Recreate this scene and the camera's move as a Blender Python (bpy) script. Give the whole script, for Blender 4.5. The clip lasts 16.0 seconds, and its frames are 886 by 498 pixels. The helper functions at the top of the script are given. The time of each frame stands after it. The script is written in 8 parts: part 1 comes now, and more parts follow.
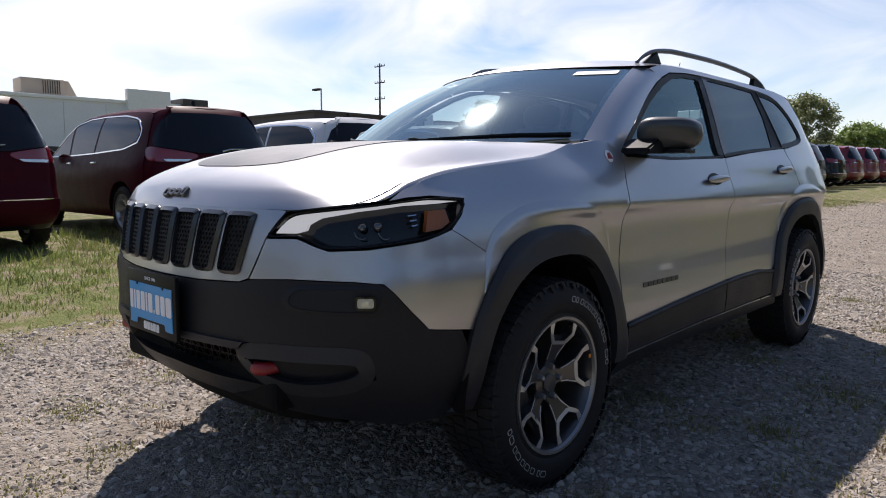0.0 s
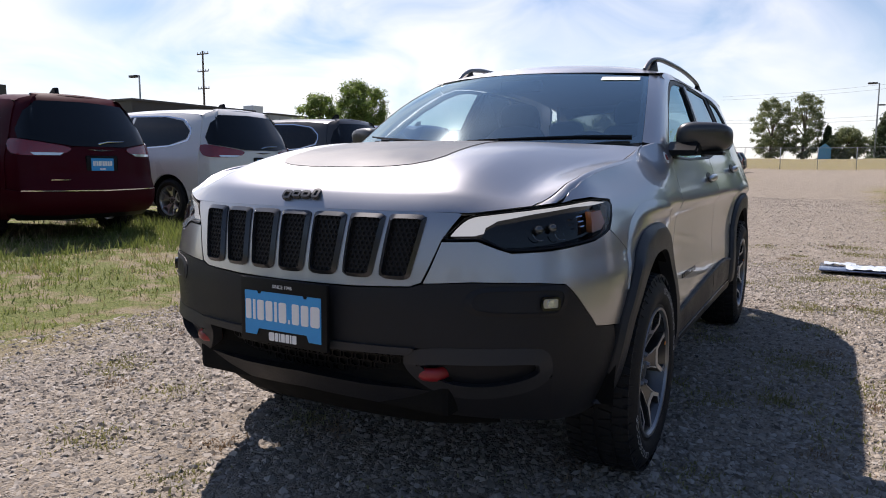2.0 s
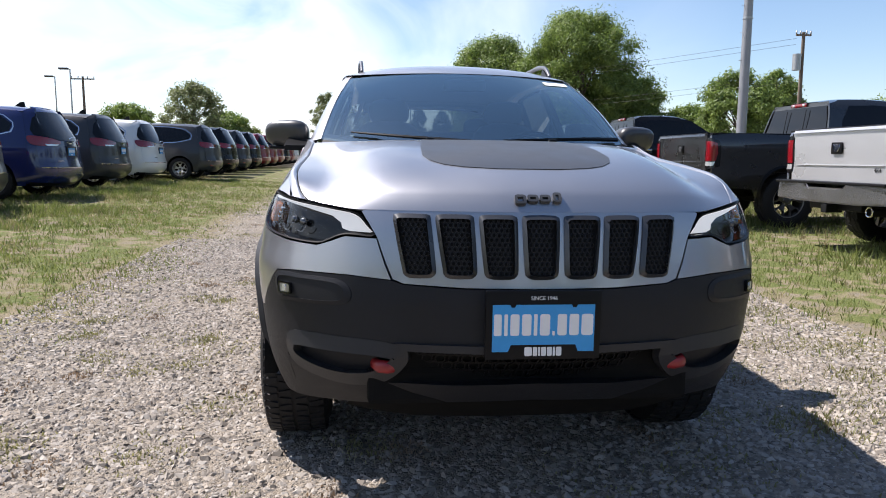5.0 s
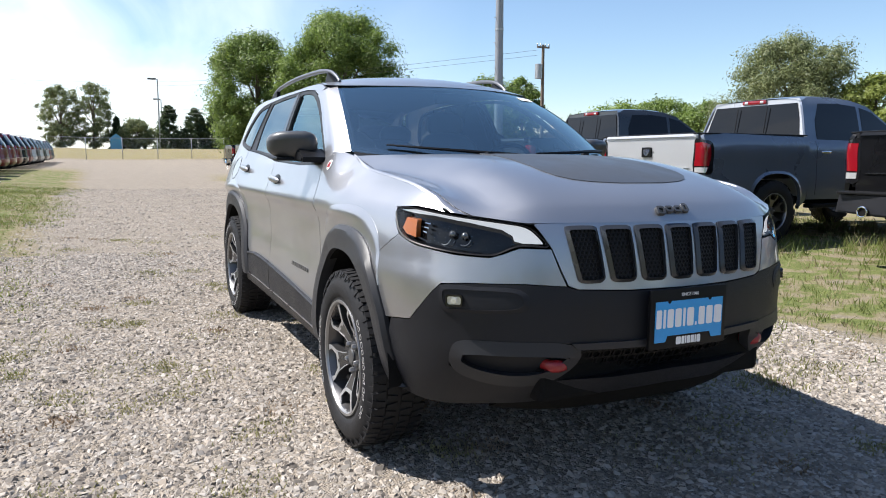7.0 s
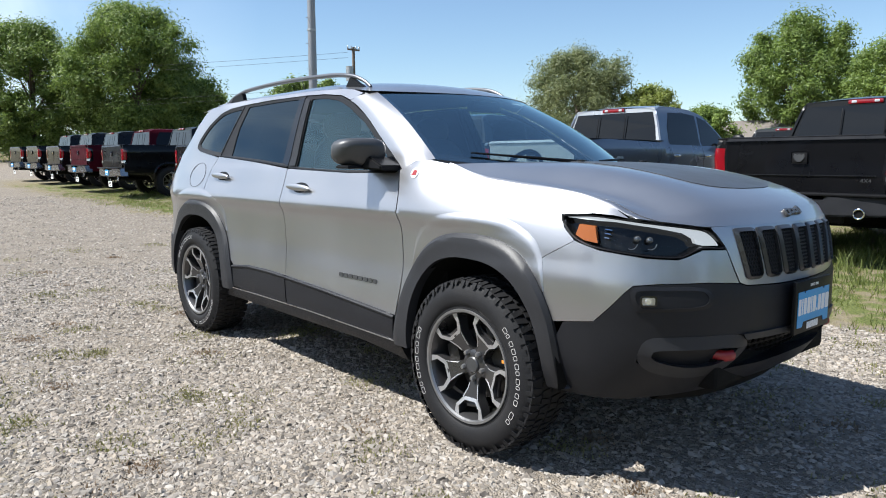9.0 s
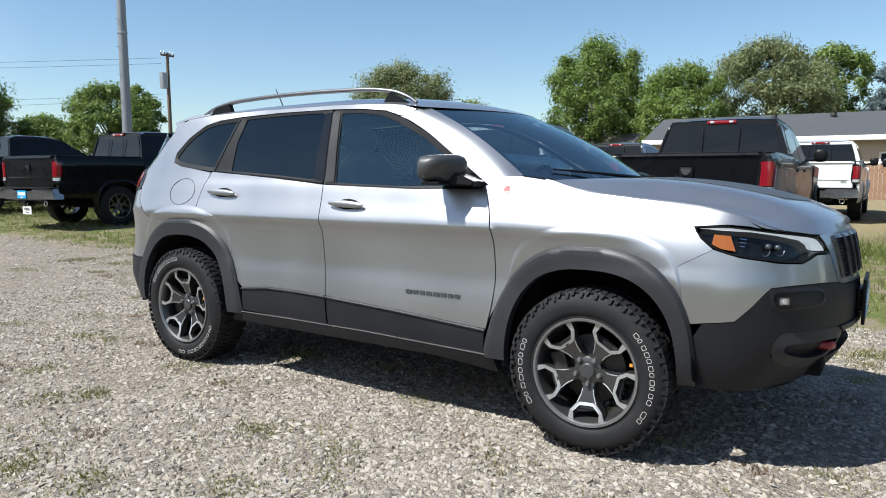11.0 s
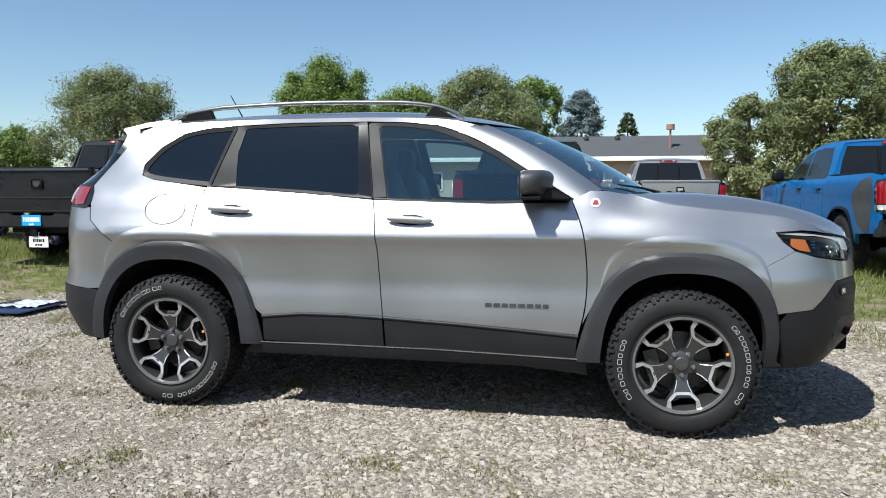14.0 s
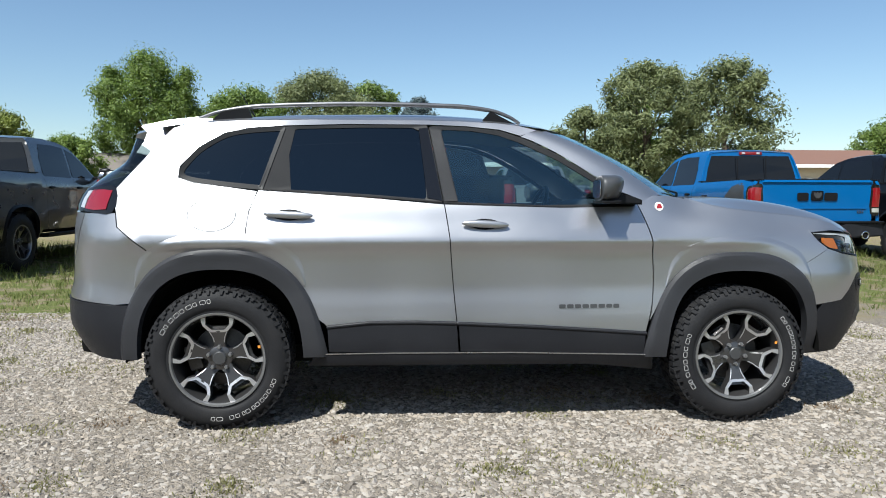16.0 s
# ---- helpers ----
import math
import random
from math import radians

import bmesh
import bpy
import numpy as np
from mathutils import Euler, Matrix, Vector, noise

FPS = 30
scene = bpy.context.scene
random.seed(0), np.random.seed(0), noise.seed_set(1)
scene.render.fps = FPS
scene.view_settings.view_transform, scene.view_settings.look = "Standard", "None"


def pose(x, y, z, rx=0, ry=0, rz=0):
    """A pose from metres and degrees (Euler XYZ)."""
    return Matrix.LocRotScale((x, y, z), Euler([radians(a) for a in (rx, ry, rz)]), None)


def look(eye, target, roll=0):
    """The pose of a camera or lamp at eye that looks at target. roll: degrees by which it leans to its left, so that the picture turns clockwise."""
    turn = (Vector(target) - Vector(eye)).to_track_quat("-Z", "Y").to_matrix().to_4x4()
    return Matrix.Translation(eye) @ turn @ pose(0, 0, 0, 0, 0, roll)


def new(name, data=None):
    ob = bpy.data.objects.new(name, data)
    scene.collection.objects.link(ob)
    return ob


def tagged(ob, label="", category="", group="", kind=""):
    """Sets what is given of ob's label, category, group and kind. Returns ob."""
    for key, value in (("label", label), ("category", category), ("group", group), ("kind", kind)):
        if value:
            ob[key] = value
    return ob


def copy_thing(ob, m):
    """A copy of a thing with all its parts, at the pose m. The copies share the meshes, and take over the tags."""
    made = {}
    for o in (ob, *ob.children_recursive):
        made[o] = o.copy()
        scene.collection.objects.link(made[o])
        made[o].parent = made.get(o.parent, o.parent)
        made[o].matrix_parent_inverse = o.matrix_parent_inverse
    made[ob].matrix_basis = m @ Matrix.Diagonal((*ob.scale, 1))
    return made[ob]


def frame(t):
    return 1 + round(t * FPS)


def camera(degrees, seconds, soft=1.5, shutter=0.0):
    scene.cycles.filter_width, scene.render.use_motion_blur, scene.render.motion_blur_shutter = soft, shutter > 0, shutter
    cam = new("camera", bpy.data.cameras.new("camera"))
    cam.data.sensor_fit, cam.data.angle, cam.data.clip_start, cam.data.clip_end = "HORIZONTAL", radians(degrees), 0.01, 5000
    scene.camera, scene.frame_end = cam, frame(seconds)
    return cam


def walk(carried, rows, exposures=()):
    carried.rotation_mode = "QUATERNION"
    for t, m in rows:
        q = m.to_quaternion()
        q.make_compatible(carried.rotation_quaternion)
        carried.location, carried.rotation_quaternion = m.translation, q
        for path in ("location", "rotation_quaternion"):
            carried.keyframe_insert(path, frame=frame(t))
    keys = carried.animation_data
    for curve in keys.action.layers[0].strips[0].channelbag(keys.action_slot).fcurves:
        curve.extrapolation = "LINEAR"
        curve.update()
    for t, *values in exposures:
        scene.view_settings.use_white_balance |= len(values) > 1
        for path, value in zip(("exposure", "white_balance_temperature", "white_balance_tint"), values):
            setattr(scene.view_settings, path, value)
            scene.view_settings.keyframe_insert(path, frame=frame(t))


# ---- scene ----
cam = camera(64.5, 16.0, soft=1.0)
PATH = [
    (0, (3.336, 2.197, 1.067), (1.882, 0.841, 0.854), 0.04),
    (0.5, (3.459, 2.081, 1.071), (1.989, 0.742, 0.856), 0.03),
    (1, (3.601, 1.910, 1.094), (2.072, 0.640, 0.873), 0.12),
    (1.5, (3.770, 1.692, 1.083), (2.152, 0.537, 0.863), 0.08),
    (2, (3.930, 1.428, 1.089), (2.192, 0.465, 0.860), 0.19),
    (2.5, (4.040, 1.105, 1.073), (2.197, 0.366, 0.832), 0.21),
    (3, (4.132, 0.784, 1.093), (2.216, 0.270, 0.838), 0.26),
    (3.5, (4.221, 0.469, 1.093), (2.264, 0.147, 0.832), 0.23),
    (4, (4.274, 0.151, 1.106), (2.296, 0.005, 0.846), 0.34),
    (6.5, (4.175, -1.424, 1.156), (2.323, -0.714, 0.902), 0.10),
    (7, (4.069, -1.732, 1.177), (2.282, -0.872, 0.922), 0.12),
    (7.5, (3.935, -2.032, 1.179), (2.220, -1.037, 0.921), 0.08),
    (8, (3.779, -2.318, 1.191), (2.136, -1.208, 0.932), 0.03),
    (8.5, (3.594, -2.580, 1.200), (2.032, -1.357, 0.943), -0.04),
    (9, (3.378, -2.829, 1.204), (1.902, -1.503, 0.954), -0.07),
    (9.5, (3.157, -3.060, 1.213), (1.764, -1.646, 0.969), -0.10),
    (10, (2.928, -3.289, 1.224), (1.630, -1.786, 0.989), -0.08),
    (12.5, (1.641, -4.133, 1.226), (0.942, -2.270, 1.032), -0.13),
    (13, (1.351, -4.229, 1.224), (0.786, -2.319, 1.038), -0.07),
    (13.5, (1.073, -4.306, 1.221), (0.630, -2.364, 1.043), -0.08),
    (14, (0.770, -4.371, 1.220), (0.433, -2.408, 1.048), -0.04),
    (14.5, (0.468, -4.414, 1.220), (0.242, -2.434, 1.054), 0.02),
    (15, (0.146, -4.442, 1.218), (0.043, -2.451, 1.059), 0.01),
    (15.5, (-0.174, -4.452, 1.222), (-0.137, -2.459, 1.062), 0.07),
    (16, (-0.504, -4.422, 1.218), (-0.349, -2.434, 1.059), 0.08),
]
walk(cam, [(t, look(eye, target, roll)) for t, eye, target, roll in PATH], [(0, 0.6, 6650, 17), (2, 0.65, 6650, 18), (3.5, 0.88, 6550, 17), (7, 1.1, 6350, 11), (9.5, 0.92, 6200, 7), (13, 0.75, 6200, 5), (16, 0.7, 6150, 5)])

# ---- light ----
SUN = Vector((-0.33, -0.487, 0.808)).normalized()
world = bpy.data.worlds.new("sky")
scene.world = world
world.use_nodes = True
wn, wl = world.node_tree.nodes, world.node_tree.links
wn.clear()
w_out = wn.new("ShaderNodeOutputWorld")
w_bg = wn.new("ShaderNodeBackground")
w_sky = wn.new("ShaderNodeTexSky")
w_sky.sky_type = "NISHITA"
w_sky.sun_disc = False
w_sky.sun_elevation = radians(54)
w_sky.sun_rotation = math.atan2(SUN.x, SUN.y)
w_sky.altitude, w_sky.air_density, w_sky.dust_density, w_sky.ozone_density = 950, 1.15, 0.35, 2.6
# thin high cloud, denser towards the sun
w_co = wn.new("ShaderNodeTexCoord")
w_map = wn.new("ShaderNodeMapping")
w_map.inputs["Scale"].default_value = (1.2, 2.2, 4.0)
w_noi = wn.new("ShaderNodeTexNoise")
w_noi.inputs["Scale"].default_value, w_noi.inputs["Detail"].default_value, w_noi.inputs["Distortion"].default_value = 2.2, 9, 0.7
w_ramp = wn.new("ShaderNodeMapRange")
w_ramp.inputs["From Min"].default_value, w_ramp.inputs["From Max"].default_value = 0.30, 0.62
w_dot = wn.new("ShaderNodeVectorMath")
w_dot.operation = "DOT_PRODUCT"
w_dot.inputs[1].default_value = Vector((-0.45, -0.89, 0.1)).normalized()
w_side = wn.new("ShaderNodeMapRange")
w_side.inputs["From Min"].default_value, w_side.inputs["From Max"].default_value = 0.0, 0.85
w_mul = wn.new("ShaderNodeMath")
w_mul.operation = "MULTIPLY"
w_mix = wn.new("ShaderNodeMix")
w_mix.data_type = "RGBA"
w_mix.inputs["B"].default_value = (9.6, 9.9, 10.2, 1)
wl.new(w_co.outputs["Generated"], w_map.inputs["Vector"])
wl.new(w_map.outputs["Vector"], w_noi.inputs["Vector"])
wl.new(w_noi.outputs["Fac"], w_ramp.inputs["Value"])
wl.new(w_co.outputs["Generated"], w_dot.inputs[0])
wl.new(w_dot.outputs["Value"], w_side.inputs["Value"])
wl.new(w_ramp.outputs["Result"], w_mul.inputs[0])
wl.new(w_side.outputs["Result"], w_mul.inputs[1])
w_sep = wn.new("ShaderNodeSeparateXYZ")
wl.new(w_co.outputs["Generated"], w_sep.inputs["Vector"])
w_low = wn.new("ShaderNodeMapRange")
w_low.inputs["From Min"].default_value, w_low.inputs["From Max"].default_value = 0.62, 0.22
wl.new(w_sep.outputs["Z"], w_low.inputs["Value"])
w_cut = wn.new("ShaderNodeMath")
w_cut.operation = "MULTIPLY"
wl.new(w_mul.outputs["Value"], w_cut.inputs[0])
wl.new(w_low.outputs["Result"], w_cut.inputs[1])
wl.new(w_cut.outputs["Value"], w_mix.inputs["Factor"])
wl.new(w_sky.outputs["Color"], w_mix.inputs["A"])
wl.new(w_mix.outputs["Result"], w_bg.inputs["Color"])
w_bg.inputs["Strength"].default_value = 0.078
wl.new(w_bg.outputs["Background"], w_out.inputs["Surface"])

sun_data = bpy.data.lights.new("sun", "SUN")
sun_data.energy, sun_data.angle, sun_data.color = 5.0, radians(0.53), (1.0, 0.955, 0.89)
sun = new("sun", sun_data)
sun.matrix_world = look(SUN * 60, (0, 0, 0))


# ---- materials ----
def socket(node, name, value):
    if name in node.inputs:
        node.inputs[name].default_value = value


def mat(name, color, rough=0.5, metal=0.0, coat=0.0, vary=0.12, scale=6.0, fine=90.0, bump=0.0, spec=0.5, dirt=None, dirt_amount=0.0):
    """A surface with tone variation at two scales, optional dirt patches, and fine relief."""
    m = bpy.data.materials.new(name)
    m.use_nodes = True
    n, l = m.node_tree.nodes, m.node_tree.links
    b = n["Principled BSDF"]
    co = n.new("ShaderNodeTexCoord")
    big, small = n.new("ShaderNodeTexNoise"), n.new("ShaderNodeTexNoise")
    big.inputs["Scale"].default_value, big.inputs["Detail"].default_value = scale, 5
    small.inputs["Scale"].default_value, small.inputs["Detail"].default_value = fine, 3
    l.new(co.outputs["Object"], big.inputs["Vector"])
    l.new(co.outputs["Object"], small.inputs["Vector"])
    add = n.new("ShaderNodeMath")
    add.operation = "ADD"
    l.new(big.outputs["Fac"], add.inputs[0])
    l.new(small.outputs["Fac"], add.inputs[1])
    rng = n.new("ShaderNodeMapRange")
    rng.inputs["From Min"].default_value, rng.inputs["From Max"].default_value = 0.6, 1.4
    rng.inputs["To Min"].default_value, rng.inputs["To Max"].default_value = 1 - vary, 1 + vary
    l.new(add.outputs["Value"], rng.inputs["Value"])
    mul = n.new("ShaderNodeVectorMath")
    mul.operation = "SCALE"
    mul.inputs[0].default_value = color[:3]
    l.new(rng.outputs["Result"], mul.inputs["Scale"])
    tone = mul.outputs["Vector"]
    if dirt:
        mix = n.new("ShaderNodeMix")
        mix.data_type = "RGBA"
        patch = n.new("ShaderNodeMapRange")
        patch.inputs["From Min"].default_value, patch.inputs["From Max"].default_value = 0.5, 0.72
        patch.inputs["To Max"].default_value = dirt_amount
        l.new(big.outputs["Fac"], patch.inputs["Value"])
        l.new(patch.outputs["Result"], mix.inputs["Factor"])
        l.new(tone, mix.inputs["A"])
        mix.inputs["B"].default_value = (*dirt, 1)
        tone = mix.outputs["Result"]
    l.new(tone, b.inputs["Base Color"])
    rr = n.new("ShaderNodeMapRange")
    rr.inputs["From Min"].default_value, rr.inputs["From Max"].default_value = 0.3, 0.7
    rr.inputs["To Min"].default_value, rr.inputs["To Max"].default_value = max(0.01, rough * 0.85), min(1.0, rough * 1.15)
    l.new(big.outputs["Fac"], rr.inputs["Value"])
    l.new(rr.outputs["Result"], b.inputs["Roughness"])
    b.inputs["Metallic"].default_value = metal
    socket(b, "Specular IOR Level", spec)
    socket(b, "Coat Weight", coat)
    socket(b, "Coat Roughness", 0.04)
    if bump:
        bp = n.new("ShaderNodeBump")
        bp.inputs["Strength"].default_value, bp.inputs["Distance"].default_value = min(1.0, bump), 0.004
        l.new(small.outputs["Fac"], bp.inputs["Height"])
        l.new(bp.outputs["Normal"], b.inputs["Normal"])
    return m


def glass(name, tint, gloss=0.03, ior=1.5, shine=(1, 1, 1)):
    """Thin tinted pane: lets light through by its tint and mirrors by Fresnel."""
    m = bpy.data.materials.new(name)
    m.use_nodes = True
    n, l = m.node_tree.nodes, m.node_tree.links
    n.clear()
    out = n.new("ShaderNodeOutputMaterial")
    tr, gl, mx, lw = n.new("ShaderNodeBsdfTransparent"), n.new("ShaderNodeBsdfGlossy"), n.new("ShaderNodeMixShader"), n.new("ShaderNodeLayerWeight")
    tr.inputs["Color"].default_value = (*tint, 1)
    gl.inputs["Roughness"].default_value = gloss
    gl.inputs["Color"].default_value = (*shine, 1)
    lw.inputs["Blend"].default_value = 0.5
    f0 = ((ior - 1) / (ior + 1)) ** 2
    edge_, share = n.new("ShaderNodeMath"), n.new("ShaderNodeMath")
    edge_.operation, share.operation = "POWER", "MULTIPLY_ADD"
    l.new(lw.outputs["Facing"], edge_.inputs[0])
    edge_.inputs[1].default_value = 5.0
    l.new(edge_.outputs["Value"], share.inputs[0])
    share.inputs[1].default_value, share.inputs[2].default_value = 1 - f0, f0
    l.new(share.outputs["Value"], mx.inputs["Fac"])
    l.new(tr.outputs["BSDF"], mx.inputs[1])
    l.new(gl.outputs["BSDF"], mx.inputs[2])
    l.new(mx.outputs["Shader"], out.inputs["Surface"])
    return m


def glow(name, color, power, base=(0.8, 0.8, 0.8)):
    m = mat(name, base, 0.2, vary=0.02)
    b = m.node_tree.nodes["Principled BSDF"]
    socket(b, "Emission Color", (*color, 1))
    socket(b, "Emission Strength", power)
    return m


def paint(name, color, metal=0.0, rough=0.3):
    return mat(name, color, rough, metal=metal, coat=0.7, vary=0.03, scale=2.0, fine=900.0, spec=0.4)


SILVER = mat("silver metallic paint", (0.395, 0.395, 0.412), 0.365, metal=0.87, coat=0.8, vary=0.035, scale=1.5, fine=1400.0)
PLASTIC = mat("dark grey grained plastic", (0.0135, 0.014, 0.017), 0.46, spec=0.24, vary=0.14, scale=5, fine=600, bump=0.25, dirt=(0.04, 0.038, 0.035), dirt_amount=0.04)
FLARE = mat("satin grey arch plastic", (0.026, 0.0265, 0.030), 0.45, spec=0.3, vary=0.1, scale=5, fine=700, bump=0.12)
BLACK = mat("black plastic", (0.008, 0.008, 0.009), 0.4, vary=0.1, fine=400, spec=0.15)
MESHBLACK = mat("satin black mesh", (0.008, 0.008, 0.009), 0.45, vary=0.08, spec=0.25)
GLOSSBLACK = mat("gloss black", (0.008, 0.008, 0.009), 0.08, vary=0.05)
MATTBLACK = mat("matt black decal", (0.042, 0.045, 0.051), 0.40, vary=0.08, fine=500)
UNDER = mat("underbody black", (0.006, 0.006, 0.006), 0.9, spec=0.15, vary=0.3, scale=9)
RUBBER = mat("tyre rubber", (0.018, 0.018, 0.0195), 0.6, vary=0.2, scale=9, fine=200, bump=0.2, spec=0.14, dirt=(0.04, 0.036, 0.03), dirt_amount=0.16)
RIMDARK = mat("grey painted alloy", (0.088, 0.086, 0.088), 0.3, metal=0.75, coat=0.3, vary=0.06)
MACHINED = mat("machined alloy", (0.54, 0.54, 0.55), 0.34, metal=0.75, vary=0.06, fine=300)
CHROME = mat("chrome", (0.75, 0.75, 0.77), 0.08, metal=1.0, vary=0.03)
STEEL = mat("brake steel", (0.07, 0.066, 0.062), 0.45, metal=0.8, vary=0.25, scale=20)
SILVERTRIM = mat("satin silver trim", (0.5, 0.5, 0.52), 0.3, metal=0.9, vary=0.05)
LIPGREY = mat("machined rim edge", (0.27, 0.27, 0.275), 0.34, metal=0.75, vary=0.06)
WINTRIM = mat("satin black window trim", (0.022, 0.022, 0.0235), 0.42, vary=0.05, spec=0.12)
RAILGREY = mat("satin rail", (0.16, 0.16, 0.17), 0.35, metal=0.7, vary=0.05)
GREYTRIM = mat("grey painted trim", (0.05, 0.051, 0.054), 0.4, metal=0.2, coat=0.3, vary=0.06)
SLOTRIM = mat("satin dark chrome", (0.045, 0.047, 0.052), 0.3, metal=0.5, vary=0.05, coat=0.3)
WHITELETTER = mat("white raised rubber", (0.38, 0.375, 0.37), 0.7, vary=0.15, scale=30)
RED = mat("red coated steel", (0.25, 0.010, 0.014), 0.42, vary=0.12, coat=0.2)
AMBER = mat("amber lens", (0.42, 0.12, 0.025), 0.2, vary=0.05, coat=0.5)
REDLENS = mat("red lens", (0.20, 0.004, 0.009), 0.12, vary=0.06, coat=1.0)
CLEARLENS = mat("clear reflector lens", (0.72, 0.72, 0.72), 0.1, metal=0.6, vary=0.2, fine=160)
LAMPGLOW = glow("running lamp", (0.95, 0.97, 1.0), 0.34, (0.2, 0.2, 0.2))
PLATEBLUE = mat("blue plate card", (0.012, 0.30, 0.68), 0.4, vary=0.04, coat=0.3)
WHITEPRINT = mat("white print", (0.8, 0.8, 0.8), 0.5, vary=0.03)
LIGHTGLASS = glass("windscreen glass", (0.86, 0.94, 0.94), 0.06, 3.5, (0.80, 0.98, 1.0))
SIDEGLASS = glass("side window glass", (0.64, 0.79, 0.81), 0.02, 2.1, (0.70, 0.96, 1.0))
DARKGLASS = glass("privacy glass", (0.02, 0.024, 0.03), 0.02, 1.75, (0.8, 0.95, 1.0))
LAMPGLASS = glass("lamp cover", (0.80, 0.82, 0.83), 0.01, 1.09)
REARGLASS = glass("rear window glass", (0.22, 0.25, 0.25), 0.02, 1.6)
CLOTH = mat("dark seat leather", (0.022, 0.022, 0.024), 0.55, vary=0.15, fine=200, bump=0.2)
DASH = mat("dark dashboard", (0.035, 0.035, 0.037), 0.6, vary=0.12, fine=400, bump=0.2)
PAPER = mat("white paper", (0.8, 0.8, 0.78), 0.7, vary=0.03)


# ---- mesh helpers ----
def part(name, bm, material, parent=None, label="", smooth=True):
    me = bpy.data.meshes.new(name)
    bm.normal_update()
    bm.to_mesh(me)
    bm.free()
    me.materials.append(material)
    if smooth:
        me.polygons.foreach_set("use_smooth", [True] * len(me.polygons))
    ob = new(name, me)
    if parent:
        ob.parent = parent
    if label:
        ob["label"] = label
    return ob


def thing(name, label, category, group="", kind=""):
    return tagged(new(name), label, category, group, kind)


def sharpen(bm, angle=32):
    bm.normal_update()
    for e in bm.edges:
        if len(e.link_faces) == 2 and e.calc_face_angle(0) > radians(angle):
            e.smooth = False


def box(size, at=(0, 0, 0), bevel=0.0, turn=None, segs=2):
    bm = bmesh.new()
    bmesh.ops.create_cube(bm, size=1, matrix=Matrix.Diagonal((*size, 1)))
    if bevel:
        bmesh.ops.bevel(bm, geom=bm.edges[:], offset=bevel, segments=segs, affect="EDGES", profile=0.6)
    m = Matrix.Translation(at)
    if turn is not None:
        m = m @ turn
    bmesh.ops.transform(bm, matrix=m, verts=bm.verts)
    sharpen(bm, 40)
    return bm


def join(*bms):
    out = bmesh.new()
    for b in bms:
        me = bpy.data.meshes.new("tmp")
        b.to_mesh(me)
        b.free()
        out.from_mesh(me)
        bpy.data.meshes.remove(me)
    return out


def tube(points, radius, sides=8, caps=True):
    """A round bar along points; radius may be a number or a list."""
    bm = bmesh.new()
    pts = [Vector(p) for p in points]
    rings = []
    up0 = Vector((0, 0, 1))
    for i, p in enumerate(pts):
        a, b = pts[max(0, i - 1)], pts[min(len(pts) - 1, i + 1)]
        d = (b - a).normalized()
        u = up0 if abs(d.z) < 0.95 else Vector((1, 0, 0))
        x = d.cross(u).normalized()
        y = x.cross(d)
        r = radius[i] if isinstance(radius, (list, tuple)) else radius
        rings.append([bm.verts.new(p + r * (math.cos(k) * x + math.sin(k) * y)) for k in (2 * math.pi * j / sides for j in range(sides))])
    for a, b in zip(rings, rings[1:]):
        for j in range(sides):
            bm.faces.new((a[j], a[(j + 1) % sides], b[(j + 1) % sides], b[j]))
    if caps:
        bm.faces.new(rings[0][::-1])
        bm.faces.new(rings[-1])
    bmesh.ops.recalc_face_normals(bm, faces=bm.faces)
    sharpen(bm, 50)
    return bm


def lathe(profile, sides=48, close=False):
    """Profile of (radius, y) turned round the y axis."""
    bm = bmesh.new()
    rings = []
    for r, y in profile:
        rings.append([bm.verts.new((r * math.cos(k), y, r * math.sin(k))) for k in (2 * math.pi * j / sides for j in range(sides))])
    for a, b in zip(rings, rings[1:]):
        for j in range(sides):
            bm.faces.new((a[j], a[(j + 1) % sides], b[(j + 1) % sides], b[j]))
    if close:
        bm.faces.new(rings[-1])
        bm.faces.new(rings[0][::-1])
    bmesh.ops.recalc_face_normals(bm, faces=bm.faces)
    sharpen(bm, 35)
    return bm


def prism(outline, place, depth, bevel=0.0):
    """Flat outline of (u, v) pushed to a solid; place(u, v, w) gives the point, w from 0 (back) to depth (front)."""
    bm = bmesh.new()
    back = [bm.verts.new((u, v, 0)) for u, v in outline]
    front = [bm.verts.new((u, v, depth)) for u, v in outline]
    n = len(outline)
    f = bm.faces.new(front)
    bm.faces.new(back[::-1])
    for i in range(n):
        bm.faces.new((back[i], back[(i + 1) % n], front[(i + 1) % n], front[i]))
    bmesh.ops.recalc_face_normals(bm, faces=bm.faces)
    if bevel:
        bmesh.ops.bevel(bm, geom=list(f.edges), offset=bevel, segments=2, affect="EDGES")
    for v in bm.verts:
        v.co = Vector(place(*v.co))
    bmesh.ops.recalc_face_normals(bm, faces=bm.faces)
    sharpen(bm, 32)
    return bm


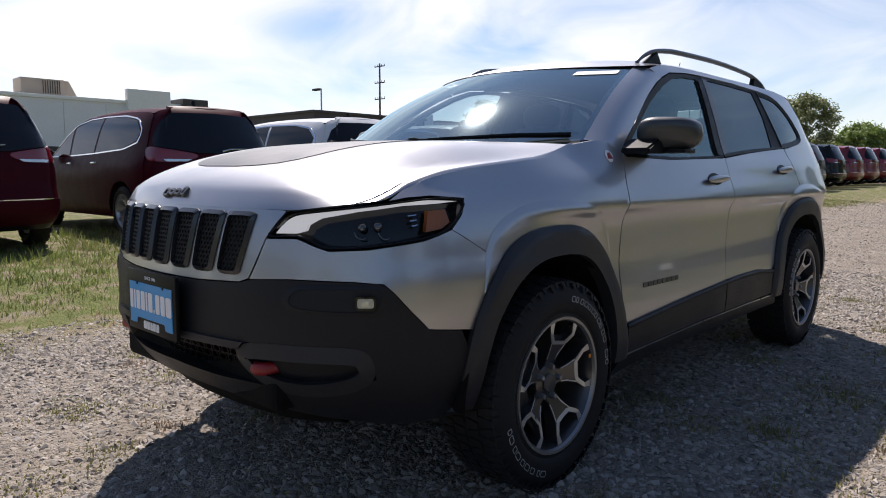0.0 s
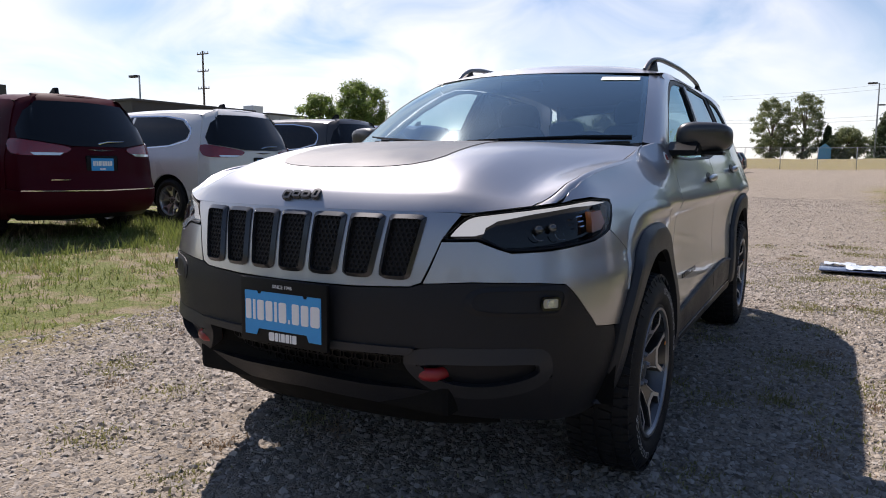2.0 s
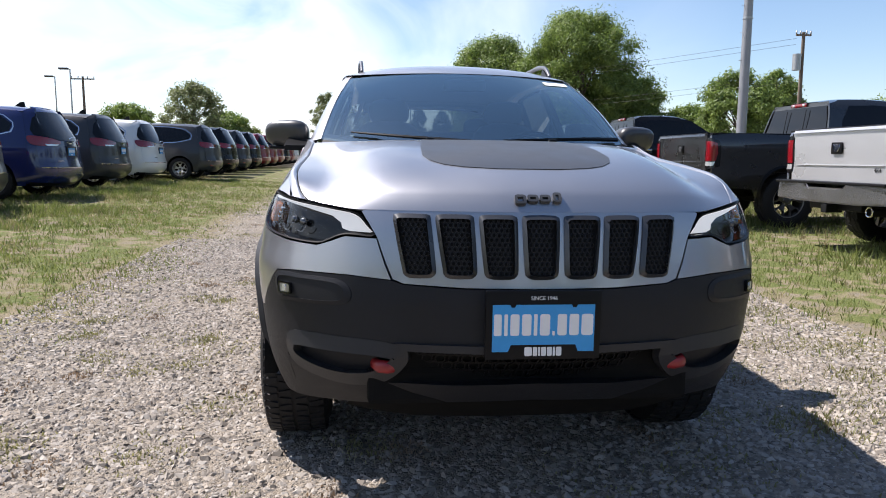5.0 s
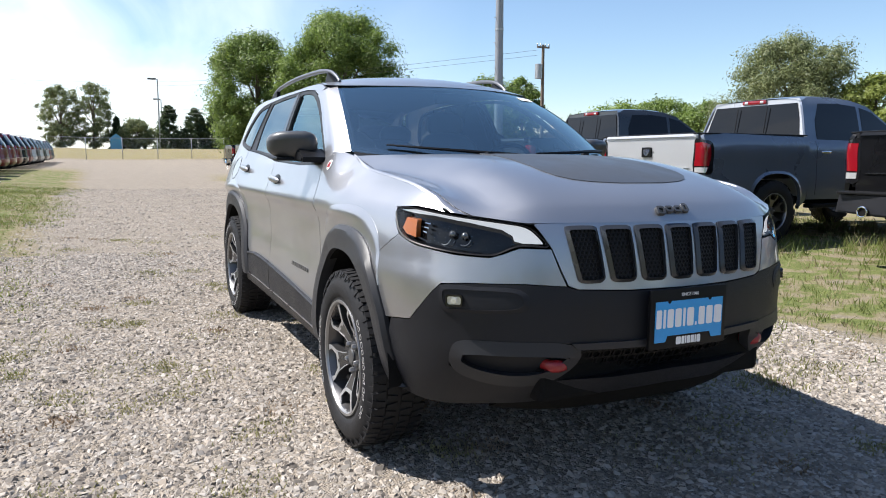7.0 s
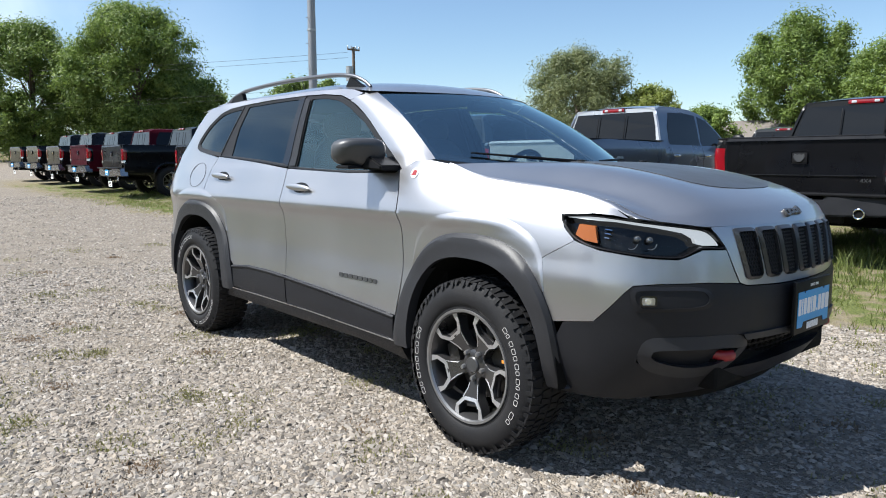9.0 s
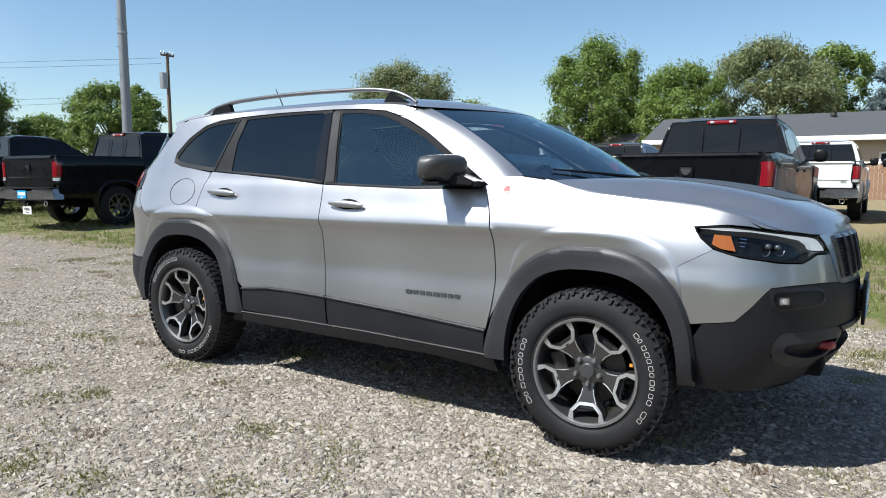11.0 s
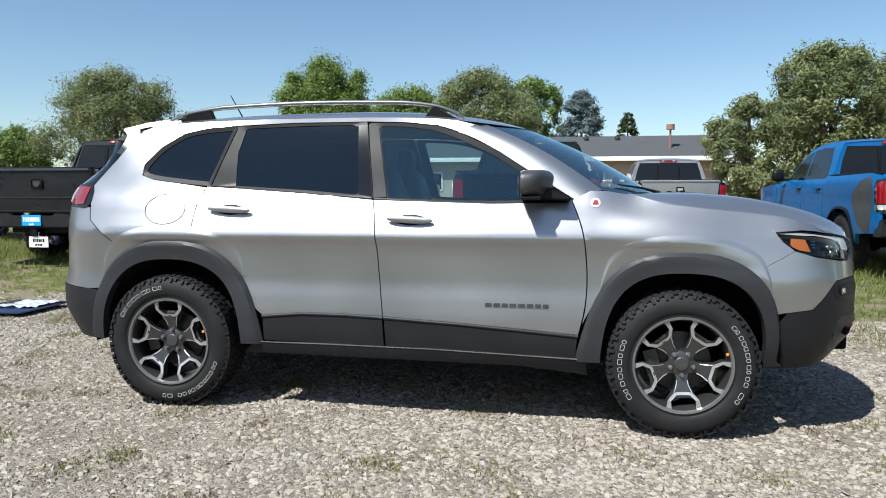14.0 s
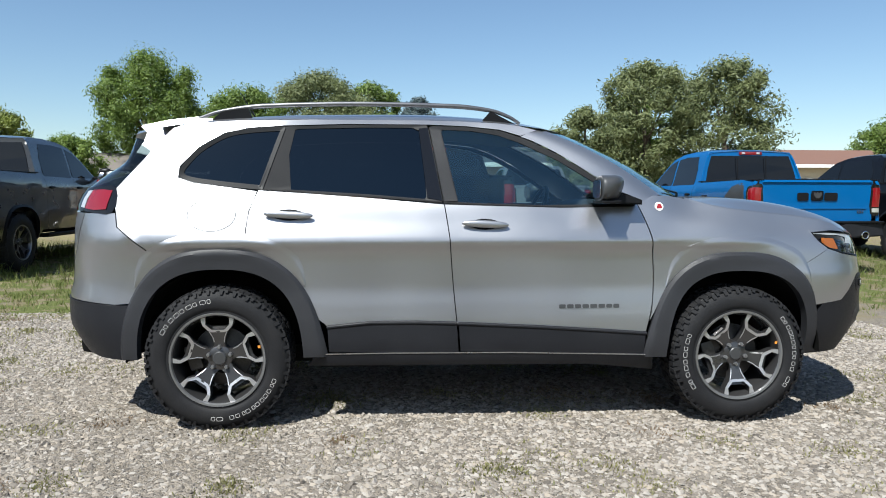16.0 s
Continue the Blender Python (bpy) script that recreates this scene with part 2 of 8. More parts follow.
def spline(pts):
    """Smooth monotone curve through (t, v) pairs."""
    t, v = [p[0] for p in pts], [p[1] for p in pts]
    n = len(t)
    m = []
    for i in range(n):
        if i == 0:
            m.append((v[1] - v[0]) / (t[1] - t[0]))
        elif i == n - 1:
            m.append((v[-1] - v[-2]) / (t[-1] - t[-2]))
        else:
            a, b = (v[i] - v[i - 1]) / (t[i] - t[i - 1]), (v[i + 1] - v[i]) / (t[i + 1] - t[i])
            m.append(0.0 if a * b <= 0 else 2 * a * b / (a + b))

    def f(q):
        if q <= t[0]:
            return v[0]
        if q >= t[-1]:
            return v[-1]
        i = 0
        while q > t[i + 1]:
            i += 1
        h = t[i + 1] - t[i]
        u = (q - t[i]) / h
        return (2 * u**3 - 3 * u * u + 1) * v[i] + (u**3 - 2 * u * u + u) * h * m[i] + (3 * u * u - 2 * u**3) * v[i + 1] + (u**3 - u * u) * h * m[i + 1]

    return f


def smooth_step(a, b, x):
    u = min(1.0, max(0.0, (x - a) / (b - a)))
    return u * u * (3 - 2 * u)


def curve2(pts, per=5, closed=False):
    """Catmull-Rom through 2D points."""
    out, n = [], len(pts)
    for i in range(n if closed else n - 1):
        p = [pts[(i + k) % n] if closed else pts[min(max(i + k, 0), n - 1)] for k in (-1, 0, 1, 2)]
        for j in range(per):
            u = j / per
            out.append(tuple(0.5 * (2 * p[1][c] + (p[2][c] - p[0][c]) * u + (2 * p[0][c] - 5 * p[1][c] + 4 * p[2][c] - p[3][c]) * u * u + (3 * p[1][c] - p[0][c] - 3 * p[2][c] + p[3][c]) * u**3) for c in (0, 1)))
    if not closed:
        out.append(tuple(pts[-1]))
    return out


class Shell:
    """The wrap-round skin of a vehicle's half: s runs along the plan from the nose centre round the side to the tail centre, z up."""

    def __init__(self, plan, depth):
        P = np.array(plan, float)
        c = np.r_[0, np.cumsum(np.hypot(*np.diff(P, axis=0).T))]
        T = np.zeros_like(P)
        for i in range(len(P)):
            a, b = max(0, i - 1), min(len(P) - 1, i + 1)
            T[i] = (P[b] - P[a]) / (c[b] - c[a])
        T[0], T[-1] = (0, 1), (0, -1)
        out = []
        for i in range(len(P) - 1):
            h = c[i + 1] - c[i]
            for u in np.linspace(0, 1, 24, endpoint=False):
                out.append((2 * u**3 - 3 * u * u + 1) * P[i] + (u**3 - 2 * u * u + u) * h * T[i] + (3 * u * u - 2 * u**3) * P[i + 1] + (u**3 - u * u) * h * T[i + 1])
        out.append(P[-1])
        self.D = np.array(out)
        self.S = np.r_[0, np.cumsum(np.hypot(*np.diff(self.D, axis=0).T))]
        N = np.gradient(self.D, self.S, axis=0)
        N /= np.linalg.norm(N, axis=1)[:, None]
        self.N = np.stack([N[:, 1], -N[:, 0]], 1)
        self.end = float(self.S[-1])
        self.depth = depth

    def sx(self, x):
        return float(np.interp(-x, -self.D[:, 0], self.S))

    def sy(self, y, rear=False):
        k = int(np.argmax(self.D[:, 1]))
        if rear:
            return float(np.interp(-y, -self.D[k:, 1], self.S[k:]))
        return float(np.interp(y, self.D[:k, 1], self.S[:k]))

    def at(self, s, z, out=0.0):
        sg = 1.0
        if s < 0:
            s, sg = -s, -1.0
        elif s > self.end:
            s, sg = 2 * self.end - s, -1.0
        i = min(len(self.S) - 2, max(0, int(np.searchsorted(self.S, s)) - 1))
        u = (s - self.S[i]) / (self.S[i + 1] - self.S[i])
        x, y = self.D[i] * (1 - u) + self.D[i + 1] * u
        nx, ny = self.N[i] * (1 - u) + self.N[i + 1] * u
        d = self.depth(s, z) - out
        return Vector((x - nx * d, sg * (y - ny * d), z))


def inset(outline, gap):
    """The outline drawn in by gap."""
    n = len(outline)
    area = sum(outline[i][0] * outline[(i + 1) % n][1] - outline[(i + 1) % n][0] * outline[i][1] for i in range(n))
    sg = 1 if area > 0 else -1
    out = []
    for i in range(n):
        p, q, r = Vector(outline[i - 1]), Vector(outline[i]), Vector(outline[(i + 1) % n])
        a, b = (q - p), (r - q)
        a = a.normalized() if a.length > 1e-7 else b.normalized()
        b = b.normalized() if b.length > 1e-7 else a
        na, nb = Vector((-a.y, a.x)) * sg, Vector((-b.y, b.x)) * sg
        k = (na + nb)
        k = k / max(0.35, k.length_squared / 2)
        out.append((q.x + k.x * gap, q.y + k.y * gap))
    return out


def sheet(outline, place, step=0.05, flange=0.012, gap=0.0, step_v=None, flip=False, holes=()):
    """A panel: the outline in (u, v), cut fine, bent by place(u, v, out) and given turned-in edges."""
    if gap:
        outline = inset(outline, gap)
    bm = bmesh.new()
    vs = [bm.verts.new((u, v, 0)) for u, v in outline]
    bm.faces.new(vs)
    step_v = step_v or step
    for ax, st in ((0, step), (1, step_v)):
        lo, hi = min(p[ax] for p in outline), max(p[ax] for p in outline)
        n = int((hi - lo) / st)
        for i in range(1, n + 1):
            c = Vector((0, 0, 0))
            c[ax] = lo + (hi - lo) * i / (n + 1)
            nn = Vector((0, 0, 0))
            nn[ax] = 1
            bmesh.ops.bisect_plane(bm, geom=bm.verts[:] + bm.edges[:] + bm.faces[:], plane_co=c, plane_no=nn, dist=1e-5)
    if flange:
        rim = [e for e in bm.edges if len(e.link_faces) == 1]
        got = bmesh.ops.extrude_edge_only(bm, edges=rim)
        new_verts = {v for v in got["geom"] if isinstance(v, bmesh.types.BMVert)}
        for e in rim:
            e.smooth = False
    else:
        new_verts = set()
    for v in bm.verts:
        u, w = v.co.x, v.co.y
        v.co = Vector(place(u, w, -flange if v in new_verts else 0.0))
    bmesh.ops.recalc_face_normals(bm, faces=bm.faces)
    if flip:
        bmesh.ops.reverse_faces(bm, faces=bm.faces)
    return bm


def mirrored(bm):
    for v in bm.verts:
        v.co.y = -v.co.y
    bmesh.ops.reverse_faces(bm, faces=bm.faces)
    return bm


def rounded(w, h, r, n=4, cx=0.0, cy=0.0):
    out = []
    for sx_, sy_, a in ((1, 1, 0), (-1, 1, 90), (-1, -1, 180), (1, -1, 270)):
        for i in range(n + 1):
            k = radians(a + 90 * i / n)
            out.append((cx + sx_ * (w / 2 - r) + r * math.cos(k), cy + sy_ * (h / 2 - r) + r * math.sin(k)))
    return out


def blocks(widths, gap, height, place, depth, name, material, parent, slant=0.0):
    """A row of plain letter-sized bars, each a part."""
    total = sum(widths) + gap * (len(widths) - 1)
    u = -total / 2
    for w in widths:
        h = height if w > 0.12 * height else height * 0.2
        v0 = -height / 2
        part(name, prism(rounded(w, h, min(w, h) * 0.2, 2, u + w / 2, v0 + h / 2), place, depth), material, parent, smooth=False)
        u += w + gap


STICKER = mat("orange sticker", (0.75, 0.26, 0.03), 0.6, vary=0.05)


# ---- wheels ----
def arc_letters(radius, start, end, count, height, y, tall):
    """Raised hollow bars along a tyre wall between two angles (degrees)."""
    bms = []
    step = radians(end - start) / count
    for i in range(count):
        k0 = radians(start) + i * step + 0.08 * step
        w = abs(step) * (0.84, 0.5, 0.72, 0.8, 0.66, 0.84, 0.58)[i % 7] * radius
        o = rounded(w, tall, 0.0035, 2, w / 2, tall / 2)
        sg = 1 if step > 0 else -1
        put = lambda u, v, q, k0=k0: ((radius + v) * math.cos(k0 + sg * u / radius), y + q, (radius + v) * math.sin(k0 + sg * u / radius))
        bms.append(ring(o, inset(o, 0.0023), put, 14, height, height, 0.002))
    return join(*bms)


def wheel(parent, at, outward, spin, tyre_r=0.366, rim_r=0.227, width=0.235, lettered=True, fancy=True, rim_mat=None, name="wheel", rim_turn=0.0):
    """Tyre, rim, spokes, nuts, cap and brake of one wheel; outward is +1 or -1 along y."""
    hub = new(name)
    hub.parent = parent
    hub.location = at
    hub.rotation_euler = (0, 0, 0 if outward > 0 else math.pi)
    h = width / 2
    tyre = part("tyre", lathe([(rim_r - 0.004, -h + 0.02), (rim_r + 0.02, -h + 0.002), (tyre_r * 0.84, -h - 0.006), (tyre_r - 0.022, -h + 0.016), (tyre_r - 0.007, -h + 0.03), (tyre_r - 0.007, h - 0.03), (tyre_r - 0.022, h - 0.016), (tyre_r * 0.84, h + 0.006), (rim_r + 0.045, h + 0.004), (rim_r + 0.028, h - 0.002), (rim_r + 0.024, h - 0.006), (rim_r + 0.012, h - 0.006), (rim_r - 0.004, h - 0.02)], 72 if fancy else 30), RUBBER, hub)
    tyre.rotation_euler = (0, radians(spin), 0)
    # tread blocks and shoulder lugs
    n = 66 if fancy else 24
    tread = []
    for i in range(n):
        a = 2 * math.pi * i / n
        for k, (y0, y1, tw) in enumerate(((-h + 0.008, -h + 0.06, 0.68), (-h + 0.066, -0.008, 0.7), (0.008, h - 0.066, 0.7), (h - 0.06, h - 0.010, 0.68))):
            da = 2 * math.pi / n * tw / 2
            sh = 0.35 * da * (1 if (i + k) % 2 else -1)
            bm = bmesh.new()
            vs = []
            for rr, f in ((tyre_r - 0.014, 1.08), (tyre_r, 0.92)):
                for yy, aa in ((y0, -da), (y1, -da), (y1, da), (y0, da)):
                    drop = 0.006 if (rr == tyre_r and abs(yy) > h - 0.02) else 0
                    an = a + aa * f + (sh if yy == y1 else -sh) + (math.pi / n if k in (1, 2) else 0)
                    vs.append(bm.verts.new(((rr - drop) * math.cos(an), yy, (rr - drop) * math.sin(an))))
            for f in ((4, 5, 6, 7), (0, 4, 7, 3), (1, 2, 6, 5), (0, 1, 5, 4), (2, 3, 7, 6)):
                bm.faces.new([vs[j] for j in f])
            tread.append(bm)
    if fancy:
        for i in range(n):
            a = 2 * math.pi * (i + 0.25 * (i % 2)) / n
            da = 2 * math.pi / n * 0.3
            tread.append(prism([(0, -da), (0.016 + 0.010 * (i % 2), -da * 0.7), (0.016 + 0.010 * (i % 2), da * 0.7), (0, da)], lambda u, v, w: ((tyre_r - 0.008 - u) * math.cos(a + v), h - 0.014 + u * 0.42 + w, (tyre_r - 0.008 - u) * math.sin(a + v)), 0.0035))
    bm = join(*tread)
    bmesh.ops.recalc_face_normals(bm, faces=bm.faces)
    tagged(part("tread", bm, RUBBER, tyre, smooth=False), kind="stuff")
    if lettered:
        wall = h + 0.0030
        rr = rim_r + 0.062
        part("raised_lettering", join(arc_letters(rr, 26, 88, 9, 0.003, wall, 0.021), arc_letters(rr, 199, 260, 11, 0.003, wall, 0.020), arc_letters(rr, 265, 280, 2, 0.003, wall, 0.020)), WHITELETTER, tyre, "white raised letter-sized outlines", smooth=False)["kind"] = "stuff"
    rim = part("rim", lathe([(rim_r + 0.012, h - 0.012), (rim_r + 0.010, h - 0.003), (rim_r + 0.001, h - 0.003), (rim_r - 0.010, h - 0.024), (rim_r - 0.018, h - 0.06), (rim_r - 0.025, 0.0), (rim_r - 0.02, -h + 0.02)], 64 if fancy else 24), rim_mat or RIMDARK, hub)
    part("rim_lip", lathe([(rim_r + 0.0125, h - 0.007), (rim_r + 0.0105, h - 0.001), (rim_r + 0.0010, h - 0.002), (rim_r - 0.004, h - 0.012)], 64 if fancy else 24), LIPGREY, rim)
    face_y = h - 0.016

    def flat(rot, lift=0.0, dish=0.042):
        c, s_ = math.cos(rot), math.sin(rot)

        def put(u, v, w):
            r = math.hypot(u, v)
            y = face_y - dish * (1 - smooth_step(0.05, rim_r * 0.9, r)) + w + lift
            return (u * c - v * s_, y, u * s_ + v * c)

        return put

    arms = 5
    k_ = rim_r / 0.227
    # a spoke forks round a pocket that is open to the rim; half outlines, along and across the spoke
    half = [(0.045, 0.034), (0.074, 0.0260), (0.104, 0.0310), (0.140, 0.0455), (0.172, 0.0740), (0.2165, 0.0850)]
    pocket_half = [(0.2220, 0.0560), (0.178, 0.0585), (0.150, 0.0300)]
    fork = [(0.136, 0.0), (0.136, 0.0300), (0.1435, 0.0478), (0.172, 0.0735), (0.2168, 0.0843), (0.2222, 0.0568), (0.1775, 0.0592), (0.1495, 0.0307), (0.1495, 0.0)]
    edge_line = [(0.080, 0.0262), (0.104, 0.0307), (0.140, 0.0450), (0.1385, 0.0400), (0.105, 0.0262), (0.082, 0.0225)]
    shelf = [(0.1495, -0.0300), (0.176, -0.0560), (0.168, -0.0300), (0.168, 0.0300), (0.176, 0.0560), (0.1495, 0.0300)]
    for i in range(arms):
        rot = 2 * math.pi * i / arms + math.pi / 2 + radians(rim_turn)
        up = half + pocket_half
        o = [(u * k_, v * k_) for u, v in up] + [(u * k_, -v * k_) for u, v in reversed(up)]
        spoke = part("spoke", prism(o, flat(rot, -0.046), 0.046, 0.0035 if fancy else 0.0), rim_mat or RIMDARK, rim)
        if fancy:
            part("pocket_shelf", prism([(u * k_, v * k_) for u, v in shelf], flat(rot, -0.030), 0.012, 0.002), rim_mat or RIMDARK, spoke)
            for sg in (-1, 1):
                for q in (fork, edge_line):
                    part("machined_edge", prism([(u * k_, sg * v * k_) for u, v in q], flat(rot, 0.0004), 0.0016), MACHINED, spoke, smooth=False)
    part("wheel_hub", lathe([(0.001, face_y - 0.034), (0.052, face_y - 0.036), (0.062, face_y - 0.042), (0.066, face_y - 0.06), (0.066, face_y - 0.11)], 32 if fancy else 14), rim_mat or RIMDARK, rim)
    part("centre_cap", lathe([(0.0005, face_y - 0.024), (0.030, face_y - 0.025), (0.034, face_y - 0.029), (0.033, face_y - 0.042)], 24), GREYTRIM, rim)
    for i in range(5):
        a = 2 * math.pi * i / 5 + math.pi / 2 + radians(rim_turn)
        nut = lathe([(0.0005, 0.016), (0.008, 0.015), (0.012, 0.006), (0.012, -0.01)], 6)
        bmesh.ops.translate(nut, verts=nut.verts, vec=(0.057 * math.cos(a), face_y - 0.034, 0.057 * math.sin(a)))
        part("lug_nut", nut, LIPGREY, rim)
    if fancy:
        k_ = radians(163 if rim_turn < 90 else 198)
        part("wheel_sticker", box((0.013, 0.003, 0.013), (0.214 * math.cos(k_), h - 0.012, 0.214 * math.sin(k_)), 0.001), STICKER, rim, "small orange sticker", smooth=False)
        part("brake_disc", lathe([(0.05, 0.02), (0.15, 0.0), (0.152, -0.02), (0.05, -0.02)], 40), STEEL, hub)
        part("caliper", box((0.07, 0.06, 0.13), (0.135, 0.02, 0.0), 0.012, Matrix.Rotation(0.3, 4, "Y")), STEEL, hub)
    return hub


LENSDARK = mat("clear projector lens", (0.16, 0.165, 0.175), 0.15, metal=0.7, vary=0.1, coat=0.4)

# ---- the silver car ----
PLAN = [(2.325, 0), (2.312, 0.2), (2.278, 0.40), (2.215, 0.58), (2.09, 0.755), (1.95, 0.843), (1.8, 0.872), (1.36, 0.885), (0.9, 0.873), (0, 0.875), (-0.8, 0.875), (-1.36, 0.888), (-1.75, 0.872), (-1.95, 0.83), (-2.12, 0.70), (-2.22, 0.5), (-2.27, 0.25), (-2.285, 0)]
door_depth = spline([(0.2, 0.10), (0.28, 0.06), (0.36, 0.022), (0.45, 0.011), (0.54, 0.012), (0.62, 0.018), (0.74, 0.029), (0.86, 0.027), (0.915, 0.019), (0.950, 0.0015), (0.962, 0.0), (0.978, 0.004), (1.0, 0.012), (1.06, 0.036), (1.15, 0.07), (1.18, 0.086), (1.35, 0.150), (1.5, 0.212), (1.58, 0.252), (1.61, 0.285), (1.66, 0.42)])
front_depth = spline([(0.25, 0.22), (0.33, 0.13), (0.42, 0.06), (0.5, 0.02), (0.58, 0), (0.70, 0), (0.77, 0.008), (0.86, 0.022), (0.957, 0.045), (1.0, 0.075), (1.05, 0.13), (1.15, 0.25)])
corner_depth = spline([(0.25, 0.14), (0.35, 0.08), (0.45, 0.04), (0.55, 0.02), (0.62, 0.012), (0.70, 0.002), (0.775, 0), (0.80, 0.004), (0.83, 0.012), (0.865, 0.0165), (0.9, 0.022), (0.97, 0.045), (1.0, 0.06), (1.05, 0.10), (1.12, 0.13), (1.15, 0.15)])
rear_depth = spline([(0.25, 0.2), (0.35, 0.10), (0.45, 0.04), (0.55, 0), (0.68, 0), (0.75, 0.018), (1.0, 0.028), (1.15, 0.052), (1.25, 0.11), (1.4, 0.32), (1.52, 0.42), (1.6, 0.5)])


def car_depth(s, z):
    # marks along the plan: nose corner, lamp corner, fender, door, rear corner
    if s < 1.18:
        w = smooth_step(0.626, 0.977, s)
        return front_depth(z) * (1 - w) + corner_depth(z) * w
    if s < 4.652:
        extra = 0.055 * smooth_step(1.03, 1.16, z) * smooth_step(2.02, 1.78, s)
        w = smooth_step(1.18, 1.88, s)
        return corner_depth(z) * (1 - w) + door_depth(z) * w + extra * w
    w = smooth_step(4.652, 5.18, s)
    return door_depth(z) * (1 - w) + rear_depth(z) * w


J = Shell(PLAN, car_depth)


def side(pts):
    return [(J.sx(x), z) for x, z in pts]


def on(out=0.0):
    return lambda s, z, o: J.at(s, z, out + o)


def arch(cx, cz, a, b, n=2.4, lo=-0.12, count=26, spread_rear=0.0, spread_front=0.0):
    """Wheel-arch curve in (x, z) from the rear foot over the top to the front foot."""
    out = []
    for i in range(count + 1):
        k = math.pi + (0 - math.pi) * i / count
        c, s_ = math.cos(k), math.sin(k)
        high = abs(s_) ** (2 / n)
        splay = (spread_front if c > 0 else -spread_rear) * (1 - high) ** 2
        out.append((cx + a * math.copysign(abs(c) ** (2 / n), c) + splay, cz + b * high))
    return [(out[0][0], cz + lo)] + out + [(out[-1][0], cz + lo)]


def ring(outer, inner, place, n=64, lift_o=0.0, lift_i=0.0, back=0.012):
    """A frame between two outlines that start at matching corners."""

    def spread(pts):
        p = [Vector(q) for q in pts] + [Vector(pts[0])]
        c = [0.0]
        for a, b in zip(p, p[1:]):
            c.append(c[-1] + (b - a).length)
        out, i = [], 0
        for k in range(n):
            q = c[-1] * k / n
            while c[i + 1] < q:
                i += 1
            u = (q - c[i]) / max(1e-9, c[i + 1] - c[i])
            out.append(p[i].lerp(p[i + 1], u))
        return out

    A, B = spread(outer), spread(inner)
    bm = bmesh.new()
    rows = [[bm.verts.new(Vector(place(q.x, q.y, lift))) for q in Q] for Q, lift in ((A, lift_o - back), (A, lift_o), (B, lift_i), (B, lift_i - back))]
    for a, b in zip(rows, rows[1:]):
        for k in range(n):
            bm.faces.new((a[k], a[(k + 1) % n], b[(k + 1) % n], b[k]))
    bmesh.ops.recalc_face_normals(bm, faces=bm.faces)
    sharpen(bm, 35)
    return bm


def band(upper, lower, place, lifts, n=40, cross=4, back=0.03):
    """A strip between two open outlines, its height following lifts(0..1); the inner edge turns in."""

    def spread(pts):
        p = [Vector(q) for q in pts]
        c = [0.0]
        for a, b in zip(p, p[1:]):
            c.append(c[-1] + (b - a).length)
        out, i = [], 0
        for k in range(n + 1):
            q = c[-1] * k / n
            while i < len(p) - 2 and c[i + 1] < q:
                i += 1
            u = (q - c[i]) / max(1e-9, c[i + 1] - c[i])
            out.append(p[i].lerp(p[i + 1], min(1, u)))
        return out

    A, B = spread(upper), spread(lower)
    bm = bmesh.new()
    rows = [[bm.verts.new(Vector(place(a.x, a.y, -0.01))) for a in A]]
    for j in range(cross + 1):
        f = j / cross
        rows.append([bm.verts.new(Vector(place(*(a.lerp(b, f)), lifts(f)))) for a, b in zip(A, B)])
    rows.append([bm.verts.new(Vector(place(b.x, b.y, lifts(1) - back))) for b in B])
    for a, b in zip(rows, rows[1:]):
        for k in range(n):
            bm.faces.new((a[k], a[k + 1], b[k + 1], b[k]))
    bmesh.ops.recalc_face_normals(bm, faces=bm.faces)
    sharpen(bm, 35)
    return bm


def solid_ball(center, radii, n=16, power=2.6):
    """A rounded lump (superellipsoid)."""
    bm = bmesh.new()
    bmesh.ops.create_uvsphere(bm, u_segments=n * 2, v_segments=n, radius=1)
    for v in bm.verts:
        k = (abs(v.co.x) ** power + abs(v.co.y) ** power + abs(v.co.z) ** power) ** (-1 / power)
        v.co = Vector((center[i] + v.co[i] * k * radii[i] for i in range(3)))
    return bm


def text_mesh(words, size, place, depth=0.001):
    """Words as a mesh, laid by place(u, v, w) with u along the line."""
    cu = bpy.data.curves.new("words", "FONT")
    cu.body, cu.size, cu.align_x, cu.align_y, cu.extrude = words, size, "CENTER", "CENTER", depth
    ob = bpy.data.objects.new("words", cu)
    scene.collection.objects.link(ob)
    me = bpy.data.meshes.new_from_object(ob.evaluated_get(bpy.context.evaluated_depsgraph_get()))
    bpy.data.objects.remove(ob)
    bm = bmesh.new()
    bm.from_mesh(me)
    bpy.data.meshes.remove(me)
    for v in bm.verts:
        v.co = Vector(place(*v.co))
    return bm


def both(name, make, material, parent, label=""):
    """The same part on the car's two sides."""
    a = part(name, make(), material, parent, label)
    b = part(name, mirrored(make()), material, parent, label)
    return a, b


car = thing("compact_suv", "silver compact SUV with dark cladding standing on gravel", "car")

F_OUT, F_IN = arch(1.355, 0.38, 0.448, 0.522, 2.6, -0.03, 26, 0.07), arch(1.355, 0.38, 0.378, 0.425, 2.6, -0.03, 26, 0.02)
R_OUT, R_IN = arch(-1.35, 0.40, 0.475, 0.530, 2.5, -0.02, 26, 0.02, 0.06), arch(-1.35, 0.40, 0.40, 0.430, 2.5, -0.02, 26, 0.0, 0.015)

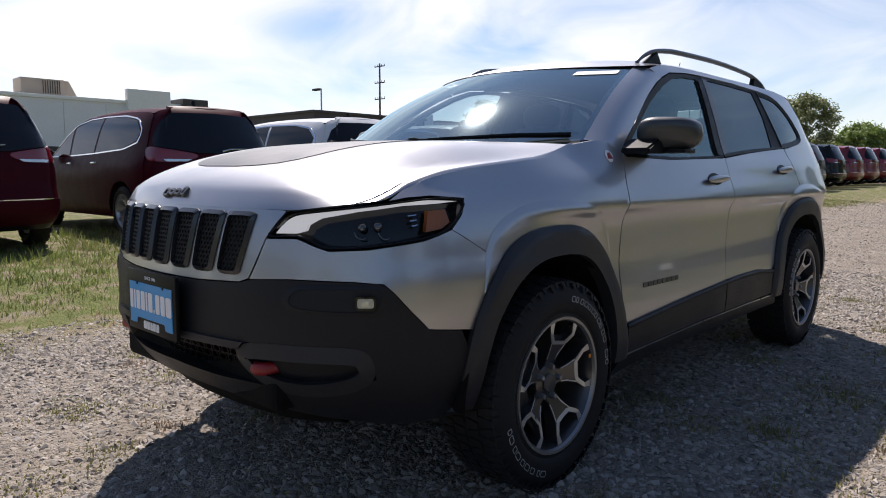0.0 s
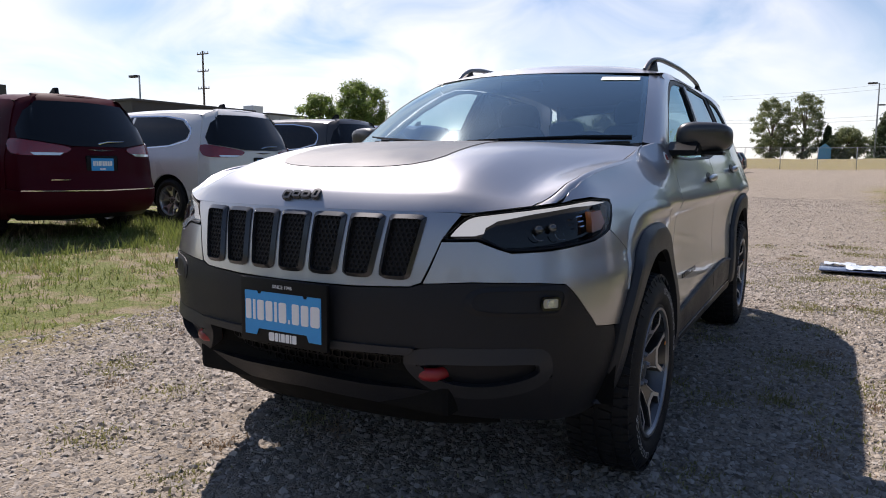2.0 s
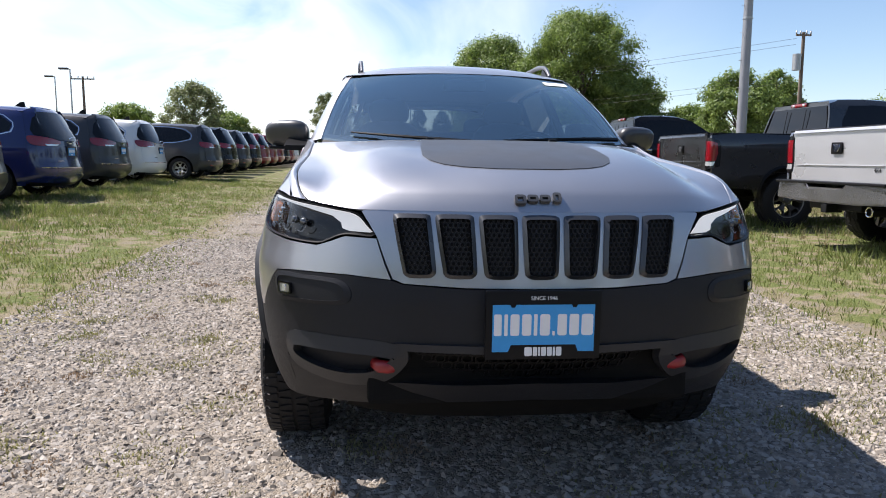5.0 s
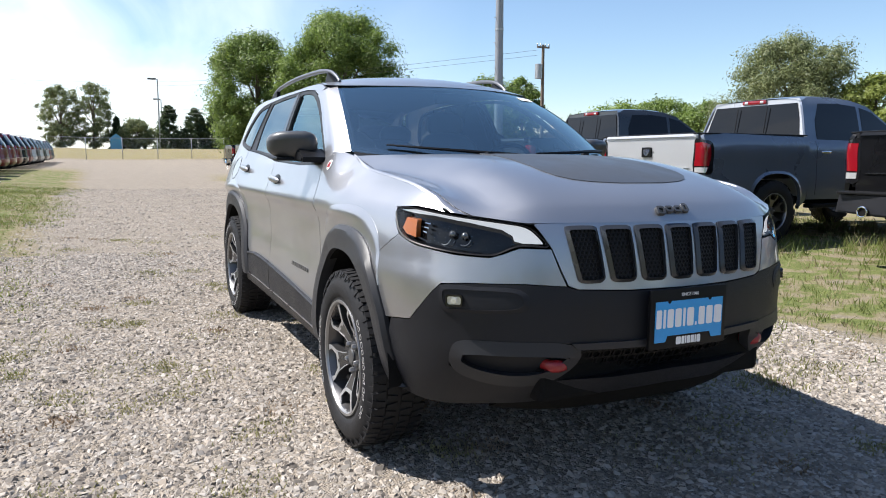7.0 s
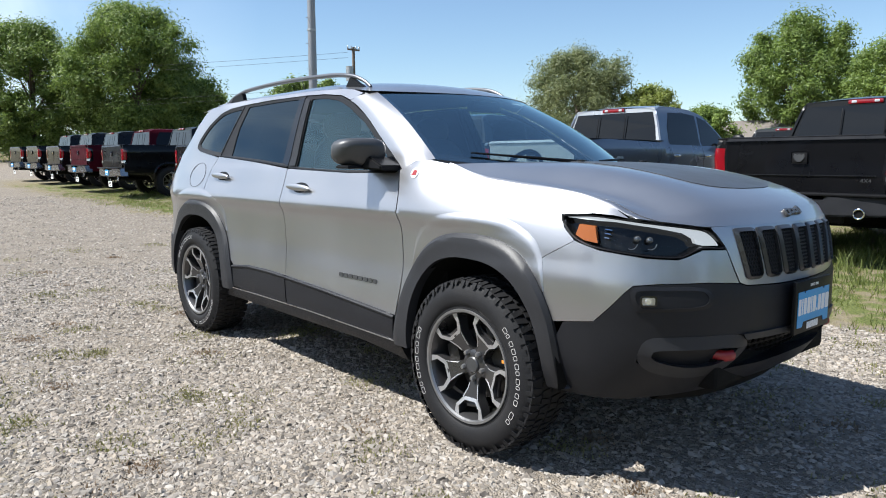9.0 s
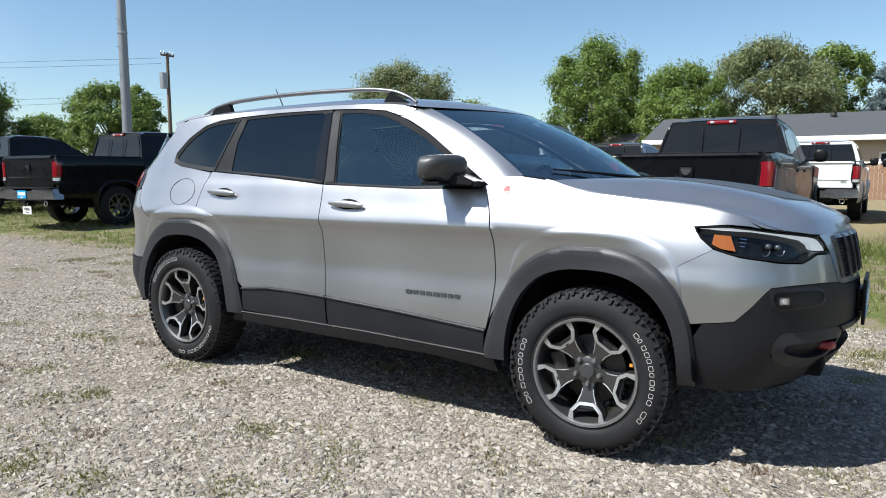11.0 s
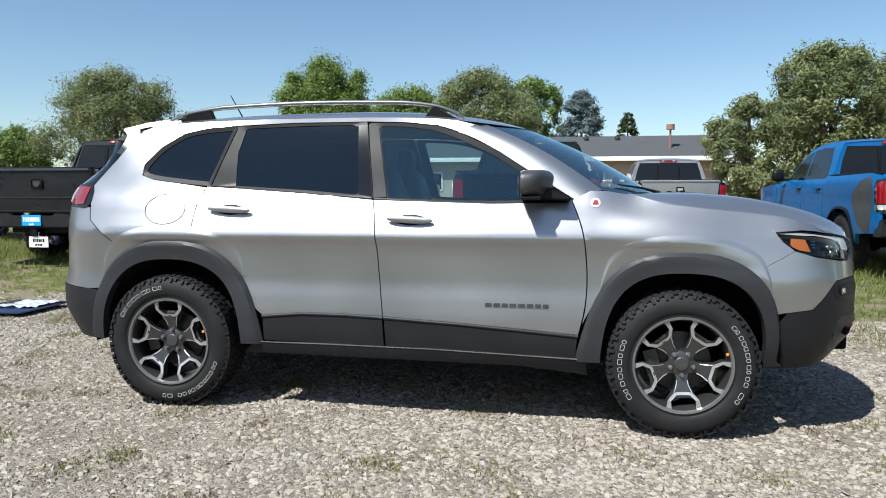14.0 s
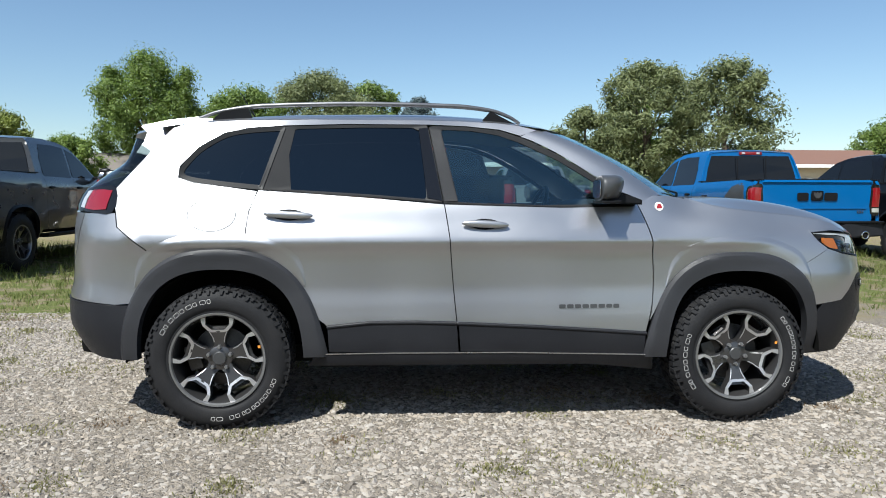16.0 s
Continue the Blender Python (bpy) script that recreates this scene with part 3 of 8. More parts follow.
# doors
front_skin = side(curve2([(0.807, 1.156), (0.85, 1.041), (0.874, 0.931), (0.887, 0.758), (0.878, 0.617), (0.845, 0.47)], 4) + [(0.4, 0.50), (-0.15, 0.53)] + curve2([(-0.15, 0.53), (-0.17, 0.743), (-0.189, 0.98), (-0.212, 1.152)], 4)[1:] + [(-0.003, 1.146), (0.405, 1.135), (0.787, 1.142)])
rear_skin = side([(-0.216, 1.152)] + curve2([(-0.216, 1.152), (-0.193, 0.98), (-0.174, 0.743), (-0.154, 0.53)], 4)[1:] + [(-0.5, 0.54), (-0.80, 0.52)] + [p for p in reversed(R_OUT) if -1.205 < p[0] and p[1] > 0.53] + curve2([(-1.208, 0.942), (-1.211, 1.033), (-1.199, 1.122), (-1.160, 1.224)], 4) + [(-0.9, 1.207), (-0.6, 1.185)])
SEAM = 0.0006
FRAME_F = side([(-0.215, 1.156), (-0.287, 1.572), (-0.087, 1.567), (0.097, 1.549), (0.235, 1.503), (0.4, 1.423), (0.546, 1.331), (0.69, 1.238), (0.812, 1.158), (0.787, 1.140), (0.405, 1.131), (-0.003, 1.142)])
GLASS_F = side([(-0.140, 1.164), (-0.222, 1.552), (-0.06, 1.546), (0.08, 1.525), (0.21, 1.480), (0.4, 1.390), (0.56, 1.290), (0.69, 1.205), (0.715, 1.165), (0.66, 1.153), (0.3, 1.149), (0.0, 1.158)])
FRAME_R = side([(-1.165, 1.226), (-1.102, 1.378), (-1.035, 1.562), (-0.715, 1.574), (-0.323, 1.576), (-0.292, 1.574), (-0.219, 1.158), (-0.6, 1.186)])
GLASS_R = side([(-0.998, 1.228), (-1.011, 1.409), (-0.983, 1.549), (-0.649, 1.560), (-0.345, 1.561), (-0.325, 1.550), (-0.305, 1.18), (-0.6, 1.204)])
FRAME_Q = side(curve2([(-1.140, 1.226), (-1.342, 1.246), (-1.492, 1.266), (-1.556, 1.286), (-1.570, 1.318), (-1.545, 1.365), (-1.475, 1.442), (-1.35, 1.519), (-1.223, 1.547), (-1.030, 1.562)], 5))
GLASS_Q = inset(FRAME_Q, 0.023)
for sg in (1, -1):
    fix = (lambda bm: bm) if sg > 0 else mirrored
    for name, skin, frame_o, pane, tint, clad, hx, hz in (
        ("front_door", front_skin, FRAME_F, GLASS_F, SIDEGLASS, [(0.849, 0.488), (0.553, 0.510), (0.266, 0.530), (-0.148, 0.553), (-0.137, 0.392), (0.118, 0.388), (0.554, 0.374), (0.838, 0.362)], -0.008, 1.052),
        ("rear_door", rear_skin, FRAME_R, GLASS_R, DARKGLASS, [(-0.153, 0.553), (-0.355, 0.561), (-0.598, 0.562), (-0.818, 0.542), (-0.81, 0.40), (-0.48, 0.394), (-0.142, 0.391)], -1.005, 1.10),
    ):
        door = part(name, fix(sheet(skin, on(0), 0.06, 0.014, SEAM, 0.017)), SILVER, car, "silver painted door with dark lower cladding")
        part("window_frame", fix(ring(frame_o, pane, on(0), 90, -0.002, -0.008, 0.02)), WINTRIM, door, "dark grey window surround")
        part("window_pane", fix(sheet(pane, on(-0.012), 0.08, 0, -0.004)), tint, door, "tinted window glass")
        part("cladding", fix(sheet(side(clad), on(0.010), 0.06, 0.02, 0.003, 0.03)), PLASTIC, door, "dark grey plastic cladding")
        part("cladding_crease", fix(band(side([(clad[0][0], clad[0][1] - 0.004)] + [(x, z - 0.004) for x, z in clad[1:4]]), side([(x, z - 0.022) for x, z in clad[:4]]), on(0.011), lambda f: 0.006 * math.sin(math.pi * f), 30, 3, 0.0)), PLASTIC, door)
        cover = [(-0.214, 1.168), (-0.281, 1.558), (-0.226, 1.549), (-0.146, 1.170)] if name == "front_door" else [(-0.224, 1.170), (-0.292, 1.562), (-0.340, 1.557), (-0.302, 1.186)]
        part("pillar_cover", fix(sheet(side(cover), on(0.001), 0.06, 0.004, 0, 0.06)), GLOSSBLACK if name == "rear_door" else PLASTIC, door, "black pillar cover")
        belt = [(0.770, 1.143), (0.405, 1.136), (-0.003, 1.147), (-0.205, 1.159)] if name == "front_door" else [(-0.226, 1.162), (-0.6, 1.190), (-0.9, 1.210), (-1.14, 1.227)]
        part("belt_seal", fix(sheet(side(belt + [(x, z + 0.006) for x, z in reversed(belt)]), on(0.0015), 0.08, 0.004)), BLACK, door)
        hs = J.sx(hx)
        grip = solid_ball((0, 0, 0), (0.122, 0.014, 0.019), 10, 2.3)
        y0 = J.at(hs, hz).y
        bmesh.ops.rotate(grip, verts=grip.verts, matrix=Matrix.Rotation(radians(2.6), 3, "Y"))
        for v in grip.verts:
            v.co += Vector((hx, y0 + 0.022, hz))
        handle = part("door_handle", fix(grip), SILVER, door, "silver door handle with a dark cup")
        part("handle_cup", fix(sheet([(J.sx(hx + u), hz + v * 0.9) for u, v in curve2([(0.085, 0), (0.05, 0.022), (0, 0.03), (-0.05, 0.022), (-0.085, 0), (-0.05, -0.024), (0, -0.032), (0.05, -0.024)], 4, True)], on(0.002), 0.03, 0.002)), BLACK, handle)
    q_out = side([(-1.213, 0.945), (-1.2155, 1.033), (-1.2035, 1.122), (-1.167, 1.219), (-1.342, 1.243), (-1.492, 1.262), (-1.572, 1.288), (-1.570, 1.348), (-1.48, 1.447), (-1.352, 1.524), (-1.223, 1.552), (-1.03, 1.567), (-0.715, 1.579), (-0.285, 1.579), (-0.087, 1.572), (0.097, 1.554), (0.21, 1.520), (0.30, 1.552), (0.2, 1.578), (0.1, 1.590), (-0.1, 1.600), (-0.3, 1.605), (-0.9, 1.604), (-1.3, 1.592), (-1.55, 1.572)]) + [(4.56, 1.545), (4.62, 1.48), (4.70, 1.38), (4.80, 1.275), (4.838, 1.235), (4.835, 1.19), (4.805, 1.112), (4.785, 1.041), (4.652, 0.945), (4.60, 0.898)] + side([p for p in R_OUT if -1.655 < p[0] < -1.215 and p[1] > 0.8])
    quarter = part("quarter_panel", fix(sheet(q_out, on(0), 0.06, 0.014, SEAM, 0.04)), SILVER, car, "silver rear quarter panel")
    part("window_frame", fix(ring(FRAME_Q, GLASS_Q, on(0), 80, 0.002, -0.006, 0.02)), WINTRIM, quarter, "dark grey window surround")
    part("window_pane", fix(sheet(GLASS_Q, on(-0.010), 0.08, 0, -0.004)), DARKGLASS, quarter, "dark privacy glass")
    if sg < 0:
        part("fuel_door", fix(ring([(J.sx(-1.387 + 0.121 * math.cos(k)), 1.101 + 0.083 * math.sin(k)) for k in (2 * math.pi * i / 48 for i in range(48))], [(J.sx(-1.387 + 0.118 * math.cos(k)), 1.101 + 0.080 * math.sin(k)) for k in (2 * math.pi * i / 48 for i in range(48))], on(0.002), 48, 0, 0, 0.004)), GREYTRIM, quarter, "thin round fuel door seam")
    fender = part("front_fender", fix(sheet(
        side(curve2([(0.812, 1.154), (0.855, 1.041), (0.879, 0.931), (0.892, 0.758), (0.883, 0.617), (0.868, 0.54)], 4) + [p for p in F_OUT if p[1] > 0.56 and p[0] < 1.655]) + [(1.262, 0.806), (1.186, 0.855), (1.075, 0.916), (1.128, 0.957), (1.158, 1.003)]
        + [(1.02, 1.012), (0.93, 1.007), (0.872, 0.998)] + side([(2.0, 1.027), (1.91, 1.057), (1.80, 1.077), (1.67, 1.093), (1.43, 1.117), (1.254, 1.136), (1.16, 1.160), (1.09, 1.182), (0.98, 1.20), (0.90, 1.20)]), on(0), 0.05, 0.014, SEAM, 0.03)), SILVER, car, "silver front fender")
    bx, bz = 0.925, 1.142
    bs = J.sx(bx)
    badge = part("round_badge", fix(prism([(0.023 * math.cos(k), 0.023 * math.sin(k)) for k in (2 * math.pi * i / 24 for i in range(24))], lambda u, v, w: J.at(bs - u, bz + v, w), 0.003, 0.001)), WHITEPRINT, fender, "small round red and white badge")
    part("badge_mark", fix(prism([(-0.016, -0.010), (0.016, -0.010), (0.012, 0.012), (-0.006, 0.014)], lambda u, v, w: J.at(bs - u, bz + v, 0.0032 + w), 0.0015)), RED, badge, smooth=False)
    # arches
    lift = lambda f: 0.008 + 0.020 * smooth_step(0, 0.22, f)
    swell = lambda f: 0.0006 + 0.0055 * smooth_step(0, 0.35, f) - 0.005 * f * f
    for o_, c_, z_ in ((F_OUT, 1.355, 0.38), (R_OUT, -1.345, 0.40)):
        k_ = [p for p in o_ if p[1] > 0.70]
        big_ = []
        for x_, h_ in k_:
            d_ = Vector((x_ - c_, h_ - z_)).normalized() * (0.004 + 0.082 * smooth_step(0.70, 0.84, h_))
            big_.append((x_ + d_.x, h_ + d_.y))
        part("arch_swell", fix(band(side(big_), side(k_), on(0), swell, 48, 9, 0.0)), SILVER, car, "silver swell above the wheel arch")
    part("wheel_arch", fix(band(side(F_OUT[:-1]) + [(1.10, 0.36)], side(F_IN), on(0), lift, 60, 6, 0.05)), FLARE, car, "dark grey plastic wheel arch flare")
    part("wheel_arch", fix(band(side(R_OUT), side(R_IN), on(0), lift, 60, 6, 0.05)), FLARE, car, "dark grey plastic wheel arch flare")
    part("sill", fix(sheet(side([(0.885, 0.356), (0.55, 0.368), (0.118, 0.382), (-0.48, 0.388), (-0.87, 0.388), (-0.92, 0.33), (-0.2, 0.322), (0.55, 0.312), (0.80, 0.285), (0.90, 0.272)]), on(0.012), 0.08, 0.05, 0, 0.02)), PLASTIC, car, "dark grey plastic sill")
    # bright strip laid along the sill's top edge to stand for its sun glint
    part("sill_glint", fix(sheet(side([(0.86, 0.3635), (0.118, 0.3885), (-0.48, 0.3945), (-0.85, 0.3945), (-0.85, 0.3895), (-0.48, 0.3895), (0.118, 0.3835), (0.86, 0.3585)]), on(0.0155), 0.1, 0.006)), SILVERTRIM, car, "thin bright strip drawn for the sun glint on the sill")
    for cx, rr in ((1.355, 0.455), (-1.345, 0.47)):
        well = bmesh.new()
        rows = []
        for y in (0.86, 0.5):
            rows.append([well.verts.new((cx + rr * math.cos(k), y, 0.36 + rr * math.sin(k))) for k in (math.pi * i / 24 for i in range(25))])
        for i in range(24):
            well.faces.new((rows[0][i], rows[0][i + 1], rows[1][i + 1], rows[1][i]))
        cap = well.faces.new(rows[1])
        part("wheel_well", fix(well), UNDER, car, "black wheel well liner")
    # headlamp
    LAMP = [(1.150, 1.000), (1.009, 1.004), (0.841, 0.989), (0.648, 0.970), (0.560, 0.957), (0.520, 0.926), (0.492, 0.894), (0.593, 0.897), (0.653, 0.876), (0.692, 0.866), (0.807, 0.872), (0.973, 0.893), (1.064, 0.918), (1.120, 0.958)]
    LAMP = curve2(LAMP, 3, True)
    lamp = part("headlamp", fix(sheet(LAMP, lambda s, z, o: J.at(s, z, -0.045 + o), 0.05, -0.04, 0.004)), GLOSSBLACK, car, "slim headlamp with white light band and amber marker")
    part("lamp_surround", fix(ring(LAMP, inset(LAMP, 0.0035), on(0.001), 80, 0, -0.002, 0.02)), BLACK, lamp)
    part("light_band", fix(sheet(curve2([(1.135, 0.994), (1.009, 0.997), (0.841, 0.982), (0.648, 0.963), (0.570, 0.951), (0.532, 0.926), (0.512, 0.903)], 4) + [(0.585, 0.905), (0.612, 0.912), (0.618, 0.928), (0.655, 0.947), (0.77, 0.967), (0.92, 0.984), (1.05, 0.989)], on(-0.012), 0.04, 0.02)), LAMPGLOW, lamp, "white running light band")
    part("amber_marker", fix(sheet([(1.075, 0.972), (1.005, 0.968), (0.985, 0.910), (1.045, 0.918), (1.082, 0.935)], on(-0.014), 0.04, 0.02)), AMBER, lamp, "amber side marker")
    for ls, lz in ((0.785, 0.922), (0.835, 0.926)):
        p, q = J.at(ls, lz, -0.03), J.at(ls, lz, -0.008)
        pod = solid_ball((0, 0, 0), (0.013, 0.013, 0.013), 10, 2)
        bmesh.ops.translate(pod, verts=pod.verts, vec=p)
        part("projector_lens", fix(pod), LENSDARK, lamp, "round projector lens")
    for j, z0 in enumerate((0.957, 0.943, 0.929)):
        part("reflector_blade", fix(sheet([(0.965, z0 + 0.003), (0.934 + 0.005 * j, z0), (0.936 + 0.005 * j, z0 - 0.003), (0.962, z0 - 0.0005)], on(-0.022), 0.05, 0.008)), CHROME, lamp)
    for ls, lz in ((0.785, 0.922), (0.86, 0.922)):
        arc = [J.at(ls + 0.026 * math.cos(k), lz + 0.030 * math.sin(k), -0.020) for k in (math.pi * (1.12 + 0.075 * i) for i in range(8))]
        part("reflector_arc", fix(tube(arc, 0.0016, 6)), LIPGREY, lamp)
    part("lamp_cover", fix(sheet(inset(LAMP, 0.006), on(-0.001), 0.05, 0)), LAMPGLASS, lamp, "clear lamp cover")
    part("lamp_backing", fix(sheet([(0.47, 0.84), (1.32, 0.84), (1.32, 1.015), (1.10, 1.010), (0.52, 0.955)], on(-0.065), 0.06, 0)), UNDER, lamp)
    # painted front corner below the lamp
    part("front_corner_panel", fix(sheet([(1.106, 0.622), (0.984, 0.638), (0.927, 0.695), (0.879, 0.748), (0.851, 0.773), (0.767, 0.779), (0.576, 0.780), (0.438, 0.771), (0.459, 0.815), (0.488, 0.888), (0.593, 0.891), (0.653, 0.870), (0.692, 0.859), (0.807, 0.865), (0.973, 0.887), (1.075, 0.915), (1.186, 0.854), (1.262, 0.805)] + side([p for p in F_OUT if p[1] > 0.58 and p[0] > 1.66]), on(0), 0.05, 0.014, SEAM, 0.03)), SILVER, car, "silver painted bumper corner")
    # fog lamp and its pocket
    fog = part("fog_lamp", fix(prism(rounded(0.050, 0.032, 0.008), lambda u, v, w: J.at(0.80 + u, 0.722 + v, w), 0.010, 0.003)), SILVERTRIM, car, "small clear fog lamp")
    part("fog_bulb", fix(prism(rounded(0.020, 0.020, 0.008), lambda u, v, w: J.at(0.80 + u, 0.722 + v, w + 0.009), 0.004, 0.001)), CLEARLENS, fog)
    part("fog_rim", fix(ring(rounded(0.056, 0.038, 0.010), rounded(0.045, 0.027, 0.007), lambda u, v, w: J.at(0.80 + u, 0.722 + v, w), 40, 0.012, 0.012, 0.01)), GLOSSBLACK, fog)
    part("fog_surround", fix(ring(curve2([(0.853, 0.765), (0.74, 0.768), (0.606, 0.764), (0.560, 0.735), (0.572, 0.695), (0.653, 0.685), (0.783, 0.683), (0.842, 0.686)], 4, True), curve2([(0.838, 0.753), (0.74, 0.757), (0.615, 0.753), (0.582, 0.732), (0.590, 0.706), (0.653, 0.697), (0.783, 0.695), (0.828, 0.700)], 4, True), on(0.0), 80, 0.002, 0.005, 0.012)), PLASTIC, fog)
    part("fog_backing", fix(sheet(curve2([(0.838, 0.753), (0.74, 0.757), (0.615, 0.753), (0.582, 0.732), (0.590, 0.706), (0.653, 0.697), (0.783, 0.695), (0.828, 0.700)], 4, True), on(0.0022), 0.05, 0.0)), PLASTIC, fog)
    # lower pocket with its rim
    POCKET = curve2([(0.800, 0.545), (0.765, 0.572), (0.60, 0.574), (0.47, 0.570), (0.405, 0.552), (0.43, 0.505), (0.50, 0.463), (0.62, 0.452), (0.74, 0.473), (0.80, 0.505)], 4, True)
    pocket = part("lower_pocket_rim", fix(ring(inset(POCKET, -0.020), inset(POCKET, 0.026), on(0.0), 90, 0.001, 0.010, 0.035)), FLARE, car, "grey rim round the lower bumper pocket")
    part("pocket_backing", fix(sheet(inset(POCKET, 0.012), on(-0.022), 0.05, 0)), PLASTIC, pocket)
    hook = tube([(2.06, 0.402, 0.510), (2.205, 0.402, 0.510), (2.242, 0.412, 0.510), (2.254, 0.44, 0.510), (2.242, 0.468, 0.510), (2.205, 0.478, 0.510), (2.06, 0.478, 0.510)], 0.0145, 10)
    for v in hook.verts:
        v.co.z = 0.510 + (v.co.z - 0.510) * 1.4
    part("tow_hook", fix(hook), RED, car, "red tow hook")
    # mirror
    mx, my, mz = 0.615, 0.905, 1.232
    shell_bm = solid_ball((0, 0, 0), (0.078, 0.112, 0.070), 14, 3.2)
    for v in shell_bm.verts:
        k = (v.co.y / 0.112)
        v.co.x = v.co.x * (1 - 0.12 * k) - 0.035 * k + (0.02 if v.co.x > 0 else 0) * (v.co.z / 0.07)
        if v.co.x < -0.05:
            v.co.x = -0.05 + (v.co.x + 0.05) * 0.15
        v.co.z = v.co.z * (1 - 0.14 * k) + 0.006 * k
        v.co += Vector((mx, my, mz))
    mirror = part("door_mirror", fix(shell_bm), GREYTRIM, car, "dark grey door mirror")
    part("mirror_foot", fix(prism([(0.56, 1.160), (0.80, 1.152), (0.80, 1.176), (0.70, 1.215), (0.60, 1.185)], lambda u, v, w: (u, 0.775 + w + (0.06 if w > 0.05 else 0) * (1 if v < 1.19 else 0.9), v), 0.07, 0.008)), BLACK, mirror)
    part("mirror_underside", fix(box((0.10, 0.17, 0.016), (mx - 0.002, my, mz - 0.066), 0.007)), BLACK, mirror)
    pane_bm = prism(rounded(0.17, 0.09, 0.03), lambda u, v, w: (mx - 0.056 - w - 0.3 * u * 0.2, my + u, mz + v), 0.002)
    part("mirror_glass", fix(pane_bm), CHROME, mirror)
    # roof rail
    RAIL = spline([(-1.52, 1.607), (-1.40, 1.648), (-1.15, 1.680), (-0.6, 1.694), (-0.15, 1.688), (0.06, 1.668), (0.17, 1.632), (0.225, 1.598)])
    xs = [-1.52 + 1.745 * i / 40 for i in range(41)]
    rail = tube([(x, 0.535 + 0.02 * math.sin(math.pi * i / 40), RAIL(x)) for i, x in enumerate(xs)], [0.009 + 0.004 * min(1, 6 * min(i, 40 - i) / 40) for i in range(41)], 10)
    rail_ob = part("roof_rail", fix(rail), RAILGREY, car, "satin dark grey roof rail")
    for x0, x1 in ((-1.45, -1.22), (0.0, 0.2)):
        foot = prism([(x0, 1.595), (x1, 1.592), (x1 - 0.03, RAIL(x1) - 0.008), (x0 + 0.06, RAIL(x0 + 0.06) - 0.006)], lambda u, v, w: (u, 0.532 + w, v), 0.026, 0.004)
        part("rail_foot", fix(foot), BLACK, rail_ob)
    # tail
    tail = part("tail_lamp", fix(sheet(curve2([(4.840, 1.236), (5.0, 1.242), (5.25, 1.228), (5.34, 1.19), (5.22, 1.13), (5.0, 1.115), (4.825, 1.112)], 3, True), on(0.004), 0.05, 0.02)), GLOSSBLACK, car, "wrap-round red tail lamp with dark edge")
    part("red_lens", fix(sheet([(4.858, 1.222), (4.93, 1.228), (5.03, 1.226), (5.035, 1.132), (4.95, 1.124), (4.866, 1.128)], on(0.008), 0.04, 0.006)), REDLENS, tail, "red lens")
    part("clear_lens", fix(sheet([(5.04, 1.224), (5.085, 1.222), (5.09, 1.140), (5.044, 1.134)], on(0.008), 0.05, 0.006)), CLEARLENS, tail, "clear lens")

# window sealing strip and bumper across the nose
def across(pts):
    """Half outline given from centre outwards and back to centre: both halves."""
    return pts + [(-s, z) for s, z in reversed(pts) if s > 1e-6]


bumper = part("front_bumper", sheet(across([(0.0, 0.748), (0.22, 0.749), (0.401, 0.758), (0.438, 0.769), (0.576, 0.777), (0.767, 0.776), (0.851, 0.770), (0.879, 0.745), (0.927, 0.692), (0.984, 0.635), (1.106, 0.619), (1.14, 0.56), (1.19, 0.42), (1.20, 0.335), (0.90, 0.345), (0.835, 0.42), (0.828, 0.505), (0.806, 0.570), (0.765, 0.590), (0.466, 0.588), (0.30, 0.585), (0.0, 0.582)]), on(0), 0.05, 0.03, 0.0, 0.03), PLASTIC, car, "dark grey grained plastic front bumper")
part("bumper_lip", sheet(across([(0.0, 0.462), (0.25, 0.452), (0.40, 0.455), (0.5, 0.450), (0.62, 0.440), (0.75, 0.460), (0.83, 0.50), (0.905, 0.343), (0.65, 0.355), (0.3, 0.385), (0.0, 0.40)]), on(0.0), 0.05, 0.06, 0.0, 0.03), PLASTIC, bumper)
part("intake_backing", sheet(across([(0.0, 0.60), (0.46, 0.60), (0.42, 0.44), (0.0, 0.44)]), on(-0.07), 0.08, 0), UNDER, bumper)
mesh_bits = []
for i in range(-9, 10):
    for j in range(5):
        s0, z0 = i * 0.042 + (0.021 if j % 2 else 0), 0.478 + j * 0.024
        if abs(s0) < 0.39 - (0.57 - z0) * 0.3:
            hexa = [(s0 + 0.021 * math.cos(radians(60 * k + 30)), z0 + 0.016 * math.sin(radians(60 * k + 30))) for k in range(6)]
            mesh_bits.append(ring(hexa, inset(hexa, 0.004), on(-0.058), 6, 0, 0, 0.010))
part("intake_mesh", join(*mesh_bits), BLACK, bumper, "black honeycomb mesh", smooth=False)
part("intake_bar", sheet(across([(0.0, 0.585), (0.42, 0.588), (0.40, 0.566), (0.0, 0.560)]), on(0.010), 0.05, 0.03, 0, 0.02), FLARE, bumper)
chin = sheet(across([(0.0, 0.405), (0.30, 0.39), (0.62, 0.36), (0.70, 0.32), (0.40, 0.30), (0.0, 0.31)]), on(-0.03), 0.06, 0.08)
part("skid_plate", chin, UNDER, bumper)

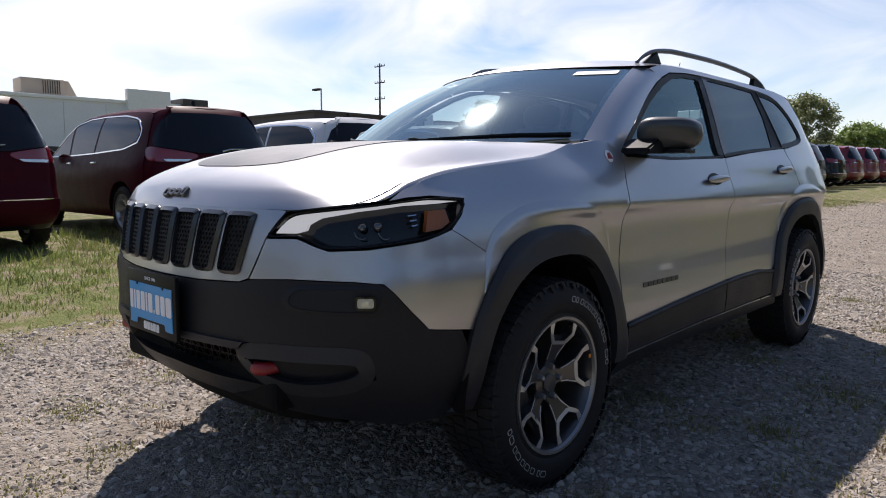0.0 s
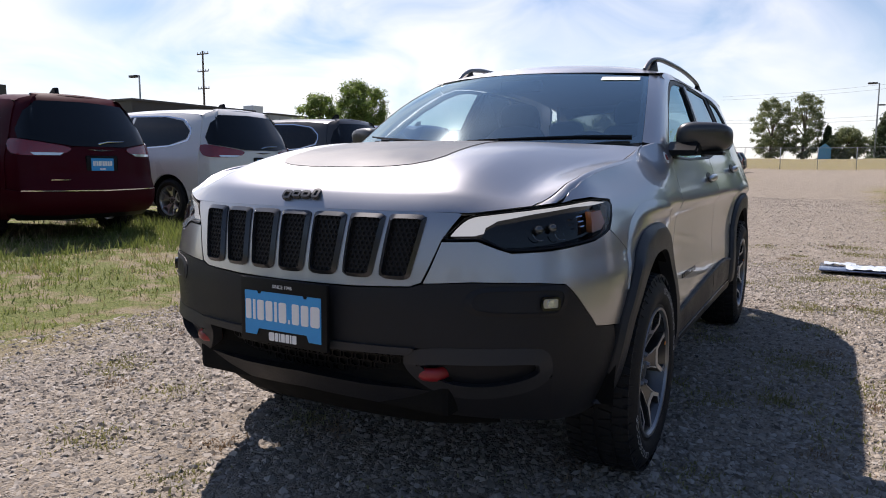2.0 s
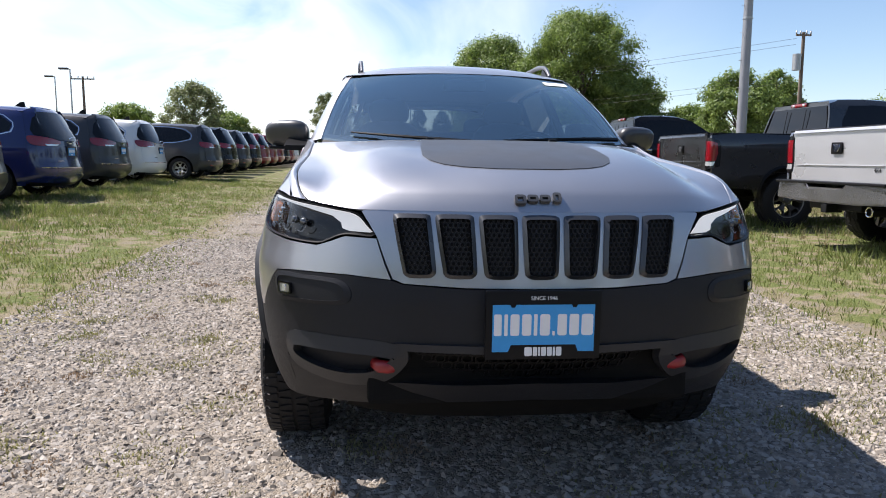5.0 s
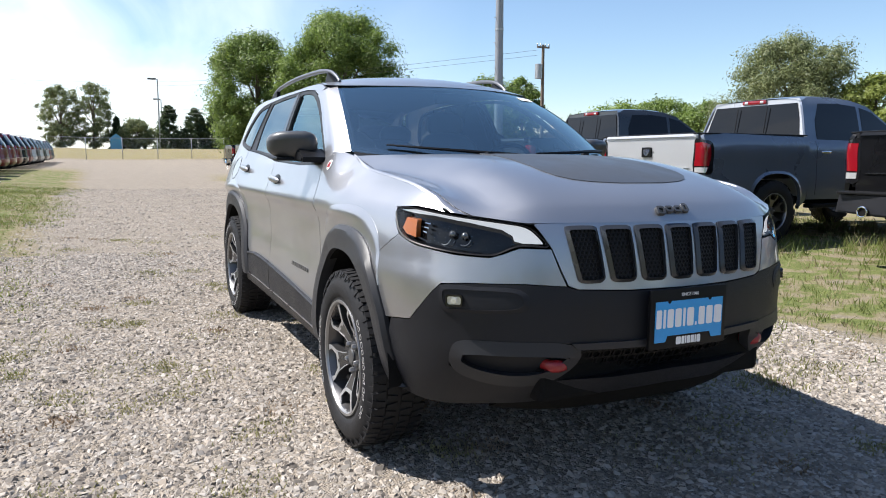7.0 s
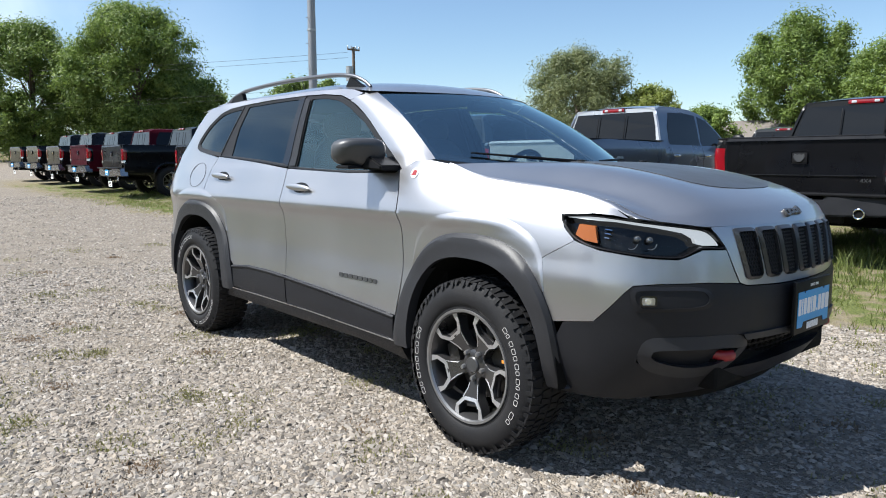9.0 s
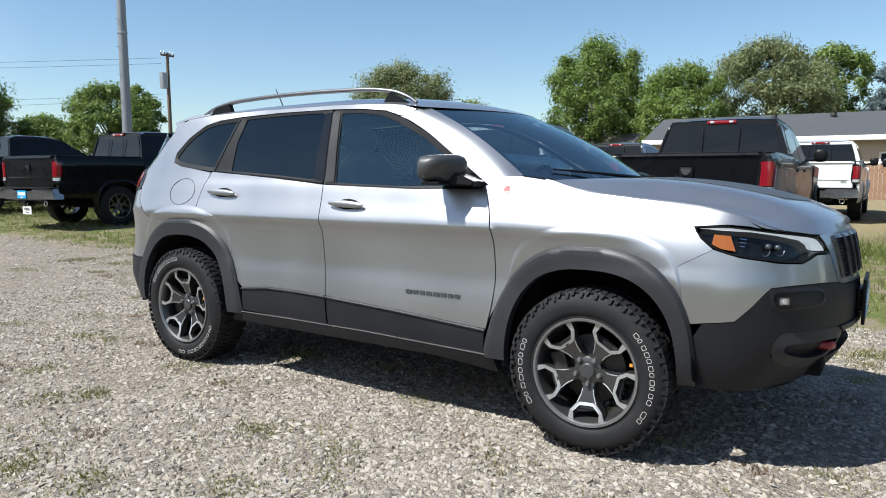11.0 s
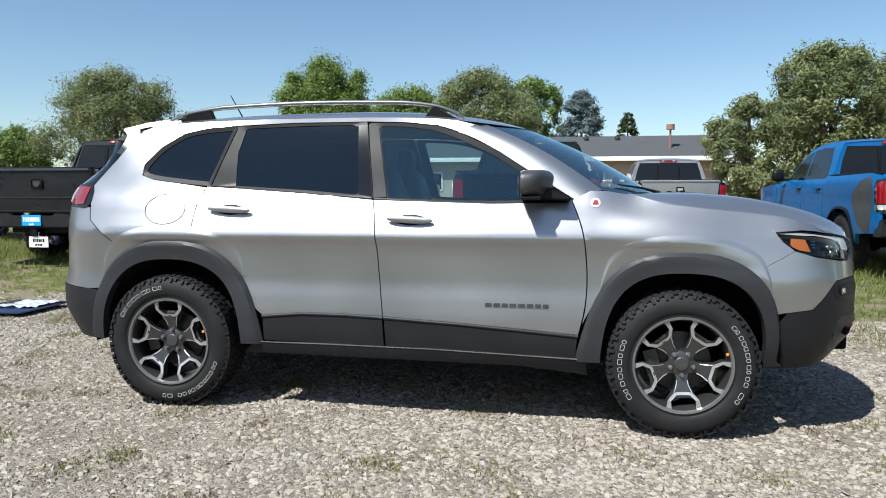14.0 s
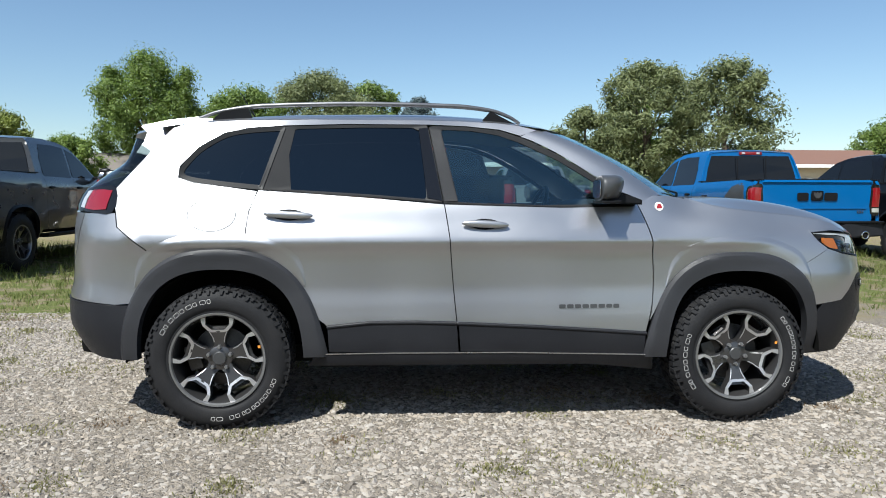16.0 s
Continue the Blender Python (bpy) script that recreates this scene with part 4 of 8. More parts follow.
# grille
grille = part("grille_panel", sheet(across([(0.0, 0.9718), (0.25, 0.9718), (0.45, 0.9718), (0.535, 0.9700), (0.548, 0.966), (0.516, 0.930), (0.487, 0.890), (0.455, 0.815), (0.434, 0.772), (0.40, 0.760), (0.22, 0.752), (0.0, 0.751)]), on(0.0), 0.05, 0.014, 0.002, 0.03), SILVER, car, "silver grille panel with seven dark slots")
for i in range(-3, 4):
    c, cb = i * 0.1275, i * 0.1185
    w, wb = 0.0572, 0.0500
    o = curve2([(c + w, 0.945), (c + w - 0.005, 0.957), (c + w - 0.018, 0.9620), (c - w + 0.018, 0.9620), (c - w + 0.005, 0.957), (c - w, 0.945), (cb - wb, 0.806), (cb - wb + 0.006, 0.788), (cb - wb + 0.022, 0.780), (cb + wb - 0.022, 0.780), (cb + wb - 0.006, 0.788), (cb + wb, 0.806)], 2, True)
    slot = part("grille_slot", ring(o, inset(o, 0.0115), on(0.0), 56, 0.004, 0.013, 0.014), SLOTRIM, grille, "dark grille slot with bright edge")
    part("slot_backing", sheet(inset(o, 0.010), on(0.0015), 0.05, 0), UNDER, slot)
    cells = []
    for a in range(-1, 8):
        for b in range(12):
            z0 = 0.796 + b * 0.0135
            f = (z0 - 0.785) / 0.174
            half = wb + (w - wb) * f - 0.013
            u0 = (a - 3) * 0.0155 + (0.0078 if b % 2 else 0)
            if abs(u0) < half - 0.004:
                s0 = cb + (c - cb) * f + u0
                hexa = [(s0 + 0.0085 * math.cos(radians(60 * k + 30)), z0 + 0.0092 * math.sin(radians(60 * k + 30))) for k in range(6)]
                cells.append(ring(hexa, inset(hexa, 0.0030), on(0.003), 6, 0.0, 0.0012, 0.002))
    part("slot_mesh", join(*cells), MESHBLACK, slot, "gloss black honeycomb mesh", smooth=False)

# plate with its holder
px = 2.352
plate = part("plate_holder", box((0.014, 0.335, 0.200), (px - 0.004, 0, 0.655), 0.004), BLACK, car, "black dealer plate holder")
part("plate_bracket", box((0.05, 0.2, 0.1), (px - 0.03, 0, 0.655), 0.004), BLACK, plate)
card_o = [(-0.148, -0.076), (-0.148, 0.060), (-0.098, 0.060), (-0.094, 0.052), (-0.084, 0.052), (-0.080, 0.060), (0.080, 0.060), (0.084, 0.052), (0.094, 0.052), (0.098, 0.060), (0.148, 0.060), (0.148, -0.076), (0.102, -0.076), (0.094, -0.056), (-0.094, -0.056), (-0.102, -0.076)]
on_plate = lambda lift: (lambda u, v, w: (px + 0.0035 + lift + w, u, 0.655 + v))
card = part("plate_card", prism(card_o, on_plate(0), 0.002), PLATEBLUE, plate, "blue plate card with white bars", smooth=False)
blocks([0.022, 0.010, 0.026, 0.027, 0.010, 0.029, 0.007, 0.027, 0.028, 0.034], 0.0075, 0.062, lambda u, v, w: on_plate(0.002)(u, v + 0.002, w), 0.001, "white_bar", WHITEPRINT, card)
blocks([0.022, 0.012, 0.006, 0.014, 0.014, 0.006, 0.016], 0.003, 0.026, lambda u, v, w: on_plate(0.0)(u, v - 0.076, w), 0.001, "white_mark", WHITEPRINT, plate)
part("small_words", text_mesh("SINCE 1946", 0.0155, lambda u, v, w: on_plate(0.0)(u, v + 0.078, w), 0.0006), WHITEPRINT, plate, "white words SINCE 1946", smooth=False)

# hood
lamp_top = spline([(0.0, 2.2743), (0.10, 2.2706), (0.20, 2.2610), (0.30, 2.2470), (0.40, 2.2257), (0.45, 2.2118), (0.50, 2.1953), (0.527, 2.185), (0.599, 2.142), (0.70, 2.062), (0.745, 2.02)])
lamp_top_z = spline([(0.0, 0.970), (0.45, 0.970), (0.527, 0.9695), (0.599, 0.977), (0.70, 0.991), (0.745, 0.998)])


crown_z = spline([(0.94, 1.203), (0.98, 1.20), (1.09, 1.182), (1.16, 1.160), (1.254, 1.136), (1.43, 1.117), (1.67, 1.092), (1.80, 1.076), (1.91, 1.056), (2.0, 1.030), (2.06, 1.012)])


def hood_at(t, y, out=0.0):
    u = min(1.0, abs(y) / 0.74)
    xr, zr = 1.42 - 0.33 * u * u, 1.196 - 0.014 * u**3
    xf, zf = lamp_top(abs(y)), lamp_top_z(abs(y))
    g1 = 1 - (1 - min(1, t) ** 1.6) ** 0.525
    g2 = t**0.92
    k = smooth_step(0.62, 1.0, u)
    g = g1 * (1 - k) + g2 * k
    bulge = 0.012 * math.exp(-(((abs(y) - 0.40) / 0.09) ** 2)) * math.sin(math.pi * min(1, t * 1.02)) * 0.6
    x, z = xr + (xf - xr) * t, zr + (zf - zr) * g + bulge
    z += smooth_step(0.52, 0.735, abs(y)) * max(0.0, crown_z(x) + 0.001 - z) * smooth_step(1.03, 0.88, t)
    return Vector((x + out * (0.15 + 0.75 * t**6), y, z + out * (1 - 0.6 * t**6)))


def hood_sheet(pts, out, step=0.05, flange=0.012):
    return sheet(pts, lambda t, y, o: hood_at(t, y, out + o), step, flange, 0, 0.026)


edge = [(0, -0.735 + 1.47 * i / 30) for i in range(31)]
hood_side = spline([(0.0, 0.735), (0.70, 0.735), (0.80, 0.733), (0.88, 0.726), (0.94, 0.712), (0.98, 0.694), (1.0, 0.680)])
HOOD_T = [0.0, 0.2, 0.4, 0.6, 0.7, 0.76, 0.82, 0.86, 0.90, 0.93, 0.96, 0.98]
hood = part("hood", hood_sheet([(t_, hood_side(t_)) for t_ in HOOD_T] + [(1.0, 0.679 - 1.358 * i / 36) for i in range(37)] + [(t_, -hood_side(t_)) for t_ in reversed(HOOD_T)] + edge[1:-1], 0.0, 0.03, 0.014), SILVER, car, "silver hood with matt black centre decal")
DEC = [(0.02, 0.28), (0.25, 0.30), (0.48, 0.315), (0.64, 0.318), (0.71, 0.30), (0.755, 0.26), (0.78, 0.20)]
part("hood_decal", hood_sheet(DEC + [(0.795, 0.1), (0.795, -0.1)] + [(t_, -y) for t_, y in reversed(DEC)], 0.0025, 0.05, 0.002), MATTBLACK, hood, "matt black hood decal")
for y in (-0.25, 0.25):
    c = hood_at(0.05, y)
    part("washer_nozzle", box((0.028, 0.03, 0.012), (c.x, c.y, c.z + 0.005), 0.004), BLACK, hood)
crown_edge = spline([(0.94, 1.203), (0.98, 1.20), (1.09, 1.182), (1.16, 1.160), (1.254, 1.136), (1.43, 1.117), (1.67, 1.092), (1.792, 1.076), (1.885, 1.055), (1.918, 1.042), (1.965, 1.025), (2.007, 1.004), (2.031, 0.994)])


def crown_foot(x):
    """Point of the fender skin's top edge at a place along the car."""
    lo, hi = 0.75, 2.2
    for _ in range(30):
        m = (lo + hi) / 2
        if J.at(m, crown_edge(x)).x > x:
            lo = m
        else:
            hi = m
    return J.at(lo, crown_edge(x), -0.001)


for do in (False, True):
    bm = bmesh.new()
    rows = []
    for i in range(49):
        t_ = i / 48
        a = hood_side(t_) + 0.003
        b = max(0.735, a)
        inner = [hood_at(t_, a + (b - a) * k / 3, -0.0025 if k == 0 else -0.0005) for k in range(4)]
        p = inner[-1]
        q = crown_foot(max(0.94, min(2.03, p.x)))
        lip = hood_at(t_, a, -0.018)
        swell_ = 0.008 * smooth_step(1.0, 0.75, t_)
        rows.append([bm.verts.new(v) for v in [lip] + inner] + [bm.verts.new(p.lerp(q, k / 5) + Vector((0, 0, swell_ * math.sin(math.pi * k / 5)))) for k in range(1, 6)])
    for a, b in zip(rows, rows[1:]):
        for k in range(len(a) - 1):
            bm.faces.new((a[k], a[k + 1], b[k + 1], b[k]))
    bmesh.ops.remove_doubles(bm, verts=bm.verts, dist=0.0004)
    bmesh.ops.recalc_face_normals(bm, faces=bm.faces)
    part("fender_crown", mirrored(bm) if do else bm, SILVER, car, "silver fender top beside the hood")
# nose emblem as plain shapes
def nose_at(y, z, out):
    """Point of the hood's front slope at a height."""
    lo, hi = 0.5, 1.0
    for _ in range(30):
        t_ = (lo + hi) / 2
        if hood_at(t_, y).z > z:
            lo = t_
        else:
            hi = t_
    p = hood_at(lo, y)
    return Vector((p.x + out * 0.62, p.y, p.z + out * 0.78))


emb = []
for i, (w, h_, dz) in enumerate(((0.026, 0.036, 0.004), (0.033, 0.026, 0.0), (0.033, 0.026, 0.0), (0.034, 0.034, -0.004))):
    y0 = 0.053 - i * 0.0365
    o = rounded(w, h_, 0.008, 3)
    emb.append(ring(o, inset(o, 0.0082), lambda u, v, w_, y0=y0, dz=dz: nose_at(y0 + u, 1.006 + (v + dz) * 0.72, w_), 24, 0.007, 0.007, 0.010))
part("nose_emblem", join(*emb), GREYTRIM, hood, "dark grey raised emblem in plain shapes")
# name bars on the front doors
for sg in (1, -1):
    fix = (lambda p: p) if sg > 0 else (lambda p: (p[0], -p[1], p[2]))
    blocks([0.034, 0.034, 0.032, 0.034, 0.036, 0.034, 0.030, 0.030], 0.008, 0.020, lambda u, v, w: fix(J.at(J.sx(0.543 - sg * u), 0.622 + v, w + 0.001)), 0.003, "name_bar", GREYTRIM, car)

# glass house
def screen_at(u, v, out=0.0):
    b = Vector((1.35 - 0.40 * u * u, 0.725 * u, 1.150 + 0.055 * u * u))
    t = Vector((0.60 - 0.275 * u * u, 0.592 * u, 1.556 + 0.008 * u * u))
    p = b.lerp(t, v)
    n = Vector((0.55, 0.25 * u, 0.8)).normalized()
    return p + n * (0.028 * math.sin(math.pi * v) + out)


def grid_sheet(at, nu, nv, u0=-1, u1=1, v0=0, v1=1):
    bm = bmesh.new()
    g = [[bm.verts.new(at(u0 + (u1 - u0) * i / nu, v0 + (v1 - v0) * j / nv)) for i in range(nu + 1)] for j in range(nv + 1)]
    for j in range(nv):
        for i in range(nu):
            bm.faces.new((g[j][i], g[j][i + 1], g[j + 1][i + 1], g[j + 1][i]))
    bmesh.ops.recalc_face_normals(bm, faces=bm.faces)
    return bm


screen = part("windscreen", grid_sheet(lambda u, v: screen_at(u, v), 28, 16, -0.985, 0.985), LIGHTGLASS, car, "tinted windscreen")
border = join(grid_sheet(lambda u, v: screen_at(u, v, -0.004), 28, 2, -0.99, 0.99, 0.0, 0.07), grid_sheet(lambda u, v: screen_at(u, v, -0.004), 28, 2, -0.99, 0.99, 0.965, 0.995), grid_sheet(lambda u, v: screen_at(u, v, -0.004), 2, 12, -0.99, -0.955), grid_sheet(lambda u, v: screen_at(u, v, -0.004), 2, 12, 0.955, 0.99))
part("screen_border", border, GLOSSBLACK, screen, "black printed screen border")
part("window_sticker", grid_sheet(lambda u, v: screen_at(u, v, 0.003), 6, 2, 0.68, 0.93, 0.835, 0.90), PAPER, screen, "white paper sticker inside the screen")
part("mirror_mount", box((0.06, 0.22, 0.06), (0.56, 0.0, 1.50), 0.02), BLACK, screen, "black inner mirror and sensor box")


def pillar_at(f, v):
    """From the screen's edge (f = 0) round to the door frame (f = 1)."""
    a = screen_at(0.985, v, 0.002)
    x = 0.83 - 0.62 * v
    zf = spline([(0.21, 1.515), (0.235, 1.508), (0.4, 1.428), (0.546, 1.336), (0.69, 1.243), (0.83, 1.155)])
    b = J.at(J.sx(x), zf(x), 0.0)
    p = a.lerp(b, f)
    return p + Vector((0.25, 0.75, 0.4)).normalized() * 0.018 * math.sin(math.pi * f)


def flipy(bm, do):
    return mirrored(bm) if do else bm


for do in (False, True):
    part("screen_pillar", flipy(grid_sheet(lambda f, v: pillar_at(f, v), 6, 20, 0, 1), do), SILVER, car, "silver windscreen pillar")
    w = tube([tuple(screen_at(0.93 if do else 0.12, 0.03, 0.015)), tuple(screen_at(0.7 if do else -0.1, 0.05, 0.024)), tuple(screen_at(0.35 if do else -0.55, 0.075, 0.02)), tuple(screen_at(0.1 if do else -0.8, 0.085, 0.014))], [0.012, 0.010, 0.007, 0.004], 6)
    part("wiper", w, BLACK, screen, "black wiper")
cowl = bmesh.new()
rows = []
for k in range(5):
    rows.append([cowl.verts.new(hood_at(0.0, 0.74 * u).lerp(screen_at(u * 0.97, 0.03), k / 4) + Vector((0, 0, -0.022 * math.sin(math.pi * k / 4) - 0.004))) for u in (-1 + 2 * i / 24 for i in range(25))])
for a, b in zip(rows, rows[1:]):
    for i in range(24):
        cowl.faces.new((a[i], a[i + 1], b[i + 1], b[i]))
part("cowl", cowl, BLACK, car, "black plastic cowl below the windscreen")

roof_c = spline([(-1.72, 1.585), (-1.4, 1.630), (-0.9, 1.664), (-0.3, 1.674), (0.1, 1.655), (0.35, 1.622), (0.5, 1.589), (0.605, 1.556)])
roof_e = spline([(-1.72, 1.545), (-1.55, 1.572), (-1.3, 1.592), (-0.9, 1.604), (-0.3, 1.605), (-0.1, 1.600), (0.1, 1.590), (0.2, 1.579), (0.33, 1.562)])


def roof_at(v, u):
    xe, xc = -1.70 + 2.025 * v, -1.70 + 2.302 * v
    ye = J.at(J.sx(xe), roof_e(xe)).y
    k = abs(u)
    x = xc + (xe - xc) * u * u
    z = roof_c(xc) + (roof_e(xe) - roof_c(xc)) * (0.45 * k**2 + 0.55 * k**6)
    return Vector((x, u * ye, z))


part("roof", grid_sheet(lambda u, v: roof_at(v, u), 36, 36), SILVER, car, "silver roof")
part("antenna", tube([(-1.30, 0.0, 1.635), (-1.315, 0.0, 1.68), (-1.40, 0.0, 1.83)], [0.012, 0.005, 0.0025], 6), BLACK, car, "short black roof antenna")
spoiler = bmesh.new()
rows = []
for x, dz, sc in ((-1.60, 0.012, 0.98), (-1.74, 0.008, 0.97), (-1.84, -0.012, 0.93), (-1.845, -0.035, 0.93), (-1.70, -0.06, 0.93)):
    rows.append([spoiler.verts.new((x + 0.05 * (1 - abs(u) ** 2) * (-1 if x < -1.7 else 0), u * 0.575 * sc, roof_c(max(x, -1.70)) + dz - 0.05 * abs(u) ** 3)) for u in (-1 + 2 * i / 20 for i in range(21))])
for a, b in zip(rows, rows[1:]):
    for i in range(20):
        spoiler.faces.new((a[i], a[i + 1], b[i + 1], b[i]))
for k, rev in ((0, False), (20, True)):
    spoiler.faces.new([r[k] for r in (rows[::-1] if rev else rows)])
bmesh.ops.recalc_face_normals(spoiler, faces=spoiler.faces)
sharpen(spoiler, 40)
wing = part("roof_spoiler", spoiler, SILVER, car, "silver roof spoiler")
for do in (False, True):
    fin = prism([(-1.50, 1.622), (-1.66, 1.602), (-1.800, 1.570), (-1.806, 1.562), (-1.772, 1.530), (-1.782, 1.49), (-1.817, 1.420), (-1.74, 1.40), (-1.58, 1.50), (-1.42, 1.605)], lambda u, v, w: (u, 0.548 - (v - 1.52) * 0.42 + w, v), 0.032, 0.004)
    part("spoiler_fin", flipy(fin, do), SILVER, wing, "silver fin beside the rear window")
E_ = J.end


def across_rear(pts):
    return [(E_ - a, z) for a, z in pts] + [(E_ + a, z) for a, z in reversed(pts) if a > 1e-6]


tailgate = part("tailgate", sheet(across_rear([(0.0, 1.16), (0.48, 1.12), (0.62, 1.113), (0.79, 1.110), (0.74, 0.95), (0.59, 0.78), (0.0, 0.78)]), on(0), 0.08, 0.014, 0.002, 0.05), SILVER, car, "silver tailgate")
part("rear_window", sheet(across_rear([(0.0, 1.54), (0.60, 1.53), (1.10, 1.49), (1.20, 1.44), (1.01, 1.24), (0.5, 1.17), (0.0, 1.165)]), on(-0.004), 0.08, 0.0), REARGLASS, tailgate, "dark rear window")
part("rear_bumper_skin", sheet(across_rear([(0.0, 0.776), (0.592, 0.776), (0.743, 0.95), (0.794, 1.110), (E_ - 4.808, 1.110), (E_ - 4.789, 1.041), (E_ - 4.656, 0.943), (E_ - 4.604, 0.896), (E_ - J.sx(-1.70), 0.83), (E_ - J.sx(-1.765), 0.66), (1.03, 0.650), (0.94, 0.656), (0.6, 0.67), (0.0, 0.67)]), on(0), 0.08, 0.014, 0.002, 0.05), SILVER, car, "silver upper rear bumper")
part("rear_bumper", sheet(across_rear([(0.0, 0.667), (0.6, 0.667), (0.94, 0.653), (1.08, 0.647), (1.16, 0.65), (1.12, 0.37), (0.9, 0.375), (0.5, 0.40), (0.0, 0.42)]), on(0.006), 0.08, 0.05, 0.0, 0.05), PLASTIC, car, "dark grey plastic rear bumper")
# underside and inner floor
part("underbody", join(box((3.4, 1.06, 0.10), (0.0, 0, 0.33), 0.02), box((1.75, 1.56, 0.10), (0.0, 0, 0.35), 0.02), box((0.55, 1.0, 0.12), (1.95, 0, 0.44), 0.02), box((0.5, 1.2, 0.2), (-1.9, 0, 0.45), 0.05), tube([(1.36, -0.8, 0.33), (1.36, 0.8, 0.33)], 0.035, 8), tube([(-1.36, -0.8, 0.33), (-1.36, 0.8, 0.33)], 0.045, 8), tube([(-1.7, -0.4, 0.28), (-0.4, -0.35, 0.27), (1.2, -0.2, 0.28)], 0.03, 8)), UNDER, car, "black underbody", smooth=False)
part("engine_bay_shroud", join(box((1.0, 0.9, 0.5), (1.72, 0, 0.65), 0.05), box((0.12, 1.45, 0.65), (1.0, 0, 0.75), 0.02)), UNDER, car, smooth=False)


# seats and dashboard
def seat(y):
    cushion = solid_ball((0.12, y, 0.72), (0.27, 0.24, 0.10), 10, 4)
    ob = part("seat", cushion, CLOTH, car, "dark leather front seat")
    back = solid_ball((0, 0, 0), (0.085, 0.24, 0.34), 10, 3.5)
    bmesh.ops.rotate(back, verts=back.verts, matrix=Matrix.Rotation(radians(-14), 3, "Y"))
    bmesh.ops.translate(back, verts=back.verts, vec=(-0.20, y, 1.02))
    part("backrest", back, CLOTH, ob)
    head = solid_ball((-0.30, y, 1.41), (0.055, 0.13, 0.085), 8, 3)
    part("headrest", head, CLOTH, ob)


for y in (-0.37, 0.37):
    seat(y)
bench = part("rear_bench", solid_ball((-0.75, 0, 0.72), (0.25, 0.62, 0.10), 10, 5), CLOTH, car, "dark rear bench seat")
rb = solid_ball((0, 0, 0), (0.09, 0.62, 0.33), 10, 5)
bmesh.ops.rotate(rb, verts=rb.verts, matrix=Matrix.Rotation(radians(-16), 3, "Y"))
bmesh.ops.translate(rb, verts=rb.verts, vec=(-1.05, 0, 1.0))
part("backrest", rb, CLOTH, bench)
for y in (-0.35, 0.35):
    part("headrest", solid_ball((-1.15, y, 1.36), (0.05, 0.13, 0.075), 8, 3), CLOTH, bench)
dash = part("dashboard", solid_ball((0.86, 0, 0.98), (0.25, 0.70, 0.20), 14, 4.5), DASH, car, "dark dashboard")
wheel_rim = tube([(0.50 + 0.19 * math.sin(k) * 0.42, 0.37 + 0.19 * math.cos(k), 1.07 + 0.19 * math.sin(k)) for k in (2 * math.pi * i / 28 for i in range(29))], 0.015, 8, False)
part("steering_wheel", join(wheel_rim, box((0.05, 0.34, 0.05), (0.52, 0.37, 1.06), 0.015), box((0.2, 0.07, 0.07), (0.62, 0.37, 1.0), 0.02)), BLACK, dash, "black steering wheel")
part("cabin_floor", join(box((1.4, 1.44, 0.04), (0.05, 0, 0.45)), box((0.7, 0.96, 0.35), (-1.55, 0, 0.66), 0.03), box((0.5, 0.96, 0.2), (-0.9, 0, 0.55), 0.03)), DASH, car, smooth=False)
for do in (False, True):
    part("door_trim", flipy(sheet(side([(0.80, 1.13), (-0.2, 1.14), (-1.1, 1.20), (-1.1, 1.02), (-0.80, 0.86), (-0.72, 0.55), (0.72, 0.5), (0.80, 0.75)]), on(-0.06), 0.15, 0), do), DASH, car, "dark inner door trim")
part("headliner", grid_sheet(lambda u, v: roof_at(0.06 + 0.9 * v, u * 0.93) + Vector((0, 0, -0.03)), 12, 12), mat("grey headliner", (0.22, 0.22, 0.215), 0.9, vary=0.06), car, "grey cloth headliner")

for x, y, spin, turn_ in ((1.35, 0.775, 100, 10), (1.35, -0.775, 62, 33), (-1.36, 0.775, 30, 25), (-1.36, -0.775, 0, 0)):
    wheel(car, (x, y, 0.3645 - 0.0075 * x), 1 if y > 0 else -1, spin, rim_turn=turn_)


car.rotation_euler = (radians(-0.5), 0, 0)

